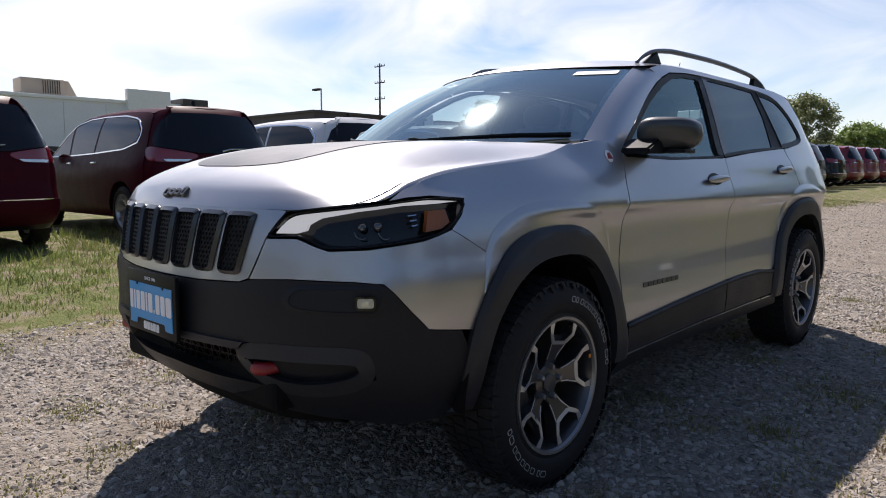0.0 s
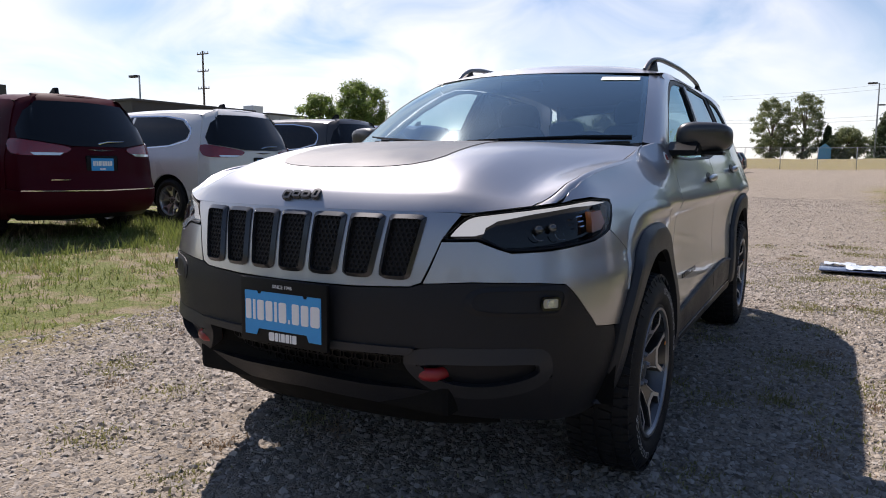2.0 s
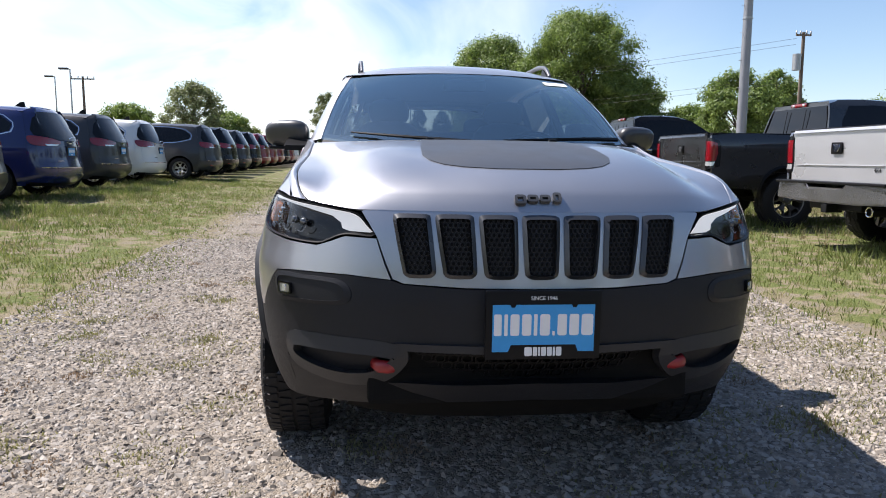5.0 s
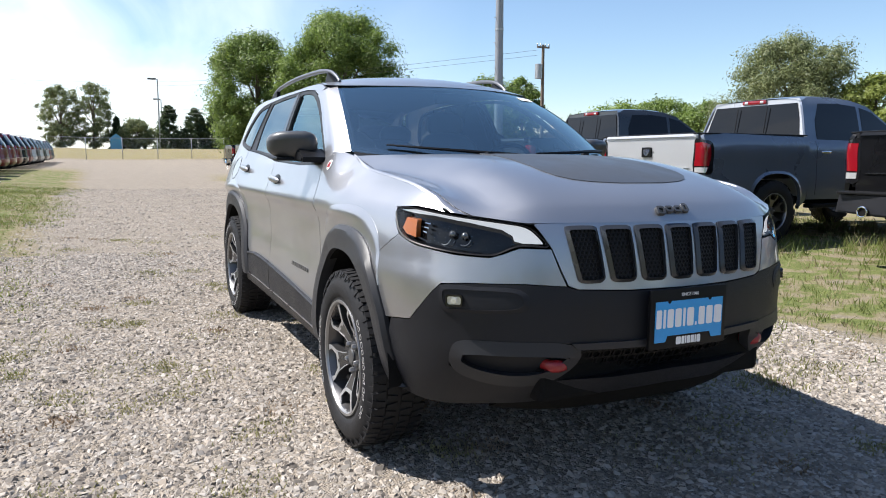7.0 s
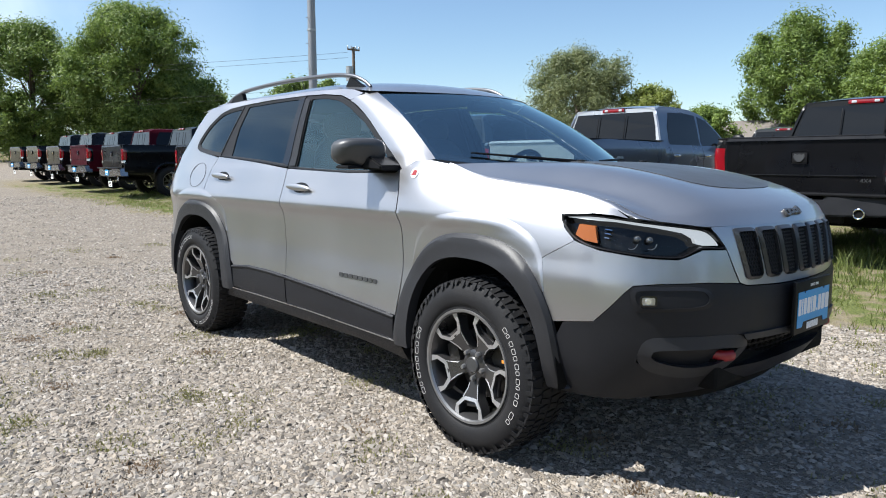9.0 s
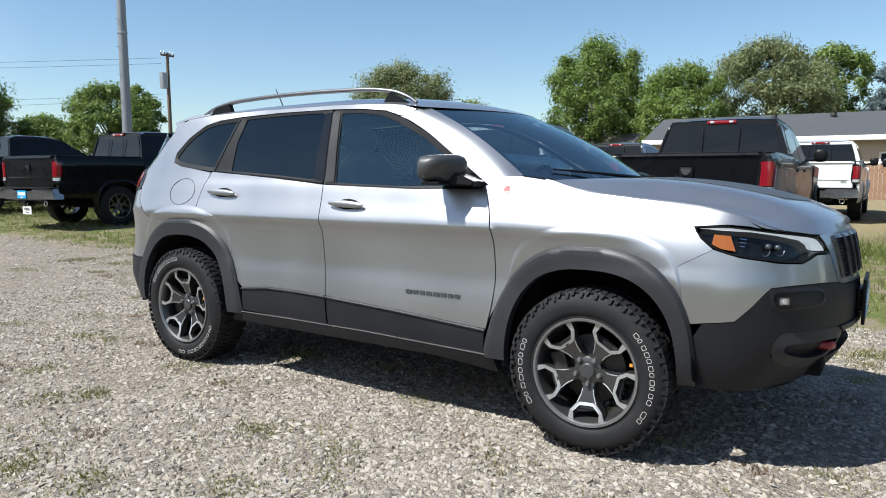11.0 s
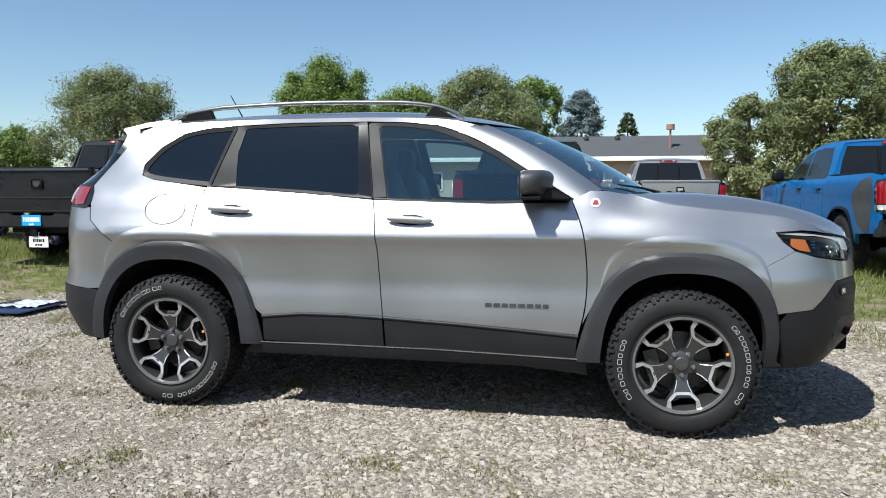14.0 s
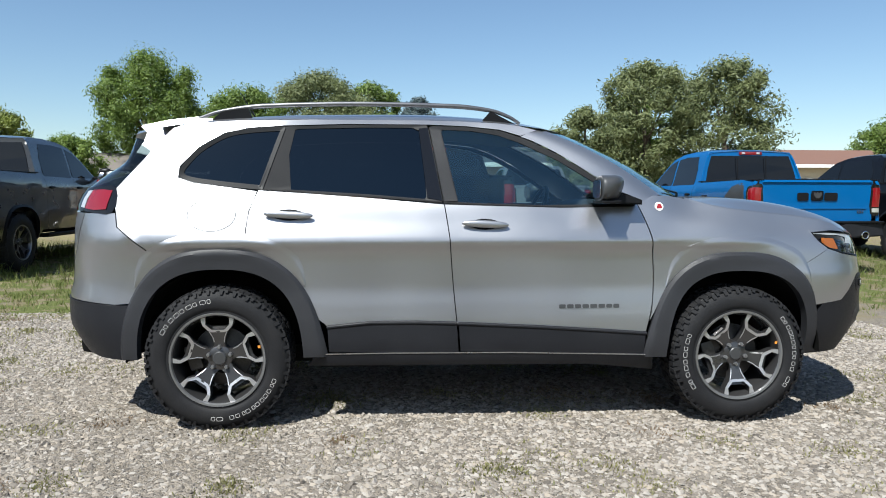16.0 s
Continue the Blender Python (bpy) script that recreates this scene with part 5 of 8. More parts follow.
# ---- ground ----
def ground_material():
    m = bpy.data.materials.new("gravel and grass ground")
    m.use_nodes = True
    n, l = m.node_tree.nodes, m.node_tree.links
    b = n["Principled BSDF"]
    geo = n.new("ShaderNodeNewGeometry")

    def tex(kind, scale, **kw):
        t = n.new(kind)
        t.inputs["Scale"].default_value = scale
        for k, v in kw.items():
            t.inputs[k].default_value = v
        l.new(geo.outputs["Position"], t.inputs["Vector"])
        return t

    def rng(src, a, b_, c=0.0, d=1.0):
        r = n.new("ShaderNodeMapRange")
        r.inputs["From Min"].default_value, r.inputs["From Max"].default_value = a, b_
        r.inputs["To Min"].default_value, r.inputs["To Max"].default_value = c, d
        l.new(src, r.inputs["Value"])
        return r.outputs["Result"]

    def mix(f, a, b_):
        x = n.new("ShaderNodeMix")
        x.data_type = "RGBA"
        for key, v in (("Factor", f), ("A", a), ("B", b_)):
            if isinstance(v, (tuple, float)):
                x.inputs[key].default_value = v if key == "Factor" else (*v, 1)
            else:
                l.new(v, x.inputs[key])
        return x.outputs["Result"]

    def math2(op, a, b_):
        x = n.new("ShaderNodeMath")
        x.operation = op
        for i, v in enumerate((a, b_)):
            if isinstance(v, float):
                x.inputs[i].default_value = v
            else:
                l.new(v, x.inputs[i])
        return x.outputs["Value"]

    stones = tex("ShaderNodeTexVoronoi", 42.0, Randomness=1.0)
    pebbles = tex("ShaderNodeTexVoronoi", 110.0)
    broad = tex("ShaderNodeTexNoise", 0.55, Detail=6.0)
    mid = tex("ShaderNodeTexNoise", 4.0, Detail=8.0)
    fine = tex("ShaderNodeTexNoise", 60.0, Detail=6.0)
    sep = n.new("ShaderNodeSeparateXYZ")
    l.new(geo.outputs["Position"], sep.inputs["Vector"])
    tone = n.new("ShaderNodeSeparateColor")
    l.new(stones.outputs["Color"], tone.inputs["Color"])
    stone_col = mix(tone.outputs["Red"], (0.120, 0.106, 0.091), (0.300, 0.268, 0.232))
    dust = mix(rng(mid.outputs["Fac"], 0.35, 0.65), (0.225, 0.190, 0.150), (0.305, 0.262, 0.212))
    gravel = mix(rng(stones.outputs["Distance"], 0.25, 0.6), stone_col, dust)
    gravel = mix(rng(fine.outputs["Fac"], 0.3, 0.75, 0.0, 0.35), gravel, (0.12, 0.105, 0.09))
    # grass lies in strips beside the lane, with an uneven edge, and in tufts
    ay = math2("ADD", sep.outputs["Y"], math2("MULTIPLY", math2("SUBTRACT", broad.outputs["Fac"], 0.5), 1.7))
    ay = math2("ADD", ay, math2("MULTIPLY", math2("SUBTRACT", mid.outputs["Fac"], 0.5), 1.6))
    right = rng(ay, -2.35, -3.0)
    left = rng(ay, 2.3, 3.1)
    far_l = rng(ay, 16.0, 15.0)
    far_r = rng(sep.outputs["X"], -67.5, -69.5)
    grass = math2("MAXIMUM", math2("MULTIPLY", right, rng(sep.outputs["X"], -46.0, -36.0)), math2("MULTIPLY", left, rng(sep.outputs["X"], -34.0, -26.0)))
    grass = math2("MAXIMUM", grass, far_r)
    grass = math2("MULTIPLY", grass, rng(mid.outputs["Fac"], 0.30, 0.52, 0.25, 1.0))
    green = mix(rng(fine.outputs["Fac"], 0.3, 0.7), (0.066, 0.09, 0.022), (0.165, 0.175, 0.06))
    straw = mix(rng(fine.outputs["Fac"], 0.3, 0.7), (0.24, 0.19, 0.10), (0.34, 0.28, 0.155))
    turf = mix(rng(math2("ADD", broad.outputs["Fac"], math2("MULTIPLY", mid.outputs["Fac"], 0.4)), 0.30, 0.56), straw, green)
    turf = mix(far_r, turf, mix(rng(mid.outputs["Fac"], 0.35, 0.65), (0.13, 0.13, 0.045), (0.23, 0.195, 0.095)))
    turf = mix(rng(sep.outputs["Y"], 8.0, 14.0, 0.0, 0.85), turf, straw)
    rim_ = math2("MULTIPLY", math2("MULTIPLY", grass, math2("SUBTRACT", 1.0, grass)), 2.6)
    turf = mix(rim_, turf, (0.25, 0.185, 0.11))
    l.new(mix(grass, gravel, turf), b.inputs["Base Color"])
    b.inputs["Roughness"].default_value = 0.95
    socket(b, "Specular IOR Level", 0.2)
    h = math2("ADD", math2("MULTIPLY", stones.outputs["Distance"], -0.45), math2("MULTIPLY", pebbles.outputs["Distance"], -0.5))
    h = math2("ADD", h, math2("MULTIPLY", fine.outputs["Fac"], 1.1))
    bp = n.new("ShaderNodeBump")
    bp.inputs["Strength"].default_value, bp.inputs["Distance"].default_value = 1.0, 0.016
    l.new(h, bp.inputs["Height"])
    l.new(bp.outputs["Normal"], b.inputs["Normal"])
    return m


GROUND = ground_material()


def rise(x, y):
    """Height of the ground: level on the lane, raised verges, a slow climb along the lane to a bank at its end."""
    k = smooth_step(2.2, 5.2, abs(y))
    lift_ = (0.10 if y < 0 else 0.06) * k
    z = lift_ + (0.0115 * max(0.0, -x - 5) if x > -75 else 0.805)
    z -= 0.008 * max(-5.0, min(5.0, x)) + 0.012 * (max(-9.0, y) if y < 0 else min(2.2, y) * smooth_step(6.0, 2.2, y)) * smooth_step(60, 30, abs(x))
    z += 1.35 * smooth_step(-70, -84, x)
    near = smooth_step(70, 40, max(abs(x), abs(y)))
    return z + near * (0.05 * k * noise.noise(Vector((x * 0.35, y * 0.35, 3.1))) + 0.006 * noise.noise(Vector((x * 1.3, y * 1.3, 0.5))))


def lines(fine_half, far):
    a = [i * 0.25 for i in range(int(-fine_half / 0.25), int(fine_half / 0.25) + 1)]
    out, d, st = [], fine_half, 0.4
    while d < far:
        d += st
        st *= 1.35
        out.append(min(d, far))
    return [-v for v in reversed(out)] + a + out


gx, gy = lines(9, 900), lines(9, 900)
verts = [(x, y, rise(x, y)) for y in gy for x in gx]
w_ = len(gx)
faces = [(j * w_ + i, j * w_ + i + 1, (j + 1) * w_ + i + 1, (j + 1) * w_ + i) for j in range(len(gy) - 1) for i in range(w_ - 1)]
me = bpy.data.meshes.new("ground")
me.from_pydata(verts, [], faces)
me.materials.append(GROUND)
me.polygons.foreach_set("use_smooth", [True] * len(me.polygons))
ground = tagged(new("ground", me), "pale gravel lane with dusty stones and grassy verges", "ground", kind="structure")


# ---- parked vehicles ----
GREYGLASS = mat("dark vehicle glass", (0.006, 0.007, 0.009), 0.03, vary=0.05, spec=0.32)
MAROON = mat("dark red pearl paint", (0.045, 0.003, 0.008), 0.45, coat=0.04, vary=0.03, spec=0.05)
WHITE = paint("white paint", (0.64, 0.64, 0.63))
GRANITE = mat("granite grey paint", (0.046, 0.048, 0.052), 0.35, metal=0.2, coat=0.35, vary=0.03, spec=0.2)
NAVY = paint("dark blue paint", (0.006, 0.013, 0.085), 0.0, 0.2)
COAL = mat("black paint", (0.004, 0.004, 0.0048), 0.3, coat=0.45, vary=0.03, spec=0.1)
REDPAINT = paint("red paint", (0.17, 0.006, 0.010), 0.0)
# shaded copy of one silver blue pickup paint, for its sides
PICKSHADED = paint("silver blue paint as shaded", (0.13, 0.15, 0.19), 0.5)
BRIGHTBLUE = mat("bright blue paint", (0.002, 0.10, 0.30), 0.35, metal=0.15, coat=0.35, vary=0.03, spec=0.2)
# sunlit copy of that paint, lighter, for its tailgate and cab back
PICKSUNLIT = paint("silver blue paint as sunlit", (0.52, 0.52, 0.53), 0.6)


BUMPERSTEEL = mat("dull chrome bumper", (0.30, 0.30, 0.31), 0.22, metal=0.9, vary=0.08)


def plate_on(parent, at, facing=-1):
    """A blue dealer card with white bars on the tail, facing -x."""
    x, y, z = at
    lay = lambda u, v, w: (x - w, y - u, z + v)
    c = part("plate_card", prism(rounded(0.30, 0.15, 0.006, 2), lay, 0.004), PLATEBLUE, parent, "blue plate card with white bars", smooth=False)
    for v0, h_, ws in ((0.012, 0.06, (0.02, 0.01, 0.025, 0.025, 0.01, 0.028, 0.026, 0.026, 0.03)), (-0.055, 0.022, (0.02, 0.05))):
        blocks(ws, 0.007, h_, lambda u, v, w: (x - 0.004 - w, y - u, z + v0 + v), 0.001, "white_bar", WHITEPRINT, c)


VAN_PLAN = [(2.58, 0), (2.54, 0.35), (2.38, 0.72), (2.05, 0.92), (1.6, 0.985), (0, 1.0), (-1.5, 0.99), (-2.1, 0.955), (-2.40, 0.84), (-2.53, 0.5), (-2.58, 0)]
van_side = spline([(0.2, 0.12), (0.3, 0.05), (0.42, 0.015), (0.6, 0.01), (0.8, 0.0), (0.92, 0.004), (1.05, 0.04), (1.14, 0.075), (1.4, 0.165), (1.62, 0.265), (1.70, 0.335), (1.77, 0.52)])
van_tail = spline([(0.2, 0.25), (0.32, 0.10), (0.45, 0.01), (0.62, 0.0), (0.70, 0.03), (0.95, 0.05), (1.12, 0.075), (1.25, 0.13), (1.5, 0.27), (1.66, 0.36), (1.72, 0.42), (1.77, 0.55)])
van_nose = spline([(0.2, 0.15), (0.45, 0.0), (0.7, 0.02), (0.9, 0.10), (1.0, 0.25), (1.1, 0.5), (1.2, 0.75), (1.77, 1.6)])


def van_depth(s, z):
    if s < 1.7:
        w = smooth_step(0.7, 1.7, s)
        return van_nose(z) * (1 - w) + van_side(z) * w
    if s < 5.15:
        return van_side(z)
    w = smooth_step(5.15, 5.75, s)
    return van_side(z) * (1 - w) + van_tail(z) * w


V = Shell(VAN_PLAN, van_depth)
VE = V.end


def minivan(m, colour, label, group, detail=True):
    van = thing("minivan" if detail else "parked_suv", label, "car", group)
    put = lambda out=0.0: (lambda s, z, o: V.at(s, z, out + o))
    sd = lambda pts: [(V.sx(x), z) for x, z in pts]
    ra, fa = arch(-1.50, 0.35, 0.40, 0.40, 2.1, -0.10, 18), arch(1.59, 0.35, 0.40, 0.40, 2.1, -0.10, 18)
    st = 0.10 if detail else 0.25
    for do in (False, True):
        skin = [(-2.05, 0.26)] + [p for p in ra] + [(-0.6, 0.25), (0.6, 0.25)] + [p for p in fa] + [(2.06, 0.30), (2.08, 0.90), (1.85, 1.0), (1.55, 1.06), (1.2, 1.12), (0.75, 1.42), (0.3, 1.64), (-0.2, 1.70), (-1.2, 1.70), (-1.9, 1.66), (-2.02, 1.60), (-2.10, 1.2), (-2.12, 0.7)]
        part("body_side", flipy(sheet(sd(skin), put(), st, 0.02, 0, 0.07 if detail else 0.2), do), colour, van)
        for pane in ([(1.12, 1.12), (0.70, 1.42), (0.55, 1.52), (0.42, 1.13)], [(0.36, 1.13), (0.48, 1.545), (0.1, 1.625), (-0.45, 1.645), (-0.50, 1.15)], [(-0.56, 1.15), (-0.51, 1.645), (-1.2, 1.63), (-1.62, 1.56), (-1.84, 1.40), (-1.80, 1.28), (-1.45, 1.19)]):
            w = part("side_window", flipy(sheet(sd(pane), put(0.003), 0.12, 0.004), do), GREYGLASS, van, "dark tinted side window")
        band_o = sd([(1.20, 1.105), (0.72, 1.45), (0.45, 1.60), (0.05, 1.66), (-0.5, 1.672), (-1.2, 1.655), (-1.66, 1.59), (-1.90, 1.41), (-1.85, 1.25), (-1.46, 1.165), (-0.5, 1.125), (0.4, 1.105)])
        part("window_trim", flipy(ring(band_o, inset(band_o, 0.018), put(0.002), 60, 0.002, 0.004, 0.006), do), CHROME, van, "bright window trim")
        part("tail_lamp", flipy(sheet(curve2([(VE - 1.18, 1.185), (VE - 0.9, 1.175), (VE - 0.55, 1.13), (VE - 0.38, 1.085), (VE - 0.5, 1.02), (VE - 0.8, 1.00), (VE - 1.10, 1.03)], 3, True), put(0.012), 0.1, 0.02), do), REDLENS, van, "red tail lamp with clear lower edge")
        part("reverse_lens", flipy(sheet([(VE - 0.84, 1.035), (VE - 0.47, 1.035), (VE - 0.52, 1.005), (VE - 0.80, 1.003)], put(0.016), 0.1, 0.01), do), CLEARLENS, van)
        part("bumper_reflector", flipy(sheet([(VE - 0.85, 0.47), (VE - 0.62, 0.455), (VE - 0.62, 0.432), (VE - 0.85, 0.445)], put(0.006), 0.1, 0.006), do), REDLENS, van)
        part("door_mirror", flipy(solid_ball((0.98, 1.10, 1.16), (0.07, 0.12, 0.085), 8, 3), do), colour, van)
        for x, arr in ((-1.5, ra), (1.59, fa)):
            liner = bmesh.new()
            rows = [[liner.verts.new((x + 0.40 * math.cos(k), y, 0.35 + 0.40 * math.sin(k))) for k in (math.pi * i / 14 for i in range(15))] for y in (0.97, 0.55)]
            for i in range(14):
                liner.faces.new((rows[0][i], rows[0][i + 1], rows[1][i + 1], rows[1][i]))
            liner.faces.new(rows[1])
            part("wheel_well", flipy(liner, do), UNDER, van)
        hs = V.sx(0.28)
        for hx in (0.30, -0.62):
            part("door_handle", flipy(solid_ball((hx, V.at(V.sx(hx), 1.0).y + 0.012, 1.0), (0.11, 0.014, 0.016), 6, 2.5), do), CHROME if detail else colour, van)
    rear = lambda pts: [(VE - a, z) for a, z in pts] + [(VE + a, z) for a, z in reversed(pts) if a > 1e-6]
    hatch = part("hatch", sheet(rear([(0, 1.12), (0.4, 1.10), (0.95, 1.12), (1.02, 1.0), (0.98, 0.60), (0.6, 0.585), (0, 0.58)]), put(0.0), st, 0.012, 0.003, 0.08), colour, van)
    part("tail_corner", sheet(rear([(0, 1.76), (0.6, 1.745), (1.0, 1.715), (1.28, 1.665), (1.36, 1.60), (1.30, 1.2), (1.26, 0.30), (0.6, 0.28), (0.0, 0.28)]), put(-0.012), st, 0.02, 0, 0.08), colour, van)
    part("rear_window", sheet(rear([(0, 1.66), (0.62, 1.645), (0.96, 1.60), (1.10, 1.52), (1.13, 1.30), (1.05, 1.20), (0.7, 1.165), (0.35, 1.115), (0, 1.115)]), put(0.004), st, 0.006, 0, 0.1), GREYGLASS, van, "dark rear window")
    part("rear_bumper", sheet(rear([(0, 0.575), (0.6, 0.58), (1.02, 0.595), (1.24, 0.62), (1.24, 0.33), (0.6, 0.30), (0, 0.30)]), put(0.012), st, 0.05, 0, 0.08), colour, van)
    part("bumper_underside", sheet(rear([(0, 0.345), (0.6, 0.345), (1.2, 0.37), (1.16, 0.25), (0, 0.24)]), put(0.0), st, 0.05), BLACK, van)
    part("trim_strip", sheet(rear([(0, 0.592), (0.95, 0.602), (0.95, 0.590), (0, 0.580)]), put(0.016), 0.2, 0.01), CHROME, van, "bright strip across the tail")
    tx = V.at(VE, 0.93).x
    if detail:
        plate_on(van, (tx - 0.004, 0, 0.90))
        part("plate_recess", box((0.02, 0.42, 0.20), (tx + 0.008, 0, 0.905), 0.02), BLACK, van)
        wing = prism([(-0.18, 0.004), (-0.03, -0.010), (0, -0.014), (0.03, -0.010), (0.18, 0.004), (0.03, 0.008), (-0.03, 0.008)], lambda u, v, w: (V.at(VE, 1.07).x - 0.004 - w, u, 1.07 + v), 0.008)
        part("wing_emblem", wing, CHROME, van, "bright winged emblem", smooth=False)
        wp = V.at(VE, 1.19)
        part("rear_wiper", tube([(wp.x - 0.02, 0.02, 1.145), (wp.x - 0.025, -0.1, 1.175), (wp.x - 0.02, -0.33, 1.185)], [0.012, 0.008, 0.005], 6), CHROME, van, "rear wiper arm")
        bar = prism([(-0.13, -0.006), (0.13, -0.006), (0.13, 0.006), (-0.13, 0.006)], lambda u, v, w: (V.at(VE, 0.72).x - 0.002 - w, 0.55 + u * 0.9, 0.72 + v), 0.004)
        part("name_bar", bar, CHROME, van, smooth=False)
    # roof, screen, hood
    def roof_v(v, u):
        x = -1.98 + 2.55 * v
        zc = spline([(-1.98, 1.735), (-1.4, 1.772), (-0.5, 1.785), (0.2, 1.76), (0.57, 1.69)])(x)
        ze = spline([(-1.98, 1.64), (-1.4, 1.690), (-0.5, 1.70), (0.2, 1.665), (0.57, 1.56)])(x)
        return Vector((x - 0.22 * (1 - u * u) * smooth_step(0.3, 0, v) * 0.6, u * V.at(V.sx(x), ze).y, zc + (ze - zc) * (0.35 * u * u + 0.65 * abs(u) ** 7)))

    part("roof", grid_sheet(lambda u, v: roof_v(v, u), 18 if detail else 8, 16 if detail else 8), colour, van)
    part("windscreen", grid_sheet(lambda u, v: Vector((1.62 - 0.35 * u * u, 0.84 * u, 1.10)).lerp(roof_v(1, u * 0.99), v), 10, 6), GREYGLASS, van, "dark windscreen")
    part("hood", grid_sheet(lambda u, v: Vector((1.58 - 0.35 * u * u + (0.85 + 0.15 * u * u * 0) * v, u * (0.92 - 0.06 * v), 1.10 - 0.20 * v**1.6 - 0.02 * u * u)), 10, 8), colour, van)
    part("nose", sheet([(-a, z) for a, z in ((1.75, 0.95), (0.9, 0.90), (0.0, 0.90))][0:0] + [(-1.78, 0.98), (-0.9, 0.92), (0, 0.92), (0.9, 0.92), (1.78, 0.98), (1.78, 0.30), (0, 0.26), (-1.78, 0.30)], put(), 0.2, 0.02), colour, van)
    if detail:
        part("roof_fin", prism([(-0.10, 0), (0.10, 0), (-0.02, 0.07), (-0.08, 0.075)], lambda u, v, w: (-1.62 + u, w - 0.025, 1.765 + v * 1.35), 0.05, 0.008), BLACK, van, "black roof fin antenna")
    part("underbody", join(box((4.2, 1.3, 0.12), (0, 0, 0.30), 0.02), box((2.2, 1.8, 0.10), (0.05, 0, 0.31), 0.02)), UNDER, van, smooth=False)
    for x in (-1.5, 1.59):
        for y in (-0.86, 0.86):
            wheel(van, (x, y, 0.345), 1 if y > 0 else -1, random.uniform(0, 70), 0.345, 0.222, 0.22, False, False, MACHINED)
    van.matrix_world = m
    return van


def pickup(m, colour, label, group="pickups parked along the verge", chrome=True, back=None, plate=True, decal=False):
    """Crew-cab pickup; tail at x = -2.95."""
    truck = thing("pickup_truck", label, "truck", group)
    back = back or colour
    wide = lambda x: 1.0 - 0.03 * smooth_step(-2.6, -2.95, x) - 0.10 * smooth_step(2.2, 2.95, x)
    hip = spline([(0.45, 0.05), (0.55, 0.02), (0.75, 0.0), (1.0, 0.012), (1.2, 0.0), (1.30, 0.012), (1.38, 0.05)])
    cab = spline([(0.45, 0.06), (0.55, 0.03), (0.8, 0.012), (1.05, 0.02), (1.20, 0.015), (1.30, 0.05), (1.36, 0.085), (1.6, 0.16), (1.86, 0.26), (1.94, 0.34)])
    on_hip = lambda out=0.0: (lambda x, z, o: Vector((x, wide(x) + 0.01 - hip(z) + out + o, z)))
    on_cab = lambda out=0.0: (lambda x, z, o: Vector((x, wide(x) - cab(z) + out + o, z)))

    def round_corner(out=0.0):
        """The bed's rear corner: a runs from the tail face round to the side."""
        r, yc, xc = 0.05, wide(-2.9) - 0.04, -2.90

        def put(a, z, o):
            k = min(max(a / r, 0.0), math.pi / 2)
            along = max(0.0, a - r * math.pi / 2)
            d = r + out + o
            return Vector((xc - d * math.cos(k) + along, yc + min(0.0, a) + d * math.sin(k) - hip(z), z))

        return put

    ra, fa = arch(-1.72, 0.44, 0.50, 0.50, 2.6, 0.02, 18), arch(1.95, 0.44, 0.50, 0.50, 2.6, 0.02, 18)
    for do in (False, True):
        side_bed = part("bed_side", flipy(sheet([(-2.93, 0.62), (-2.30, 0.58)] + ra + [(-1.14, 0.56), (-1.14, 1.37), (-2.0, 1.385), (-2.90, 1.40), (-2.94, 1.36)], on_hip(), 0.12, 0.05, 0, 0.08), do), colour, truck)
        part("bed_inner", flipy(box((1.80, 0.05, 0.55), (-2.03, 0.88, 1.11), 0.01), do), BLACK, side_bed)
        part("bed_rail", flipy(box((1.80, 0.085, 0.018), (-2.03, 0.915, 1.392), 0.007), do), BLACK, side_bed)
        part("arch_lip", flipy(band(ra, [(x * 0.93 - 1.72 * 0.07, 0.44 + (z - 0.44) * 0.93) for x, z in ra], on_hip(), lambda f: 0.004 + 0.014 * f, 30, 3, 0.05), do), colour if chrome else BLACK, side_bed)
        lamp = part("tail_lamp", flipy(sheet(curve2([(-0.100, 0.90), (0.06, 0.895), (0.165, 0.93), (0.175, 1.08), (0.150, 1.27), (0.05, 1.31), (-0.100, 1.305)], 3, True), round_corner(0.010), 0.04, 0.025, 0, 0.06), do), GLOSSBLACK, truck, "tall red tail lamp wrapped round the corner")
        part("red_lens", flipy(sheet([(-0.085, 1.000), (0.10, 1.000), (0.125, 1.10), (0.110, 1.25), (0.03, 1.285), (-0.085, 1.280)], round_corner(0.015), 0.04, 0.006, 0, 0.06), do), REDLENS, lamp, "red lens")
        part("reverse_lens", flipy(sheet([(-0.080, 0.925), (0.06, 0.922), (0.09, 0.985), (-0.080, 0.985)], round_corner(0.015), 0.04, 0.006, 0, 0.06), do), CLEARLENS, lamp, "clear reversing lens")
        cab_o = [(-1.10, 0.56), (-0.2, 0.55), (0.9, 0.55), (1.42, 0.58), (1.42, 1.18), (1.38, 1.27), (0.95, 1.36), (0.55, 1.66), (0.30, 1.82), (0.0, 1.90), (-0.4, 1.93), (-0.85, 1.92), (-1.02, 1.85), (-1.10, 1.45), (-1.12, 1.0)]
        shell = part("cab_side", flipy(sheet(cab_o, on_cab(), 0.12, 0.03, 0, 0.08), do), colour, truck)
        for pane in ([(0.92, 1.345), (0.58, 1.60), (0.36, 1.74), (0.12, 1.80), (0.06, 1.335)], [(0.0, 1.335), (0.05, 1.81), (-0.30, 1.84), (-0.72, 1.83), (-0.86, 1.60), (-0.90, 1.345)]):
            part("side_window", flipy(sheet(pane, on_cab(0.004), 0.15, 0.004), do), GREYGLASS, shell, "dark side window")
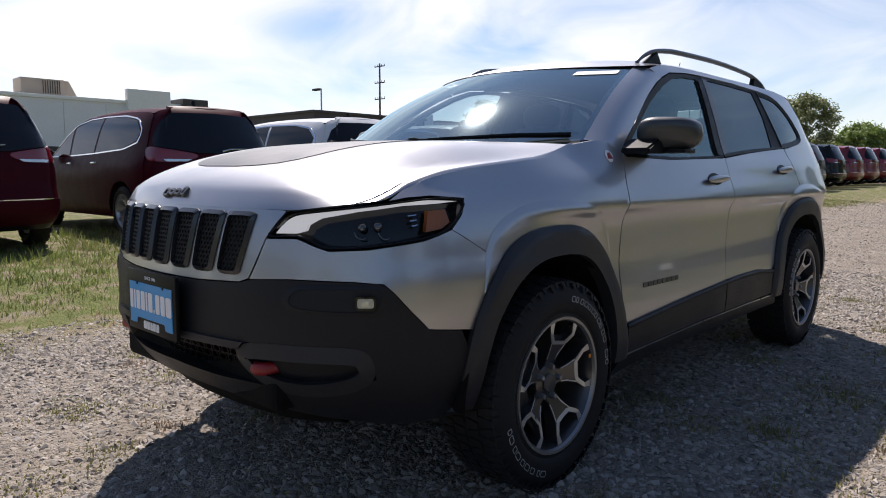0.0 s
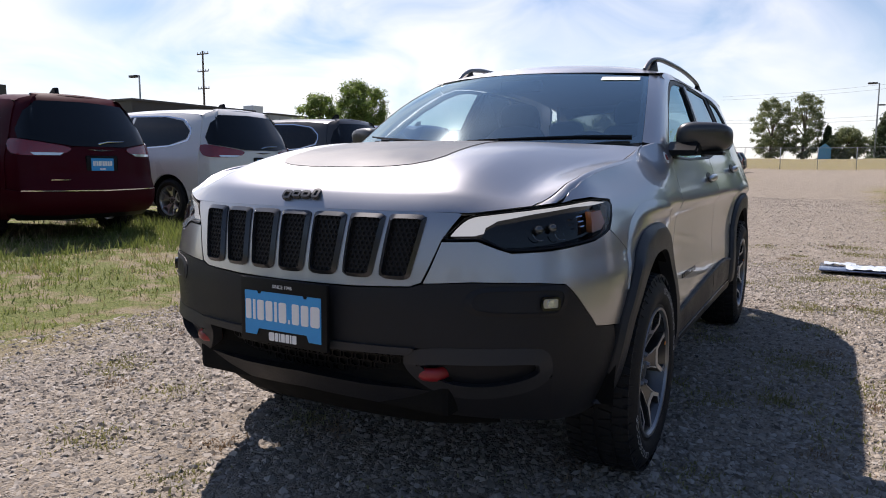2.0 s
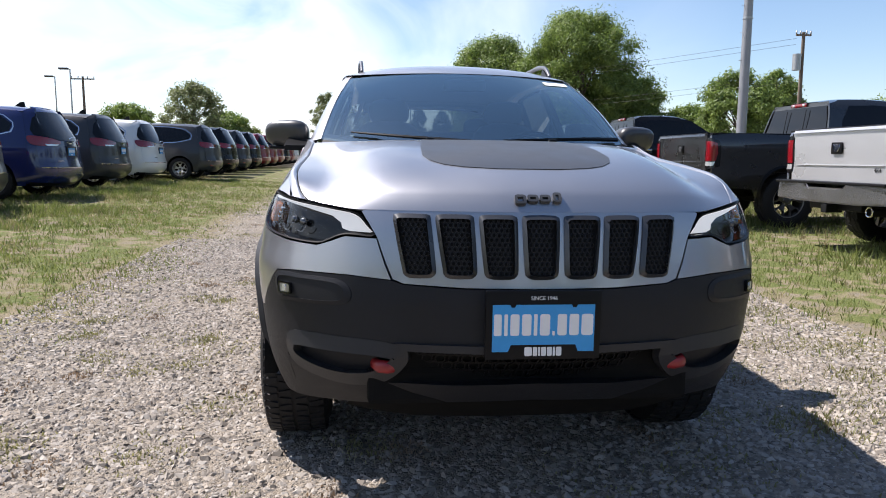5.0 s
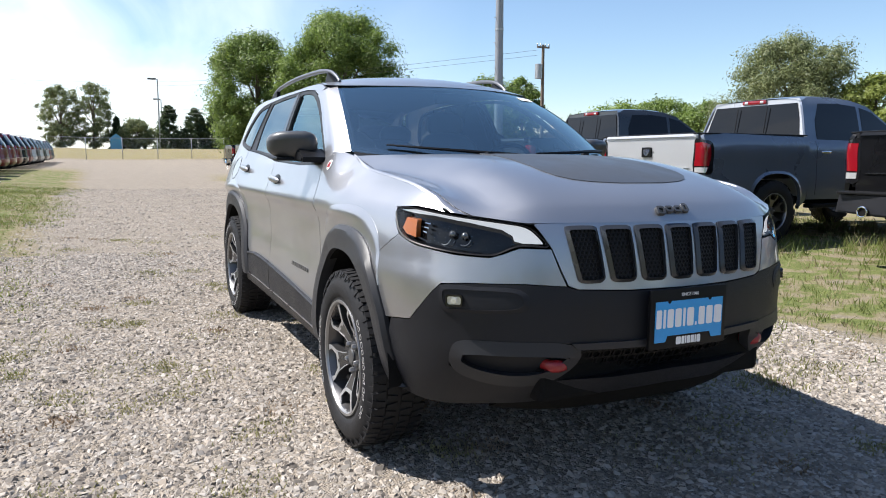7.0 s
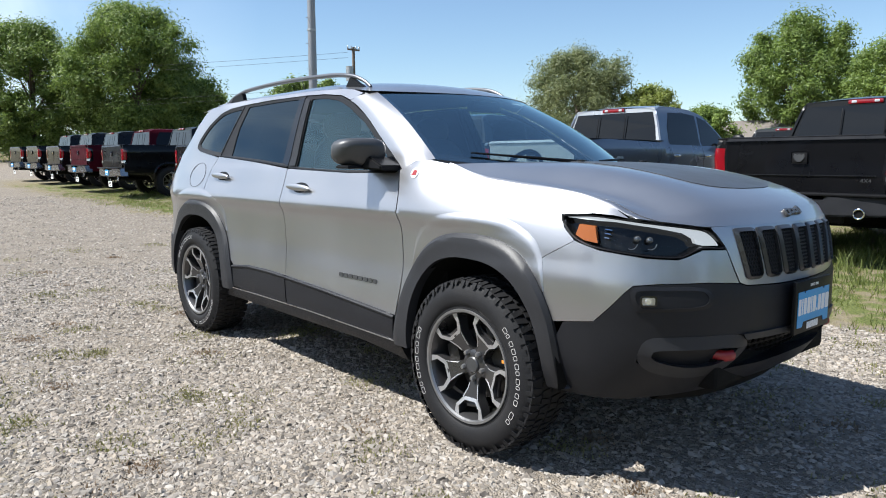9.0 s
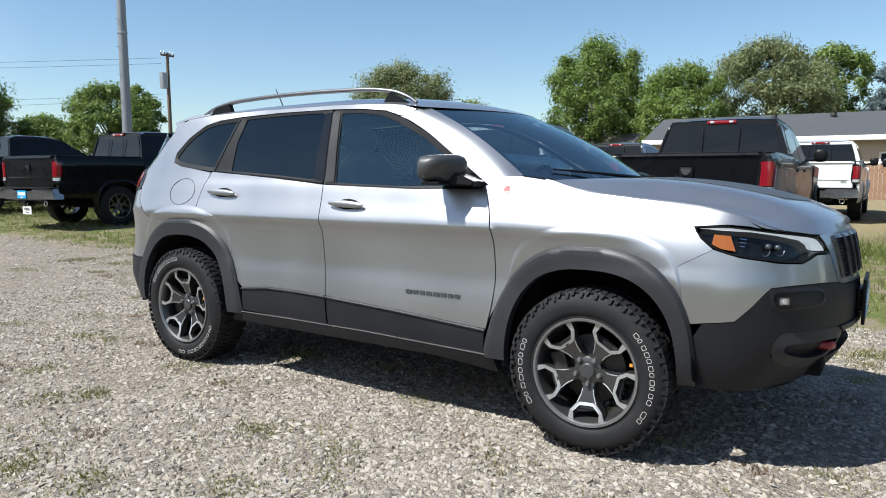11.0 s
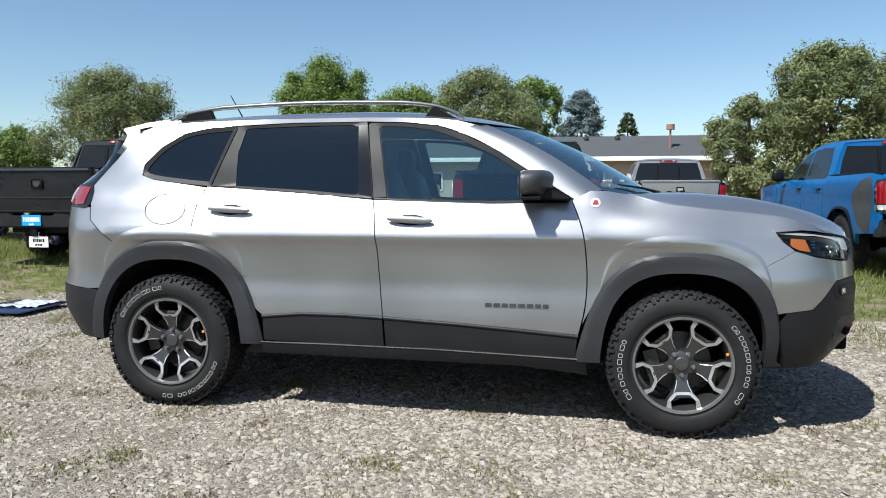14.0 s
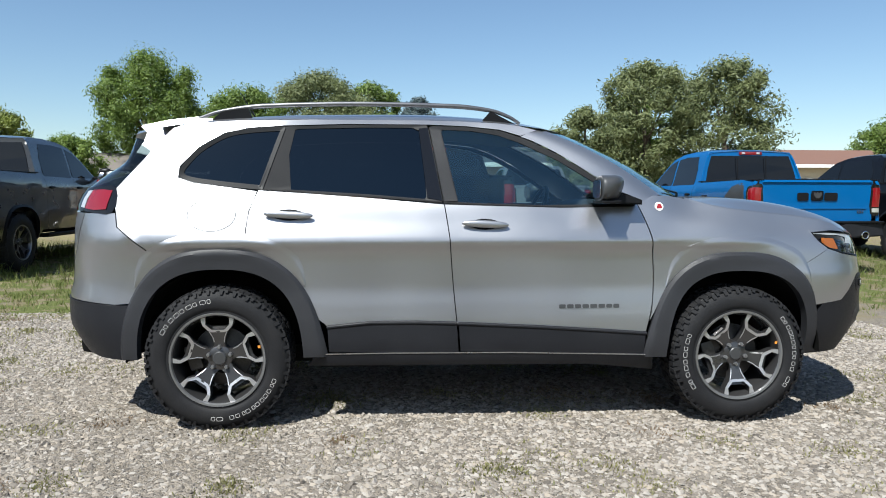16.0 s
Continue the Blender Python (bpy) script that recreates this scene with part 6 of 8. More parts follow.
        for x in (0.03, -0.95):
            part("door_gap", flipy(sheet([(x - 0.004, 0.62), (x + 0.004, 0.62), (x + 0.004, 1.32), (x - 0.004, 1.32)], on_cab(0.001), 0.2, 0.002, 0, 0.08), do), BLACK, shell)
        for hx in (0.16, -0.78):
            part("door_handle", flipy(solid_ball((hx, wide(hx) - 0.01, 1.18), (0.10, 0.02, 0.02), 6, 3), do), CHROME if chrome else BLACK, shell)
        part("running_board", flipy(box((2.3, 0.16, 0.06), (0.15, 0.93, 0.47), 0.02), do), BLACK, truck)
        part("front_fender", flipy(sheet([(1.43, 0.60), (1.45, 0.62)] + fa + [(2.70, 0.60), (2.88, 0.70), (2.86, 1.10), (2.6, 1.20), (1.43, 1.27)], on_hip(-0.01), 0.12, 0.04, 0, 0.08), do), colour, truck)
        part("fender_flare", flipy(band(fa, [(1.95 + (x - 1.95) * 0.92, 0.44 + (z - 0.44) * 0.92) for x, z in fa], on_hip(), lambda f: 0.004 + 0.02 * f, 30, 3, 0.05), do), colour if chrome else BLACK, truck)
        part("door_mirror", flipy(join(solid_ball((0.86, 1.13, 1.42), (0.055, 0.10, 0.105), 8, 3.4), box((0.05, 0.22, 0.05), (0.90, 0.99, 1.35), 0.02)), do), BLACK, truck, "black door mirror")
        if decal:
            part("bed_decal", flipy(sheet(curve2([(-2.72, 0.66), (-2.74, 1.30), (-2.45, 1.31), (-2.30, 1.22), (-2.12, 1.05), (-2.30, 0.80), (-2.48, 0.66)], 3, True), on_hip(0.003), 0.12, 0.002, 0, 0.08), do), MATTBLACK, side_bed, "dark graphic on the bed side")
    # tail
    gate = part("tailgate", prism(rounded(1.70, 0.60, 0.02), lambda u, v, w: (-2.935 - w + 0.02 * smooth_step(0.1, 0.3, abs(v)) * 0.4, u, 1.09 + v), 0.03, 0.01), back, truck, "tailgate with a centre handle")
    part("gate_cap", box((0.09, 1.70, 0.018), (-2.915, 0, 1.396), 0.007), BLACK, gate)
    handle = part("gate_handle", box((0.016, 0.17, 0.13), (-2.968, 0, 1.17), 0.02), BLACK, gate, "dark recessed tailgate handle")
    part("gate_emblem", prism([(-0.05, 0.045), (-0.062, 0.01), (-0.045, -0.02), (-0.018, -0.045), (0.018, -0.045), (0.045, -0.02), (0.062, 0.01), (0.05, 0.045), (0.02, 0.03), (0.0, 0.045), (-0.02, 0.03)], lambda u, v, w: (-2.976 - w, u, 1.17 + v), 0.008, 0.003), CHROME if chrome else GREYTRIM, handle, "plain shield-shaped emblem")
    part("gate_spoiler", prism([(-0.83, 0), (-0.80, 0.035), (0.80, 0.035), (0.83, 0)], lambda u, v, w: (-2.955 - w * (1 - v * 12), u, 1.355 + v), 0.028, 0.004), back, gate, smooth=False)
    part("small_words", text_mesh("4X4", 0.062, lambda u, v, w: (-2.967 - w, -0.66 - u, 0.93 + v), 0.002), BLACK if chrome else GREYTRIM, gate, "small words 4X4", smooth=False)
    part("gate_crease", box((0.012, 1.5, 0.012), (-2.966, 0, 0.98), 0.004), back, gate)
    bump_mat = BUMPERSTEEL if chrome else PLASTIC
    bmp = part("rear_bumper", prism([(-1.0, -0.10), (-0.96, 0.10), (-0.35, 0.10), (-0.30, 0.05), (0.30, 0.05), (0.35, 0.10), (0.96, 0.10), (1.0, -0.10), (0.5, -0.12), (-0.5, -0.12)], lambda u, v, w: (-2.86 - w * (1 - 0.25 * smooth_step(0.7, 1.0, abs(u))), u, 0.68 + v), 0.24, 0.02), bump_mat, truck, "rear step bumper")
    part("bumper_step", box((0.22, 1.9, 0.03), (-2.99, 0, 0.785), 0.012), BLACK, bmp)
    if plate:
        plate_on(truck, (-3.108, 0, 0.665))
    part("tow_receiver", join(box((0.2, 0.10, 0.10), (-2.98, 0, 0.50), 0.01), box((0.10, 0.9, 0.08), (-2.90, 0, 0.52), 0.01)), BLACK, truck, smooth=False)
    for y in (-0.66, 0.66) if not chrome else (-0.66,):
        ex_z, ex_x = (0.60, -3.105) if not chrome else (0.50, -3.02)
        pipe = part("exhaust_tip", tube([(-2.6, y, ex_z - 0.01), (ex_x + 0.01, y, ex_z)], 0.045, 12), UNDER, truck, "exhaust pipe end with a bright ring")
        part("bright_ring", tube([(ex_x, y + 0.050 * math.cos(k), ex_z + 0.050 * math.sin(k)) for k in (2 * math.pi * i / 20 for i in range(21))], 0.009, 6, False), CHROME, pipe)
    if plate:
        hang_ = part("hanging_card", join(box((0.006, 0.30, 0.15), (-3.05, -0.05, 0.36), 0), tube([(-3.05, -0.05, 0.43), (-3.04, -0.05, 0.5)], 0.006, 5)), PAPER, truck, "white card hanging below the bumper with dark bars", smooth=False)
        for v0, h_, ws in ((0.02, 0.05, (0.03, 0.012, 0.03, 0.03, 0.012, 0.03)), (-0.04, 0.03, (0.03, 0.03, 0.035))):
            blocks(ws, 0.008, h_, lambda u, v, w: (-3.053 - w, -0.05 - u, 0.36 + v0 + v), 0.001, "dark_bar", BLACK, hang_)
    # cab back, roof, bed floor, nose
    part("cab_back", grid_sheet(lambda u, v: Vector((-1.11 + 0.10 * smooth_step(0.45, 1, v), u * (wide(-1.1) - cab(0.6 + 1.30 * v)), 0.6 + 1.30 * v)), 10, 14), back, truck)
    rw = part("rear_window", prism([(-0.80, 1.41), (0.80, 1.41), (0.755, 1.62), (0.685, 1.835), (-0.685, 1.835), (-0.755, 1.62)], lambda u, v, w: (-1.108 + 0.10 * smooth_step(1.18, 1.90, v) - 0.006 - w, u, v), 0.006), GREYGLASS, truck, "dark rear window with sliding centre", smooth=False)
    for u in (-0.25, 0.25):
        part("window_bar", box((0.008, 0.012, 0.38), (-1.090, u, 1.61), 0.002, Matrix.Rotation(radians(8), 4, "Y")), BLACK, rw)
    stop = part("stop_lamp", box((0.03, 0.40, 0.055), (-1.025, 0, 1.880), 0.012), REDLENS, truck, "red high stop lamp")
    for u in (-0.13, 0.13):
        part("cargo_lens", box((0.02, 0.06, 0.036), (-1.034, u, 1.880), 0.008), CLEARLENS, stop)

    def roof_t(u, v):
        x = -1.02 + 1.42 * v
        zc = spline([(-1.02, 1.915), (-0.6, 1.965), (-0.1, 1.965), (0.4, 1.85)])(x)
        ze = spline([(-1.02, 1.86), (-0.85, 1.905), (-0.4, 1.915), (0.0, 1.885), (0.3, 1.80), (0.4, 1.74)])(x)
        return Vector((x, u * (wide(x) - cab(ze)), zc + (ze - zc) * (0.4 * u * u + 0.6 * abs(u) ** 6)))

    part("roof", grid_sheet(roof_t, 14, 10), colour, truck)
    part("windscreen", grid_sheet(lambda u, v: Vector((1.32 - 0.12 * u * u, 0.86 * u, 1.30)).lerp(roof_t(u * 0.99, 1), v), 10, 6), GREYGLASS, truck, "dark windscreen")
    part("hood", grid_sheet(lambda u, v: Vector((1.32 - 0.05 * u * u + 1.56 * v, u * (0.94 - 0.06 * v), 1.30 - 0.10 * v * v - 0.05 * abs(u) ** 3 + 0.02 * math.exp(-(u * 4) ** 2))), 12, 8), colour, truck)
    part("nose", box((0.12, 1.80, 0.62), (2.86, 0, 0.92), 0.05), BLACK, truck)
    part("bed_floor", box((1.80, 1.7, 0.05), (-2.03, 0, 0.86)), BLACK, truck, smooth=False)
    part("chassis", join(box((5.4, 0.9, 0.16), (0, 0, 0.54), 0.02), box((2.4, 1.7, 0.10), (0.15, 0, 0.55), 0.02), tube([(-1.72, -0.85, 0.42), (-1.72, 0.85, 0.42)], 0.07, 8), tube([(1.95, -0.85, 0.42), (1.95, 0.85, 0.42)], 0.05, 8)), UNDER, truck, smooth=False)
    for x in (-1.72, 1.95):
        for y in (-0.86, 0.86):
            wheel(truck, (x, y, 0.41), 1 if y > 0 else -1, random.uniform(0, 70), 0.41, 0.235, 0.27, False, False, None)
    truck.matrix_world = m
    return truck


def stand(x, y, turn):
    """A pose on the ground, the nose turned from +x."""
    return pose(x, y, rise(x, y), 0, 0, turn)


VANS = "minivans parked nose-in along the verge"
minivan(stand(1.30, -8.95, -90), MAROON, "dark red minivan parked on rough grass", VANS)
minivan(stand(-1.62, -8.95, -90), MAROON, "dark red minivan parked on rough grass", VANS)
white_van = minivan(stand(-4.42, -8.95, -90), WHITE, "white minivan with dark rear window on grass", VANS)
grey_van = minivan(stand(-7.35, -8.9, -90), GRANITE, "granite grey minivan parked on grass", VANS)
minivan(stand(-10.5, -8.9, -90), NAVY, "dark blue minivan parked on grass", VANS)
copy_thing(grey_van, stand(-13.5, -8.9, -90))
copy_thing(white_van, stand(-16.6, -8.9, -90))
SUVS = "vehicles in the far end of the row"
far_cars = {c: minivan(stand(x, -7.9, -90), mt, lab, SUVS, False) for c, x, mt, lab in (("dark", -19.6, GRANITE, "dark grey vehicle in a long parked row"), ("black", -22.5, COAL, "black vehicle in a long parked row"), ("red", -31.2, REDPAINT, "red vehicle in a long parked row"), ("pale", -45.7, WHITE, "white vehicle in a long parked row"))}
for i, c in enumerate(("dark", "black", "red", "red", "black", "red", "dark", "pale", "black", "pale", "red", "dark")):
    x = (-25.4, -28.3, -34.1, -37.0, -39.9, -42.8, -48.6, -51.5, -54.4, -57.3, -60.2, -63.1)[i]
    copy_thing(far_cars[c], stand(x, -7.9, -90))

black_truck = pickup(stand(0.25, 8.15, 90), COAL, "black crew-cab pickup with chrome bumper on grass", chrome=False)
# sides and back share one paint; the sun on the back is in the colour
pickup(stand(-3.18, 7.70, 90), PICKSHADED, "silver blue pickup with its back painted lighter as sunlit", chrome=True, back=PICKSUNLIT, plate=False)
coal_truck = pickup(stand(-6.53, 7.4, 90), mat("dark grey metallic paint", (0.012, 0.012, 0.013), 0.3, metal=0.2, coat=1.0, vary=0.03), "dark grey pickup with black bumper on grass", chrome=False)
row_truck = pickup(stand(-11.7, 6.35, 91), COAL, "black pickup with chrome bumper on grass", chrome=True)
for x, y in ((-16.9, 6.3), (-23.7, 6.45), (-27.0, 6.5), (-30.5, 6.6)):
    copy_thing(row_truck, stand(x, y, 90 + random.uniform(-1.5, 1.5)))
pickup(stand(-20.5, 6.4, 90), MAROON, "dark red pickup with chrome bumper on grass", chrome=True)
blue_truck = pickup(stand(5.68, 8.27, 90), BRIGHTBLUE, "bright blue pickup with dark bumper on grass", chrome=False, plate=False, decal=True)
copy_thing(black_truck, stand(9.3, 8.9, 91))
silver_truck = pickup(stand(3.32, 14.95, 90), mat("silver grey paint", (0.27, 0.27, 0.28), 0.32, metal=0.5, coat=0.6, vary=0.03), "silver pickup with chrome bumper behind the front row", chrome=True)
pickup(stand(0.73, 17.5, 90), WHITE, "white pickup behind the front row", chrome=True)
copy_thing(coal_truck, stand(-4.4, 17.0, 90))
gate_ = [c for c in blue_truck.children if c.name.startswith("tailgate")][0]
blocks([0.17, 0.17, 0.20], 0.035, 0.115, lambda u, v, w: (-2.967 - w, -u, 1.15 + v), 0.006, "dark_bar", BLACK, gate_)


# ---- trees, houses, fences and poles ----
BARK = mat("grey brown bark", (0.11, 0.085, 0.065), 0.9, vary=0.3, scale=8, fine=40, bump=0.6)
WOOD = mat("weathered pole wood", (0.13, 0.10, 0.075), 0.85, vary=0.25, scale=4, fine=60, bump=0.4)
FENCEWOOD = mat("reddish fence boards", (0.26, 0.145, 0.085), 0.85, vary=0.3, scale=3, fine=60, bump=0.3)
DARKWOOD = mat("grey dark fence boards", (0.085, 0.08, 0.07), 0.9, vary=0.3, scale=3, fine=60, bump=0.3)
GALV = mat("galvanised steel", (0.36, 0.37, 0.38), 0.45, metal=0.7, vary=0.15)
POLEGREY = mat("grey steel pole", (0.24, 0.25, 0.27), 0.5, metal=0.5, vary=0.12, scale=2)
SHINGLE = mat("dark roof shingles", (0.058, 0.060, 0.066), 0.9, vary=0.2, scale=3, fine=30, bump=0.5)
STUCCO = mat("tan house wall", (0.42, 0.35, 0.28), 0.9, vary=0.08, scale=2, fine=60, bump=0.2)
WHITEWALL = mat("white metal wall", (0.66, 0.67, 0.68), 0.6, vary=0.06, scale=0.6, fine=8)
DARKWALL = mat("dark brown wall", (0.05, 0.045, 0.042), 0.7, vary=0.12, scale=0.8)
WHITETRIM = mat("white painted trim", (0.72, 0.72, 0.70), 0.6, vary=0.06)
BLUETIN = mat("blue painted sheet", (0.10, 0.33, 0.52), 0.6, vary=0.1)


def leaf_material(name, dark, light):
    m = bpy.data.materials.new(name)
    m.use_nodes = True
    n, l = m.node_tree.nodes, m.node_tree.links
    b = n["Principled BSDF"]
    geo, co = n.new("ShaderNodeNewGeometry"), n.new("ShaderNodeTexNoise")
    co.inputs["Scale"].default_value = 0.8
    l.new(geo.outputs["Position"], co.inputs["Vector"])
    add = n.new("ShaderNodeMath")
    add.operation = "MULTIPLY_ADD"
    add.inputs[1].default_value = 0.6
    l.new(geo.outputs["Random Per Island"], add.inputs[0])
    l.new(co.outputs["Fac"], add.inputs[2])
    r = n.new("ShaderNodeMapRange")
    r.inputs["From Min"].default_value, r.inputs["From Max"].default_value = 0.35, 1.15
    l.new(add.outputs["Value"], r.inputs["Value"])
    x = n.new("ShaderNodeMix")
    x.data_type = "RGBA"
    x.inputs["A"].default_value, x.inputs["B"].default_value = (*dark, 1), (*light, 1)
    l.new(r.outputs["Result"], x.inputs["Factor"])
    l.new(x.outputs["Result"], b.inputs["Base Color"])
    b.inputs["Roughness"].default_value = 0.55
    tr, mx, out = n.new("ShaderNodeBsdfTranslucent"), n.new("ShaderNodeMixShader"), n["Material Output"]
    l.new(x.outputs["Result"], tr.inputs["Color"])
    mx.inputs["Fac"].default_value = 0.42
    l.new(b.outputs["BSDF"], mx.inputs[1])
    l.new(tr.outputs["BSDF"], mx.inputs[2])
    l.new(mx.outputs["Shader"], out.inputs["Surface"])
    return m


GREEN = leaf_material("broad leaves", (0.055, 0.10, 0.018), (0.22, 0.30, 0.065))
OLIVE = leaf_material("olive leaves", (0.085, 0.11, 0.042), (0.25, 0.28, 0.125))
BRIGHT = leaf_material("yellow green leaves", (0.11, 0.15, 0.025), (0.30, 0.34, 0.08))
BLUEFIR = leaf_material("blue spruce needles", (0.065, 0.10, 0.10), (0.17, 0.22, 0.23))
DARKFIR = leaf_material("dark needles", (0.025, 0.045, 0.016), (0.075, 0.11, 0.04))


def leaves(rng, centres, spreads, count, size, flat=0.8):
    """Leaves scattered in clumps, turned mostly outwards, as arrays of vertices and faces."""
    which = rng.integers(0, len(centres), count)
    d = rng.normal(size=(count, 3))
    d /= np.linalg.norm(d, axis=1)[:, None]
    rad = rng.random(count) ** 0.42 * np.where(rng.random(count) < 0.4, 1.75, 1.0)
    p = centres[which] + d * (rad * spreads[which])[:, None] * np.array([1, 1, flat])
    n = d + rng.normal(size=(count, 3)) * 0.55 + np.array([0, 0, 0.35])
    n /= np.linalg.norm(n, axis=1)[:, None]
    a = np.cross(n, rng.normal(size=(count, 3)))
    a /= np.linalg.norm(a, axis=1)[:, None]
    b = np.cross(n, a)
    s = size * (0.6 + 0.8 * rng.random(count))[:, None]
    v = np.stack([p - a * s, p + b * s * 0.62, p + a * s], 1).reshape(-1, 3)
    return v, np.arange(count * 3).reshape(-1, 3)


def mesh_of(name, v, f, material, parent):
    me = bpy.data.meshes.new(name)
    me.from_pydata(v.tolist() if hasattr(v, "tolist") else v, [], f.tolist() if hasattr(f, "tolist") else f)
    me.materials.append(material)
    ob = new(name, me)
    ob.parent = parent
    return ob


def tree(x, y, top, radius, leaf, label, seed, count=5200, size=0.20, bare=0.22, base=None):
    rng = np.random.default_rng(seed)
    z0 = rise(x, y) if base is None else base
    t = thing("tree", label, "tree", "trees round the lot")
    h = top - z0
    limbs = [tube([(0, 0, -0.2), (0.02 * h, 0, h * 0.25), (0.0, 0.02 * h, h * 0.6), (0, 0, h * 0.85)], [0.025 * h, 0.02 * h, 0.012 * h, 0.01], 8)]
    mid_z, half_z = h * (1 + bare) / 2, h * (1 - bare) / 2
    n = 90 + int(radius * 22)
    centres, spreads = [], []
    for i in range(n):
        a, q = rng.uniform(0, 6.283), rng.uniform(-1, 1)
        rho = (1 - abs(q) ** 2.6) ** 0.5
        d = np.array([rho * math.cos(a), rho * math.sin(a), q])
        lump = 0.98 + 0.34 * noise.noise(Vector(d * 2.1 + seed * 3.7))
        reach = lump * (rng.uniform(0.70, 0.95) if i % 4 else rng.uniform(0.2, 0.65))
        c = np.array([d[0] * radius * reach, d[1] * radius * reach, mid_z + q * half_z * 0.93 * (0.9 + 0.1 * lump)])
        centres.append(c)
        spreads.append(radius * rng.uniform(0.11, 0.22))
        if i % 4 == 1 and i < 60:
            limbs.append(tube([(0, 0, c[2] * 0.6), (c[0] * 0.5, c[1] * 0.5, c[2] * 0.84), tuple(c)], [0.010 * h, 0.006 * h, 0.002 * h], 5))
    part("trunk", join(*limbs), BARK, t)
    v, f = leaves(rng, np.array(centres), np.array(spreads), int(count * 4.2), size * 0.78, 0.85)
    mesh_of("crown", v, f, leaf, t)
    t.location = (x, y, z0)
    return t


def conifer(x, y, top, radius, leaf, label, seed, count=4200, size=0.16, base=None, column=False):
    rng = np.random.default_rng(seed)
    z0 = rise(x, y) if base is None else base
    h = top - z0
    t = thing("conifer_tree", label, "tree", "trees round the lot")
    part("trunk", tube([(0, 0, -0.2), (0, 0, h * 0.5), (0, 0, h * 0.95)], [0.018 * h, 0.012 * h, 0.004 * h], 8), BARK, t)
    centres, spreads = [], []
    for i in range(190):
        f = rng.random() ** 1.35
        r = radius * ((1 - f) ** 0.55 if not column else math.sin(math.pi * (0.15 + 0.8 * f)) ** 0.6)
        a = rng.uniform(0, 6.283)
        k = rng.uniform(0.45, 0.98) * (0.85 + 0.3 * noise.noise(Vector((math.cos(a) * 1.5, math.sin(a) * 1.5, f * 6 + seed))))
        centres.append((r * k * math.cos(a), r * k * math.sin(a), h * (0.06 + 0.91 * f) - 0.12 * r * k))
        spreads.append(max(0.10 * radius, r * 0.2))
    centres.append((0, 0, h * 0.97))
    spreads.append(0.06 * radius)
    v, f = leaves(rng, np.array(centres), np.array(spreads), int(count * 3.0), size * 0.9, 0.6)
    mesh_of("crown", v, f, leaf, t)
    t.location = (x, y, z0)


BIG = "large leafy cottonwood behind the fence"
tree(-70.1, 12.8, 13.4, 5.0, GREEN, BIG, 1, 26000, 0.19, 0.02)
tree(-63.0, 19.7, 14.8, 5.7, GREEN, BIG, 2, 36000, 0.19, 0.03)
tree(-66.0, 25.8, 9.3, 3.6, GREEN, "dark green tree beside the cottonwoods", 3, 7000, 0.24, 0.1)
tree(-33.7, 45.7, 10.2, 4.5, OLIVE, "loose olive green tree behind the trucks", 4, 17000, 0.15, 0.05)
tree(-28.7, 48.4, 7.0, 3.0, BRIGHT, "pale green rounded tree", 5, 5200, 0.2, 0.2)
tree(-22.7, 46.4, 5.0, 2.4, GREEN, "small green tree by a roof", 6, 4000, 0.18, 0.15)
tree(-35.1, 30.0, 4.7, 3.2, GREEN, "low green tree beyond the trucks", 7, 5200, 0.18, 0.1)
tree(-20.5, 57.5, 12.9, 4.7, GREEN, "tall green tree behind the house", 8, 17000, 0.19, 0.08)
tree(-10.4, 46.5, 8.6, 3.2, GREEN, "green tree behind the house", 9, 9000, 0.16, 0.12)
tree(-5.3, 50.4, 10.1, 4.0, OLIVE, "broad yellowing tree behind the house", 10, 15000, 0.16, 0.10)
tree(-1.8, 55.7, 10.3, 2.8, GREEN, "green tree behind the house", 11, 5200, 0.2, 0.12)
conifer(2.1, 53.9, 9.1, 4.0, BLUEFIR, "blue spruce behind the house", 12, 13000, 0.15)
conifer(5.2, 47.7, 6.7, 1.2, DARKFIR, "narrow green conifer behind the roof", 13, 4500, 0.12, None, True)
tree(8.3, 26.7, 5.0, 1.6, OLIVE, "grey green tree by the fence", 14, 5500, 0.12, 0.12)
tree(12.0, 29.3, 7.4, 2.5, OLIVE, "grey green leafy tree by the fence", 15, 8000, 0.14, 0.1)
tree(16.4, 30.1, 7.8, 2.7, OLIVE, "grey green leafy tree by the fence", 16, 8000, 0.14, 0.1)
tree(13.7, 33.3, 8.0, 1.9, GREEN, "green tree among grey green ones", 17, 4200, 0.15, 0.1)
tree(27.4, 32.0, 5.2, 1.6, GREEN, "green tree beside a gabled house", 18, 3600, 0.14, 0.1)
tree(-69.2, -51.2, 11.7, 3.6, GREEN, "green tree behind the minivans", 19, 6000, 0.24, 0.1)
tree(-62.0, -51.8, 9.5, 3.0, GREEN, "green tree behind the minivans", 20, 5000, 0.24, 0.1)
tree(-74.6, -54.2, 7.9, 3.2, BRIGHT, "pale green bush behind the minivans", 21, 4500, 0.24, 0.05)
tree(-55.4, 35.3, 8.9, 2.2, GREEN, "green tree beside a wooden pole", 22, 4500, 0.2, 0.12)
tree(-48.4, 27.9, 7.8, 2.9, GREEN, "green tree beside a steel pole", 23, 5500, 0.2, 0.12)
for i, (dx, r_) in enumerate(((0, 3.2), (5, 3.6), (10, 3.0))):
    tree(-58 + dx, 50 + i, 6.6 + 0.7 * (i % 2), r_, GREEN, "low green trees on the skyline", 24 + i, 4200, 0.22, 0.08)
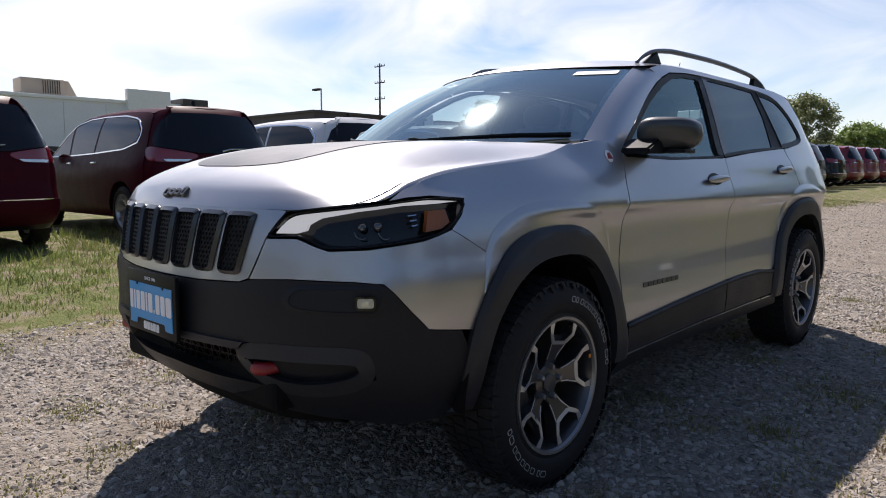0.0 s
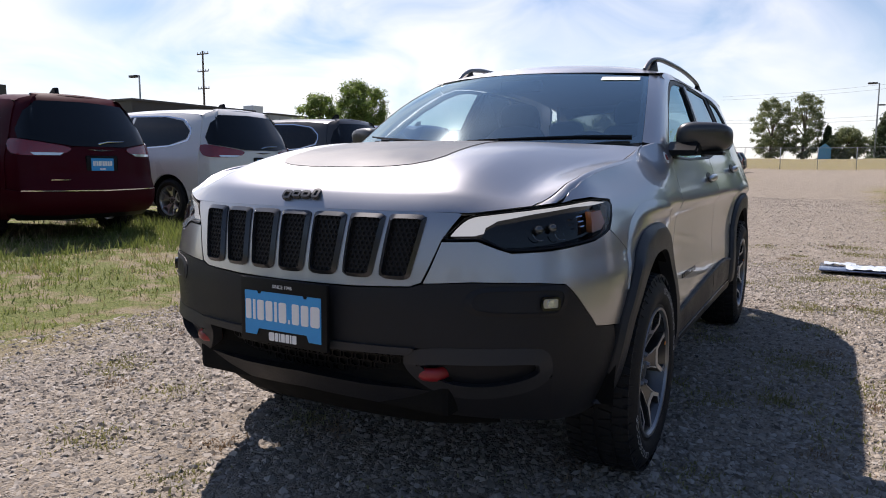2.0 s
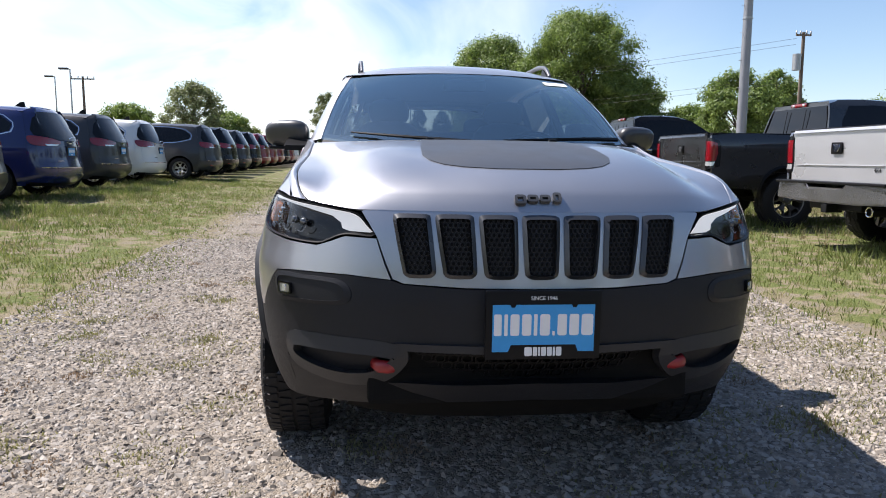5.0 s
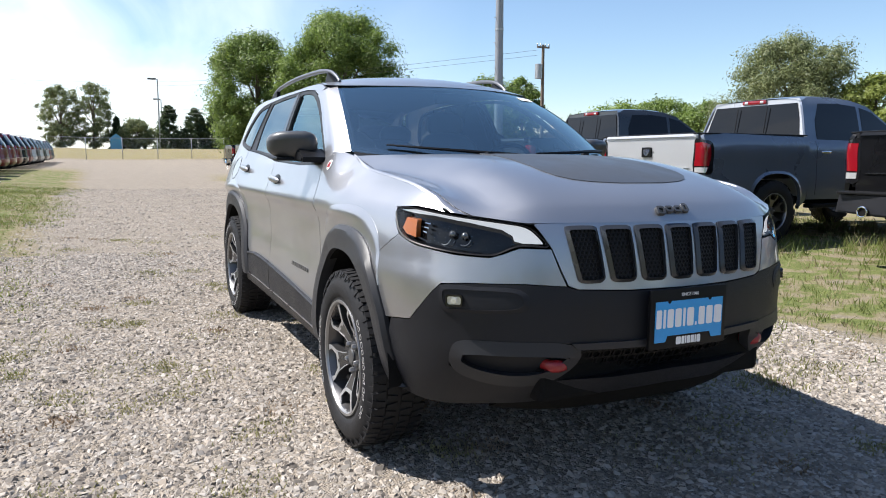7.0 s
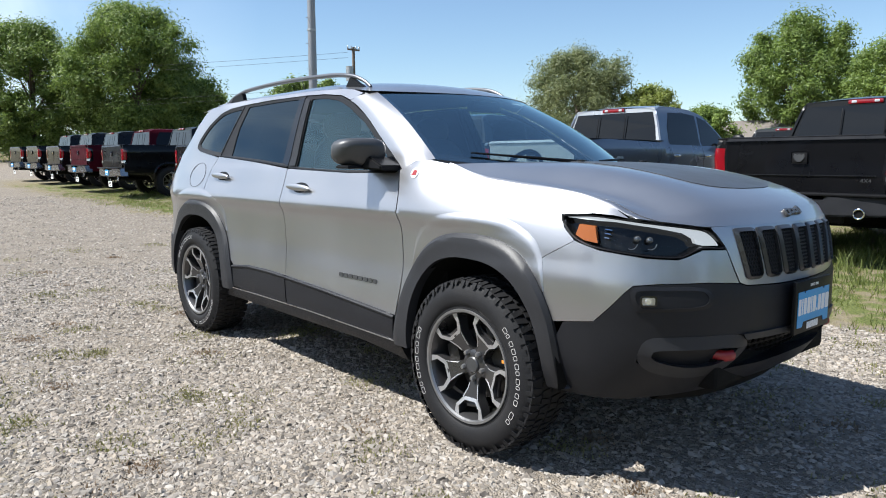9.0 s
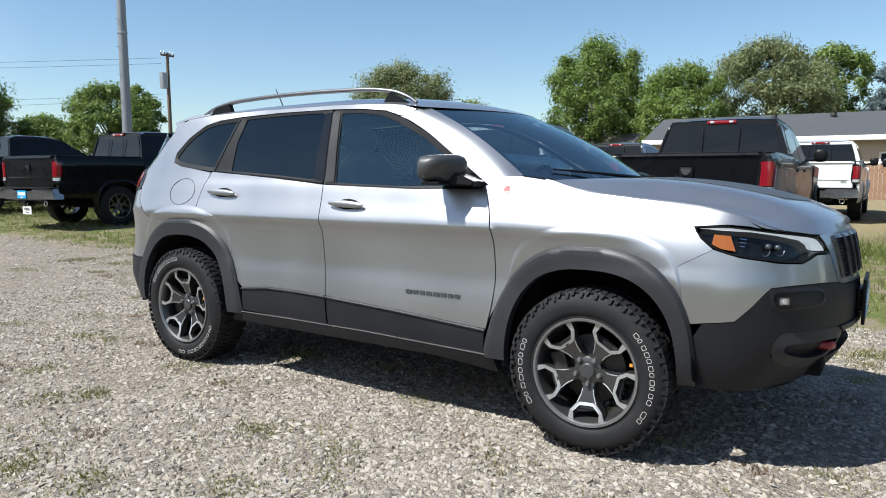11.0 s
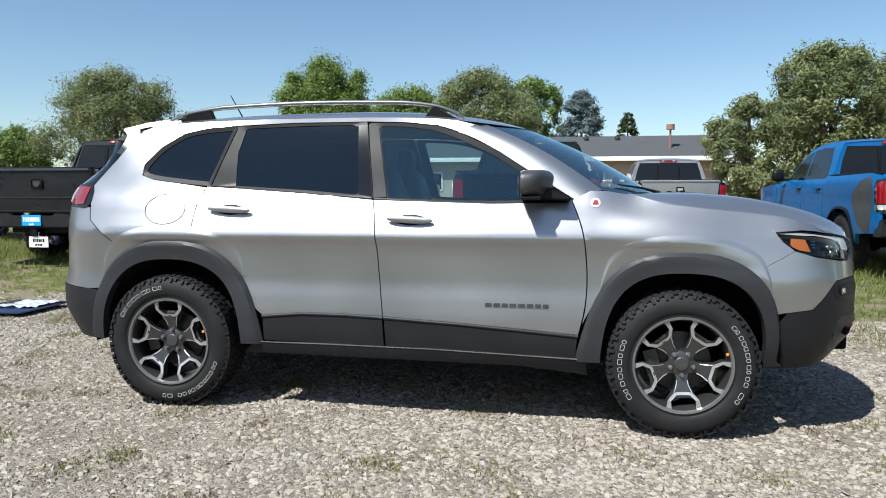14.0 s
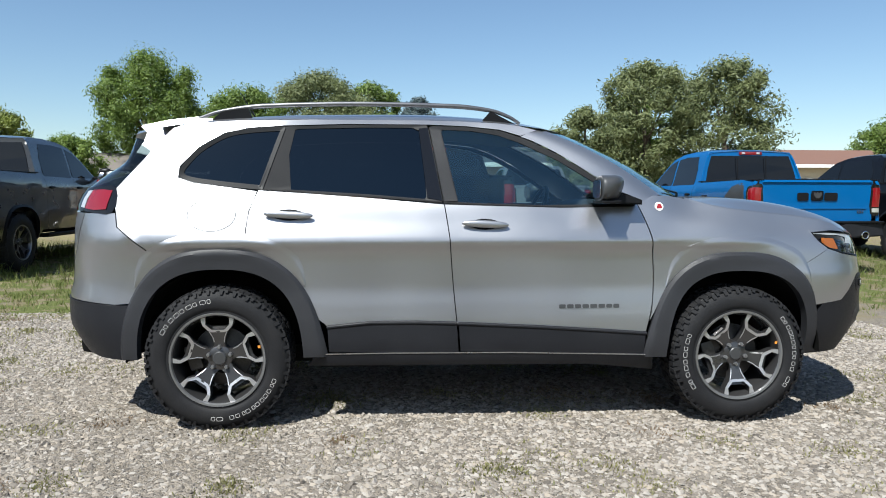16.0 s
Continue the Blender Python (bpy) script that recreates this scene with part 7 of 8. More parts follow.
tree(-64.0, 31.3, 6.3, 3.0, GREEN, "low green tree on the skyline", 27, 4200, 0.22, 0.08)
tree(-54.8, -14.5, 7.0, 2.2, OLIVE, "thin olive tree beyond the parked row", 28, 2600, 0.18, 0.2)
for i in range(4):
    tree(-98 - 1 * i, -32 + 4.2 * i, 5.0 + 0.5 * (i % 2), 3.2, BRIGHT, "bright green bush along the far fence", 30 + i, 3600, 0.26, 0.03)
tree(-106.4, -6.7, 11.0, 2.7, OLIVE, "sparse tall tree beyond the field", 36, 3000, 0.22, 0.03)
tree(-106.4, -2.6, 11.6, 2.5, OLIVE, "sparse tall tree beyond the field", 37, 2600, 0.22, 0.03)
tree(-104.3, 2.7, 6.5, 2.3, OLIVE, "low round tree beyond the field", 38, 3000, 0.22, 0.03)
for i, (yy, hh, rr) in enumerate(((7.3, 8.8, 3.0), (10.9, 8.5, 3.1), (14.0, 8.8, 3.2), (0.3, 7.0, 1.3), (17.5, 9.0, 3.2))):
    conifer(-107, yy, hh, rr, DARKFIR, "dark conifer beyond the fence", 40 + i, 3200, 0.24)
tree(-100.3, -20.5, 7.3, 3.4, GREEN, "green tree beyond the parked row", 46, 3200, 0.28, 0.1)
tree(-95.4, -32.7, 7.9, 3.6, GREEN, "green tree beyond the parked row", 47, 3200, 0.28, 0.1)


# added belt of unseen trees behind the camera, to darken reflections and ambient light
unseen_tree = tree(42, -6, 8.0, 4.2, GREEN, "unseen green tree added to darken reflections", 50, 5200, 0.24, 0.04)
for i in range(11):
    yy = -62 + 12.0 * i + random.uniform(-2, 2)
    xx = 44 + random.uniform(-3, 4)
    copy_thing(unseen_tree, pose(xx, yy, rise(xx, yy), 0, 0, random.uniform(0, 360)))

# long house with a shingle roof
def house(x0, x1, y0, y1, eave, ridge, label, wall_mat, roof_mat, turn=0, at=(0, 0), gable=False):
    hs = thing("house", label, "house")
    z0 = 0.0
    part("wall", join(box((x1 - x0, 0.2, eave), ((x0 + x1) / 2, y0, eave / 2)), box((x1 - x0, 0.2, eave), ((x0 + x1) / 2, y1, eave / 2)), box((0.2, y1 - y0, eave), (x0, (y0 + y1) / 2, eave / 2)), box((0.2, y1 - y0, eave), (x1, (y0 + y1) / 2, eave / 2))), wall_mat, hs, smooth=False)
    ym, ov = (y0 + y1) / 2, 0.6
    roof_bm = prism([(y0 - ov, eave - 0.05), (ym, ridge), (y1 + ov, eave - 0.05), (y1 + ov, eave + 0.10), (ym, ridge + 0.16), (y0 - ov, eave + 0.10)], lambda u, v, w: (x0 - 0.5 + w, u, v), x1 - x0 + 1.0)
    roof = part("roof", roof_bm, roof_mat, hs, smooth=False)
    part("gutter", box((x1 - x0 + 1.0, 0.10, 0.24), ((x0 + x1) / 2, y0 - ov - 0.05, eave + 0.03), 0.02), WHITETRIM, hs, "white eave board")
    for gx_ in (x0, x1):
        part("gable_wall", prism([(y0, eave), (y1, eave), (ym, ridge)], lambda u, v, w: (gx_ - 0.1 + w, u, v), 0.2), wall_mat, hs, smooth=False)
    n = max(2, int((x1 - x0) / 4))
    for i in range(n):
        wx = x0 + (x1 - x0) * (i + 0.5) / n
        win = part("window", box((1.2, 0.06, 0.9), (wx, y0 - 0.11, eave * 0.58)), GREYGLASS, hs, smooth=False)
        part("frame", join(box((1.36, 0.05, 0.08), (wx, y0 - 0.13, eave * 0.58 + 0.49)), box((1.36, 0.05, 0.08), (wx, y0 - 0.13, eave * 0.58 - 0.49)), box((0.08, 0.05, 1.0), (wx - 0.64, y0 - 0.13, eave * 0.58)), box((0.08, 0.05, 1.0), (wx + 0.64, y0 - 0.13, eave * 0.58))), WHITETRIM, win, smooth=False)
    return hs, roof


long_house, long_roof = house(-9.0, 9.05, 35.5, 42.5, 2.78, 4.15, "long low tan house with dark shingle roof", STUCCO, SHINGLE)
for vx in (-7.2, -4.0, -1.2, 1.4, 3.2):
    part("roof_vent", join(tube([(vx + 0.6, 38.2, 3.6), (vx + 0.6, 38.2, 4.15)], 0.10, 8), tube([(vx + 0.6, 38.2, 4.1), (vx + 0.6, 38.2, 4.25)], 0.16, 8)), DARKWALL, long_roof, "dark roof vent")
part("chimney_pipe", join(tube([(6.54, 36.5, 2.9), (6.54, 36.5, 4.5)], 0.055, 10), tube([(6.54, 36.5, 4.45), (6.54, 36.5, 4.74)], 0.22, 10)), mat("rusty pipe", (0.26, 0.13, 0.10), 0.8, vary=0.3), long_roof, "rusty flue pipe with a cap")
gable_house, _ = house(27, 37, 43.6, 53.6, 3.1, 4.45, "pale house with a low brown roof", mat("cream wall", (0.62, 0.55, 0.44), 0.9, vary=0.06), mat("brown shingles", (0.17, 0.09, 0.065), 0.9, vary=0.2, fine=30, bump=0.4))
grey_house, _ = house(-26.7, -16.7, 52.4, 60.4, 2.4, 4.35, "grey house beyond the trucks", STUCCO, mat("grey brown shingles", (0.16, 0.14, 0.125), 0.9, vary=0.2, fine=30, bump=0.4))
shed_house, _ = house(-71.9, -62.9, 42.4, 49.4, 3.6, 5.0, "brown shed beyond the trucks", mat("brown shed wall", (0.20, 0.13, 0.085), 0.9, vary=0.12), mat("tan shed roof", (0.34, 0.27, 0.19), 0.8, vary=0.1))


def board_fence(x0, x1, y, height, material, label):
    f = thing("board_fence", label, "fence")
    n = int((x1 - x0) / 0.15)
    me = None
    for i in range(n):
        h = height * (0.97 + 0.05 * random.random())
        if me is None:
            ob = part("board", box((0.135, 0.02, height), (0, 0, height / 2), 0.004), material, f, smooth=False)
            me = ob.data
        else:
            ob = new("board", me)
            ob.parent = f
        ob.location = (x0 + 0.15 * i, y + random.uniform(-0.01, 0.01), rise(x0, y) - 0.02)
        ob.scale = (1, 1, h / height)
    for z in (0.35, height - 0.3):
        part("fence_rail", box((x1 - x0, 0.05, 0.09), ((x0 + x1) / 2, y + 0.04, rise(x0, y) + z)), material, f, smooth=False)
    return f


board_fence(-2.4, 6.2, 30.2, 1.5, FENCEWOOD, "reddish board fence before the tan house")
board_fence(9.2, 24.7, 30.8, 2.0, DARKWOOD, "grey weathered board fence below the trees")
board_fence(-21.7, -7.7, 33.7, 1.3, DARKWOOD, "grey weathered board fence behind the trucks")


def wire_fence(a, b, height, label, post=3.0):
    """Chain-link fence: posts, rails and a thin wire lattice."""
    f = thing("wire_fence", label, "fence")
    a, b = Vector(a), Vector(b)
    n = max(1, int((b - a).length / post))
    first = None
    tops = []
    for i in range(n + 1):
        p = a.lerp(b, i / n)
        z = rise(p.x, p.y)
        tops.append((p.x, p.y, z))
        if first is None:
            first = part("post", tube([(0, 0, -0.1), (0, 0, height + 0.04)], 0.035, 6), GALV, f)
            ob = first
        else:
            ob = new("post", first.data)
            ob.parent = f
        ob.location = (p.x, p.y, z)
    part("top_rail", tube([(x, y, z + height) for x, y, z in tops], 0.024, 6), GALV, f)
    d = (b - a).normalized()
    v, fc = [], []
    step = 0.16
    m_ = int((b - a).length / step)
    for i in range(m_):
        for sg in (1, -1):
            x0_, x1_ = i * step, i * step + sg * height * 0.7
            if not 0 <= x1_ <= (b - a).length:
                continue
            p, q = a + d * x0_, a + d * x1_
            zp = rise(p.x, p.y)
            k = len(v)
            o = 0.004
            v += [(p.x, p.y, zp - o), (p.x, p.y, zp + o), (q.x, q.y, zp + height + o), (q.x, q.y, zp + height - o)]
            fc.append((k, k + 1, k + 2, k + 3))
    tagged(mesh_of("wire_mesh", v, fc, GALV, f), kind="stuff")


wire_fence((-69, -40, 0), (-69, 40, 0), 2.25, "long chain-link fence across the field")
wire_fence((6.4, 27.4, 0), (25.8, 29.2, 0), 1.5, "chain-link fence before the trees")
wire_fence((-4.5, 29.1, 0), (6.4, 27.4, 0), 1.5, "chain-link fence before the tan house")
wire_fence((-30, -40, 0), (4, -44, 0), 2.0, "chain-link fence behind the minivans")

# buildings behind the minivans
def hall(x0, x1, y0, y1, height, material, label, seams=True):
    b = thing("warehouse", label, "building")
    part("wall", box((x1 - x0, y1 - y0, height), ((x0 + x1) / 2, (y0 + y1) / 2, height / 2)), material, b, smooth=False)
    part("roof", box((x1 - x0 + 0.3, y1 - y0 + 0.3, 0.25), ((x0 + x1) / 2, (y0 + y1) / 2, height + 0.10), 0.02), WHITETRIM if material is WHITEWALL else DARKWALL, b, "flat roof edge")
    if seams:
        n = int((x1 - x0) / 3)
        first = None
        for i in range(n):
            ob = part("wall_panel", box((2.94, 0.05, height - 0.3)), material, b, smooth=False) if first is None else new("wall_panel", first.data)
            first = first or ob
            ob.parent = b
            ob.location = (x0 + 1.5 + 3 * i, y1 + 0.025, height / 2 - 0.1)
    part("door", box((3.0, 0.06, 3.0), ((x0 * 0.7 + x1 * 0.3), y1 + 0.07, 1.5)), DARKWALL, b, "dark loading door", smooth=False)
    return b


white_hall = hall(-24.6, 5.4, -66, -53, 6.42, WHITEWALL, "long white metal warehouse behind the vehicles")
part("parapet", box((3.4, 0.5, 1.6), (-21.8, -52.8, 6.72), 0.03), WHITETRIM, white_hall, "raised white sign wall", smooth=False)
part("dark_bay", box((2.2, 3.0, 7.1), (-25.6, -54.0, 3.55), 0.03), DARKWALL, white_hall, "dark end bay", smooth=False)
unit = thing("rooftop_unit", "tan rooftop air unit on the white warehouse", "air conditioner")
part("case", box((2.9, 1.8, 1.25), (-14.8, -55.2, 7.28), 0.04), STUCCO, unit)
for i in range(8):
    part("louvre", box((0.05, 0.03, 0.9), (-15.9 + 0.16 * i, -54.27, 7.33)), DARKWALL, unit, smooth=False)
part("hood_duct", prism([(0, 0), (0.9, 0), (0.35, 1.1), (0, 1.1)], lambda u, v, w: (-16.25 - u, -56.0 + w, 6.78 + v), 1.5), STUCCO, unit, smooth=False)
brown_hall = hall(-56.6, -40.6, -72, -56.7, 7.3, DARKWALL, "dark flat-roofed store building", False)
grey_hall = hall(-98.7, -72.7, -82, -69.3, 8.6, mat("grey metal wall", (0.34, 0.35, 0.36), 0.6, vary=0.06), "long grey building in the distance")
part("roof_box", box((1.6, 1.6, 1.6), (-58.1, -58.3, 7.4), 0.05), WHITETRIM, brown_hall, "roof unit", smooth=False)


# poles
def wooden_pole(x, y, top, arms, label, lean=0.0, can=False):
    p = thing("utility_pole", label, "pole")
    z = rise(x, y)
    part("shaft", tube([(0, 0, -0.3), (lean * 0.5, 0, (top - z) / 2), (lean, 0, top - z)], [0.17, 0.14, 0.11], 8), WOOD, p)
    for d, w in arms:
        part("crossarm", box((0.12, w, 0.12), (lean, 0, top - z - d), 0.01), WOOD, p)
        for k in (-0.48, -0.2, 0.2, 0.48):
            part("insulator", tube([(lean, k * w, top - z - d + 0.05), (lean, k * w, top - z - d + 0.28)], 0.05, 6), GALV, p)
    if can:
        part("transformer", tube([(lean + 0.1, -0.45, top - z - 2.6), (lean + 0.1, -0.45, top - z - 1.5)], 0.28, 10), GALV, p, "grey transformer can")
    p.location = (x, y, z)


steel = thing("steel_pole", "tall grey steel pole behind the trucks", "pole")
part("shaft", tube([(0, 0, -0.2), (0, 0, 9), (0, 0, 18)], [0.30, 0.26, 0.20], 14), POLEGREY, steel)
for z in (5.0, 6.6, 8.2, 9.8, 11.4):
    part("step_bolt", tube([(0.0, -0.25, z), (0, -0.42, z)], 0.02, 5), GALV, steel)
part("band", tube([(0, 0, 9.0), (0, 0, 9.12)], 0.29, 14), GALV, steel)
steel.location = (-36.85, 22.0, rise(-36.85, 22.0))
wooden_pole(-43.0, 29.5, 9.95, ((0.2, 1.1),), "dark wooden pole with transformer behind the trucks", 0.0, True)
wooden_pole(-62.7, -71.3, 16.1, ((0.4, 2.0), (2.6, 2.0), (4.8, 2.0)), "tall power pole behind the buildings")
wooden_pole(-87.6, -59.7, 11.4, ((0.3, 1.6), (1.5, 1.6)), "power pole in the distance")
wooden_pole(-70.3, -28.7, 9.0, ((0.25, 2.2),), "wooden pole with one crossarm")


def lamp_post(x, y, top, label, heads=(-0.75,)):
    p = thing("lot_lamp", label, "street lamp", "lamp posts of the far lot")
    part("shaft", tube([(0, 0, -0.2), (0, 0, top)], [0.12, 0.08], 8), GALV, p)
    for k in heads:
        part("arm", tube([(0, 0, top - 0.02), (0, k * 0.5, top)], 0.05, 6), GALV, p)
        part("lamp_head", box((0.5, 1.1, 0.22), (0, k, top + 0.02), 0.04), DARKWALL, p)
    p.location = (x, y, rise(x, y))
    return p


lamp_post(-106, 5.9, 10.1, "tall lamp post beyond the field")
lamp_post(-134, 8.3, 9.4, "tall lamp post in the distance")
lamp_post(-88.4, -37, 9.5, "lamp post beyond the parked row")
lamp_post(-98.5, -43, 9.6, "lamp post beyond the parked row")
lamp_post(-43.7, -59.5, 9.4, "lamp post behind the store building")
tarp = thing("blue_shed", "small blue shed beyond the fence", "shed")
part("body", box((2.0, 1.5, 1.6), (-104, 0.1, rise(-104, 0) + 0.8), 0.05), BLUETIN, tarp, smooth=False)
part("roof", prism([(-0.9, 0), (0.9, 0), (0, 0.7)], lambda u, v, w: (-105.1 + w, 0.1 + u, rise(-104, 0) + 1.6 + v), 2.2), BLUETIN, tarp, smooth=False)
for k, (za, zb) in enumerate(((9.6, 10.4), (9.2, 10.0), (7.0, 7.4), (6.6, 7.0))):
    wire = thing("overhead_wire", "thin overhead wire across the trees", "cable", "overhead wires")
    pts = [(-43.5 + (-95 + 43.5) * i / 20, 29.3 + (-12 - 29.3) * i / 20, za + (zb - za) * i / 20 - 1.2 * math.sin(math.pi * i / 20)) for i in range(21)]
    part("strand", tube(pts, 0.010, 4), BLACK, wire)

# sheet of plastic lying on the gravel
film_ = thing("plastic_sheet", "flat dark blue sheet with crumpled white plastic on gravel", "litter")
part("blue_board", box((0.80, 0.95, 0.012), (0, 0, 0.03), 0.004), mat("dark blue sheet", (0.012, 0.022, 0.06), 0.25, vary=0.2, scale=4, coat=0.5), film_, "dark blue flat sheet")
for dx, dy, sx_, sy_, sd_ in ((0.10, 0.10, 0.46, 0.50, 0.0), (-0.22, -0.22, 0.22, 0.40, 5.0)):
    bm = bmesh.new()
    bmesh.ops.create_grid(bm, x_segments=14, y_segments=14, size=0.5)
    for v in bm.verts:
        q = v.co + Vector((sd_, 0, 0))
        v.co = Vector((dx + v.co.x * sx_, dy + v.co.y * sy_, 0.052 + 0.022 * noise.noise(q * 4) + 0.012 * noise.noise(q * 11)))
    part("crumpled_film", bm, mat("pale plastic film", (0.55, 0.60, 0.66), 0.2, vary=0.25, scale=5, coat=0.5), film_, "crumpled white film")
film_.scale = (0.8, 0.75, 1)
film_.location = (-4.55, 1.70, rise(-4.55, 1.70) + 0.012)

# ---- stones, grass and weeds ----
rng = np.random.default_rng(7)


def scatter_stones(count, x0, x1, y0, y1, lo, hi, seed):
    """Many small broken stones as one mesh, lying thicker in some patches."""
    g = np.random.default_rng(seed)
    px_, py_ = g.uniform(x0, x1, count * 2), g.uniform(y0, y1, count * 2)
    thick = np.array([noise.noise(Vector((p * 0.7, q * 0.7, 1.5))) + 0.6 * noise.noise(Vector((p * 2.6, q * 2.6, 7.5))) for p, q in zip(px_.tolist(), py_.tolist())])
    keep = np.nonzero(g.random(count * 2) < 0.60 + 0.42 * thick)[0][:count]
    count = len(keep)
    px_, py_ = px_[keep], py_[keep]
    base = np.array([(1, 0, 0), (0.3, 0.95, 0), (-0.8, 0.6, 0), (-0.8, -0.6, 0), (0.3, -0.95, 0), (0.55, 0.1, 0.78), (-0.5, -0.1, 0.78)])
    tri = np.array([(0, 1, 5), (1, 6, 5), (1, 2, 6), (2, 3, 6), (3, 4, 6), (4, 5, 6), (4, 0, 5)])
    size = lo + (hi - lo) * g.random(count) ** 3.0
    v = np.repeat(base[None], count, 0) * (0.7 + 0.6 * g.random((count, 7, 3)))
    v[:, 5:, :2] += g.uniform(-0.25, 0.25, (count, 2, 2))
    a = g.uniform(0, 6.283, count)
    c, s_ = np.cos(a)[:, None], np.sin(a)[:, None]
    v *= (size[:, None] * np.stack([np.ones(count), g.uniform(0.5, 0.95, count), g.uniform(0.30, 0.72, count)], 1))[:, None, :]
    w = v.copy()
    w[..., 0], w[..., 1] = v[..., 0] * c - v[..., 1] * s_, v[..., 0] * s_ + v[..., 1] * c
    w[..., 2] += (w[..., 0] * g.normal(size=count)[:, None] + w[..., 1] * g.normal(size=count)[:, None]) * 0.16
    zz = np.array([rise(float(p), float(q)) for p, q in zip(px_, py_)])
    w += np.stack([px_, py_, zz - 0.06 * size], 1)[:, None, :]
    f = (tri[None] + 7 * np.arange(count)[:, None, None]).reshape(-1, 3)
    return w.reshape(-1, 3), f


def stone_material():
    m = mat("loose gravel stone", (0.3, 0.27, 0.24), 0.9, vary=0.15, scale=20, fine=200)
    n, l = m.node_tree.nodes, m.node_tree.links
    geo, rmp = n.new("ShaderNodeNewGeometry"), n.new("ShaderNodeValToRGB")
    rmp.color_ramp.elements[0].color, rmp.color_ramp.elements[1].color = (0.105, 0.090, 0.076, 1), (0.350, 0.318, 0.280, 1)
    for at_, c_ in ((0.22, (0.190, 0.164, 0.138, 1)), (0.45, (0.275, 0.247, 0.215, 1)), (0.62, (0.300, 0.254, 0.204, 1)), (0.86, (0.312, 0.283, 0.252, 1))):
        e = rmp.color_ramp.elements.new(at_)
        e.color = c_
    l.new(geo.outputs["Random Per Island"], rmp.inputs["Fac"])
    l.new(rmp.outputs["Color"], n["Principled BSDF"].inputs["Base Color"])
    return m


STONE = stone_material()
v1, f1 = scatter_stones(185000, -5.0, 4.2, -2.9, 2.8, 0.006, 0.025, 11)
v2, f2 = scatter_stones(24000, -20, -5.0, -2.9, 2.9, 0.009, 0.030, 12)
gravel = mesh_of("loose_gravel", np.r_[v1, v2], np.r_[f1, f2 + len(v1)], STONE, None)
tagged(gravel, "loose broken pale gravel stones", "gravel", kind="stuff")


def blades(count, where, hlo, hhi, seed, width=0.004, clump=7):
    g = np.random.default_rng(seed)
    pts = []
    while len(pts) < count:
        p = where(g)
        if p is None:
            continue
        for _ in range(clump):
            pts.append((p[0] + g.normal() * 0.035, p[1] + g.normal() * 0.035, p[2] if len(p) > 2 else 1.0))
    pts = np.array(pts[:count])
    z = np.array([rise(float(p), float(q)) for p, q in pts[:, :2]])
    h = (hlo + (hhi - hlo) * g.random(count) ** 2) * pts[:, 2]
    a = g.uniform(0, 6.283, count)
    d = np.stack([np.cos(a), np.sin(a), np.zeros(count)], 1)
    lean = np.stack([g.normal(size=count) * 0.4, g.normal(size=count) * 0.4, np.ones(count)], 1) * h[:, None]
    b = np.stack([pts[:, 0], pts[:, 1], z - 0.005], 1)
    w = width * (0.7 + 1.0 * g.random(count))[:, None]
    mid = b + lean * 0.55 + np.stack([np.zeros(count), np.zeros(count), 0.1 * h], 1)
    v = np.stack([b - d * w, b + d * w, mid + d * w * 0.7, mid - d * w * 0.7, b + lean], 1).reshape(-1, 3)
    k = 5 * np.arange(count)[:, None]
    f = [tuple(q) for q in (np.array([[0, 1, 2, 3]]) + k).tolist()] + [tuple(q) for q in (np.array([[3, 2, 4]]) + k).tolist()]
    return v, f


GRASSLEAF = leaf_material("grass blades", (0.085, 0.12, 0.025), (0.22, 0.25, 0.07))
STRAW = leaf_material("dry grass blades", (0.20, 0.165, 0.08), (0.36, 0.31, 0.17))
WEEDLEAF = leaf_material("pale olive weed leaves", (0.13, 0.135, 0.05), (0.29, 0.27, 0.12))
DEADLEAF = leaf_material("dead brown weed stems", (0.14, 0.095, 0.06), (0.28, 0.20, 0.13))


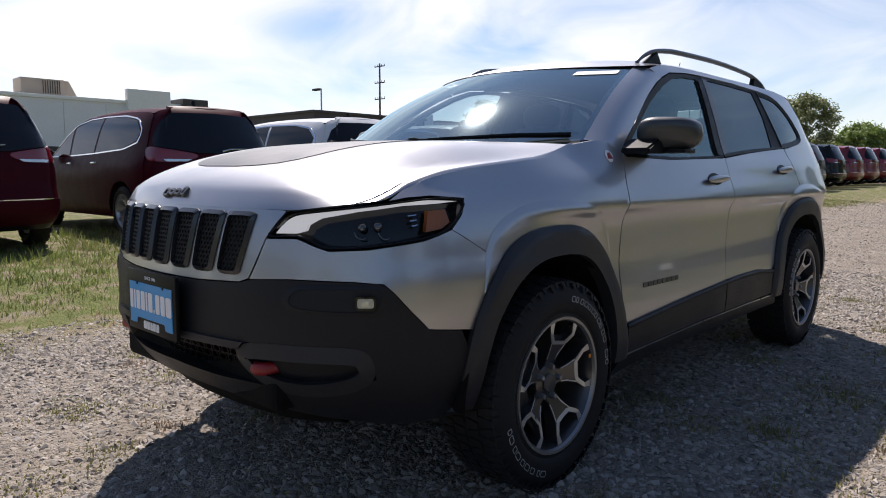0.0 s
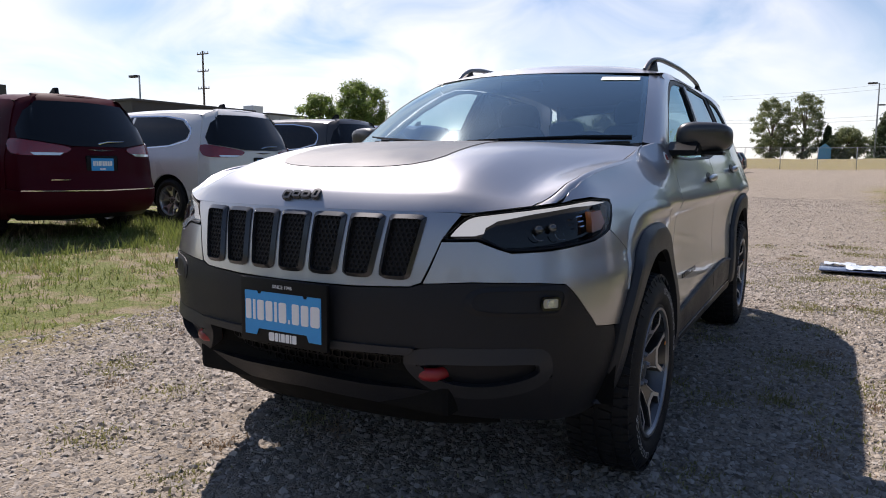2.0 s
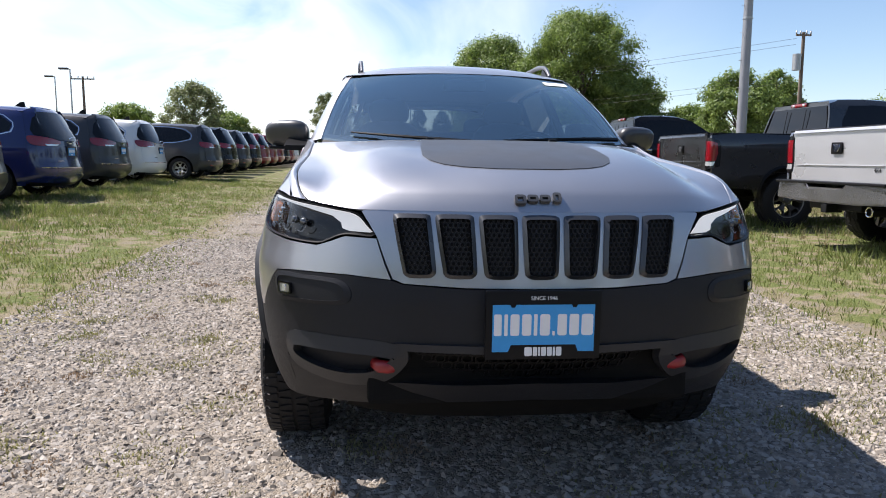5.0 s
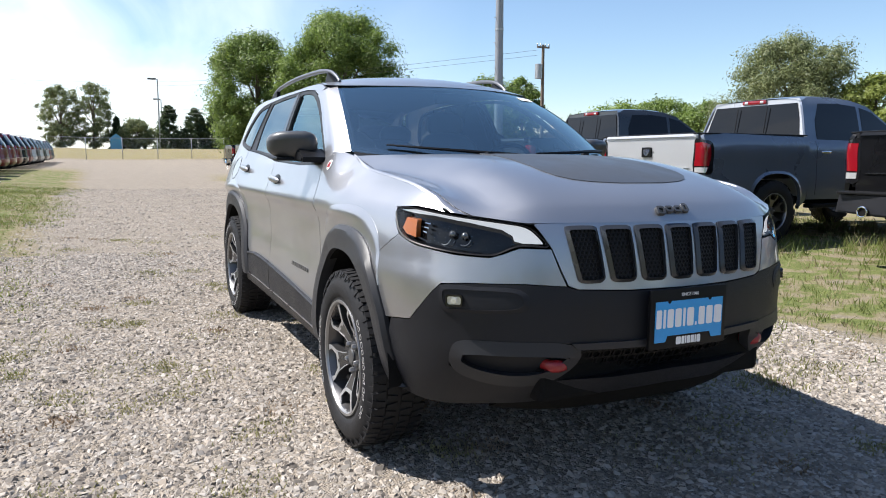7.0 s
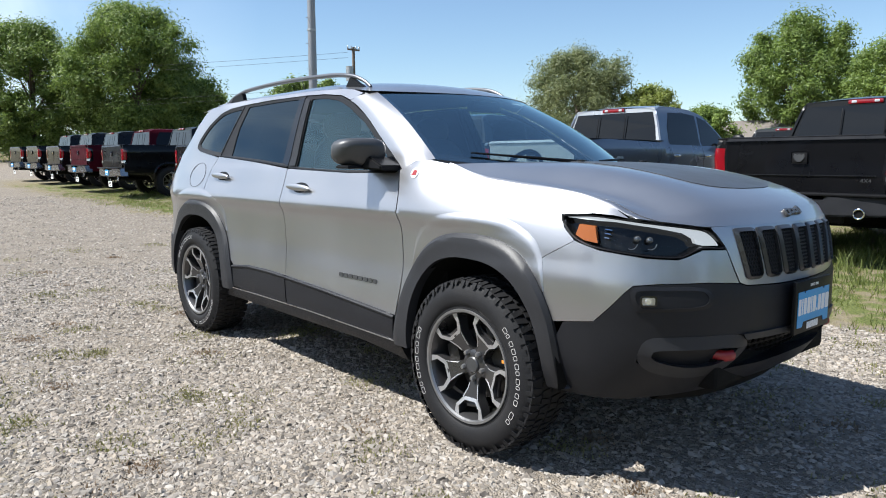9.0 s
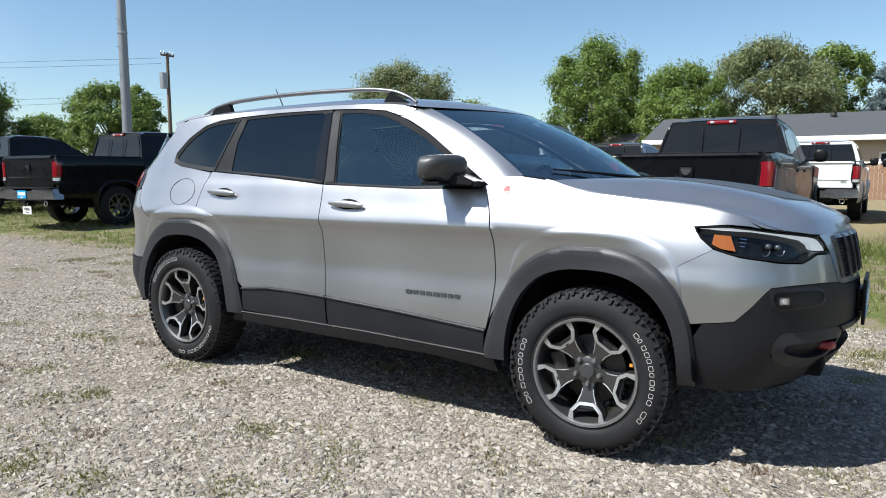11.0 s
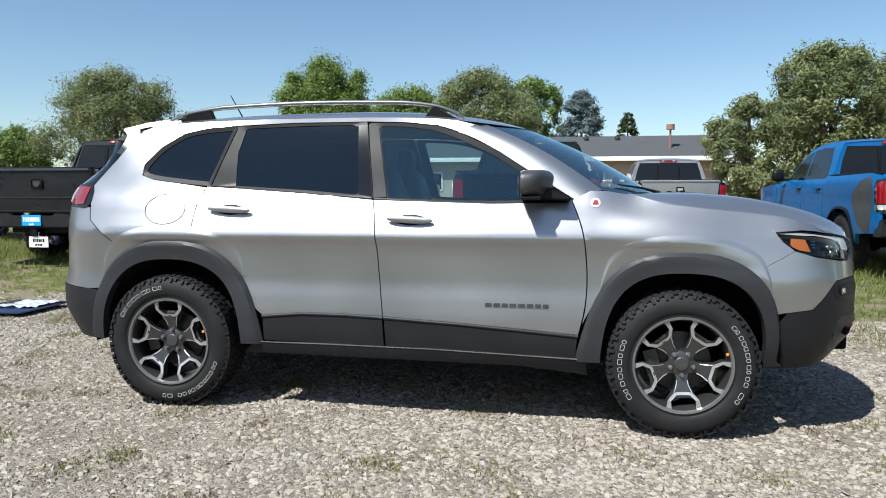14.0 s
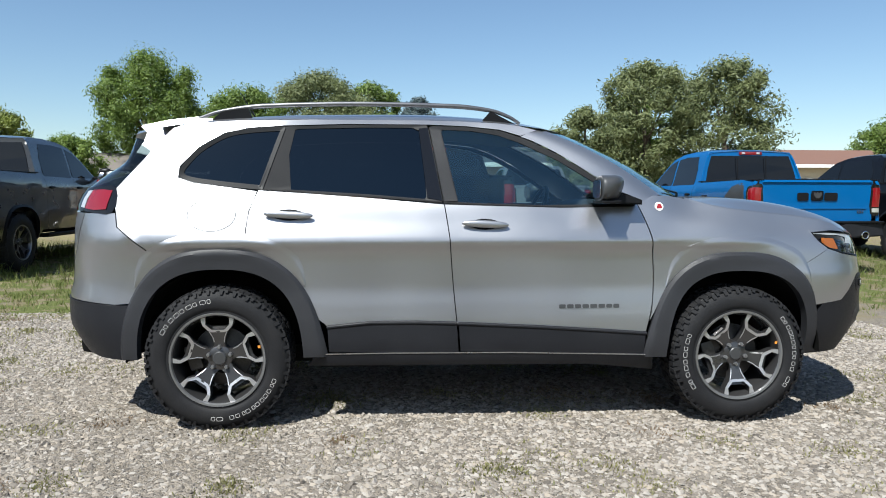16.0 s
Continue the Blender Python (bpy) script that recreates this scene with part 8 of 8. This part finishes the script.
def verge(lo, hi, x0, x1, seed_):
    def where(g):
        x, y = g.uniform(x0, x1), g.uniform(lo, hi)
        k = noise.noise(Vector((x * 0.6, y * 0.6, seed_))) + 0.6 * noise.noise(Vector((x * 2.3, y * 2.3, 4.0)))
        edge_ = smooth_step(2.0, 3.1, abs(y))
        tall = smooth_step(3.6, 5.8, abs(y))
        if g.random() > edge_ * (0.62 + 1.1 * k):
            return None
        return (x, y, 0.22 + 0.18 * edge_ + 0.9 * tall * max(0.15, 0.5 + k))

    return where


for nm, mt, n_, fn, lo, hi, sd, lab in (
    ("verge_grass", GRASSLEAF, 90000, verge(-8.5, -2.1, -20, 5, 9.0), 0.03, 0.17, 21, "uneven green grass on the verge by minivans"),
    ("verge_grass", GRASSLEAF, 90000, verge(1.9, 9.5, -20, 9, 9.0), 0.03, 0.20, 22, "uneven green grass round the pickups"),
    ("dry_grass", STRAW, 34000, verge(-8.0, -2.0, -22, 5, 3.0), 0.02, 0.13, 23, "straw-coloured dry grass on the verge"),
    ("dry_grass", STRAW, 34000, verge(1.8, 11.0, -22, 10, 3.0), 0.02, 0.16, 24, "straw-coloured dry grass round the pickups"),
):
    v, f = blades(n_, fn, lo, hi, sd, 0.0036)
    tagged(mesh_of(nm, v, f, mt, None), lab, "grass", kind="stuff")


def tufts(seed_, count, spread_lo, spread_hi, y0=-2.7, y1=2.6):
    """Small flat weed patches scattered over the lane."""
    g0 = np.random.default_rng(seed_)
    spots = [(g0.uniform(-7, 4.2), g0.uniform(y0, y1), g0.uniform(spread_lo, spread_hi)) for _ in range(count)]

    def where(g):
        x, y, r = spots[int(g.integers(0, count))]
        return (x + g.normal() * r, y + g.normal() * r, 0.9)

    return where


for nm, mt, n_, fn, hi, sd, lab in (
    ("lane_weeds", WEEDLEAF, 40000, tufts(41, 120, 0.04, 0.16), 0.030, 31, "small flat olive weeds in the gravel"),
    ("lane_weeds", WEEDLEAF, 14000, tufts(43, 46, 0.05, 0.20, 1.2, 2.5), 0.045, 33, "low green weeds along the lane edge"),
    ("dead_weeds", DEADLEAF, 7000, tufts(42, 40, 0.02, 0.06), 0.030, 32, "small dead brown weeds in the gravel"),
):
    v, f = blades(n_, fn, 0.008, hi, sd, 0.0032, 6)
    tagged(mesh_of(nm, v, f, mt, None), lab, "weeds", kind="stuff")
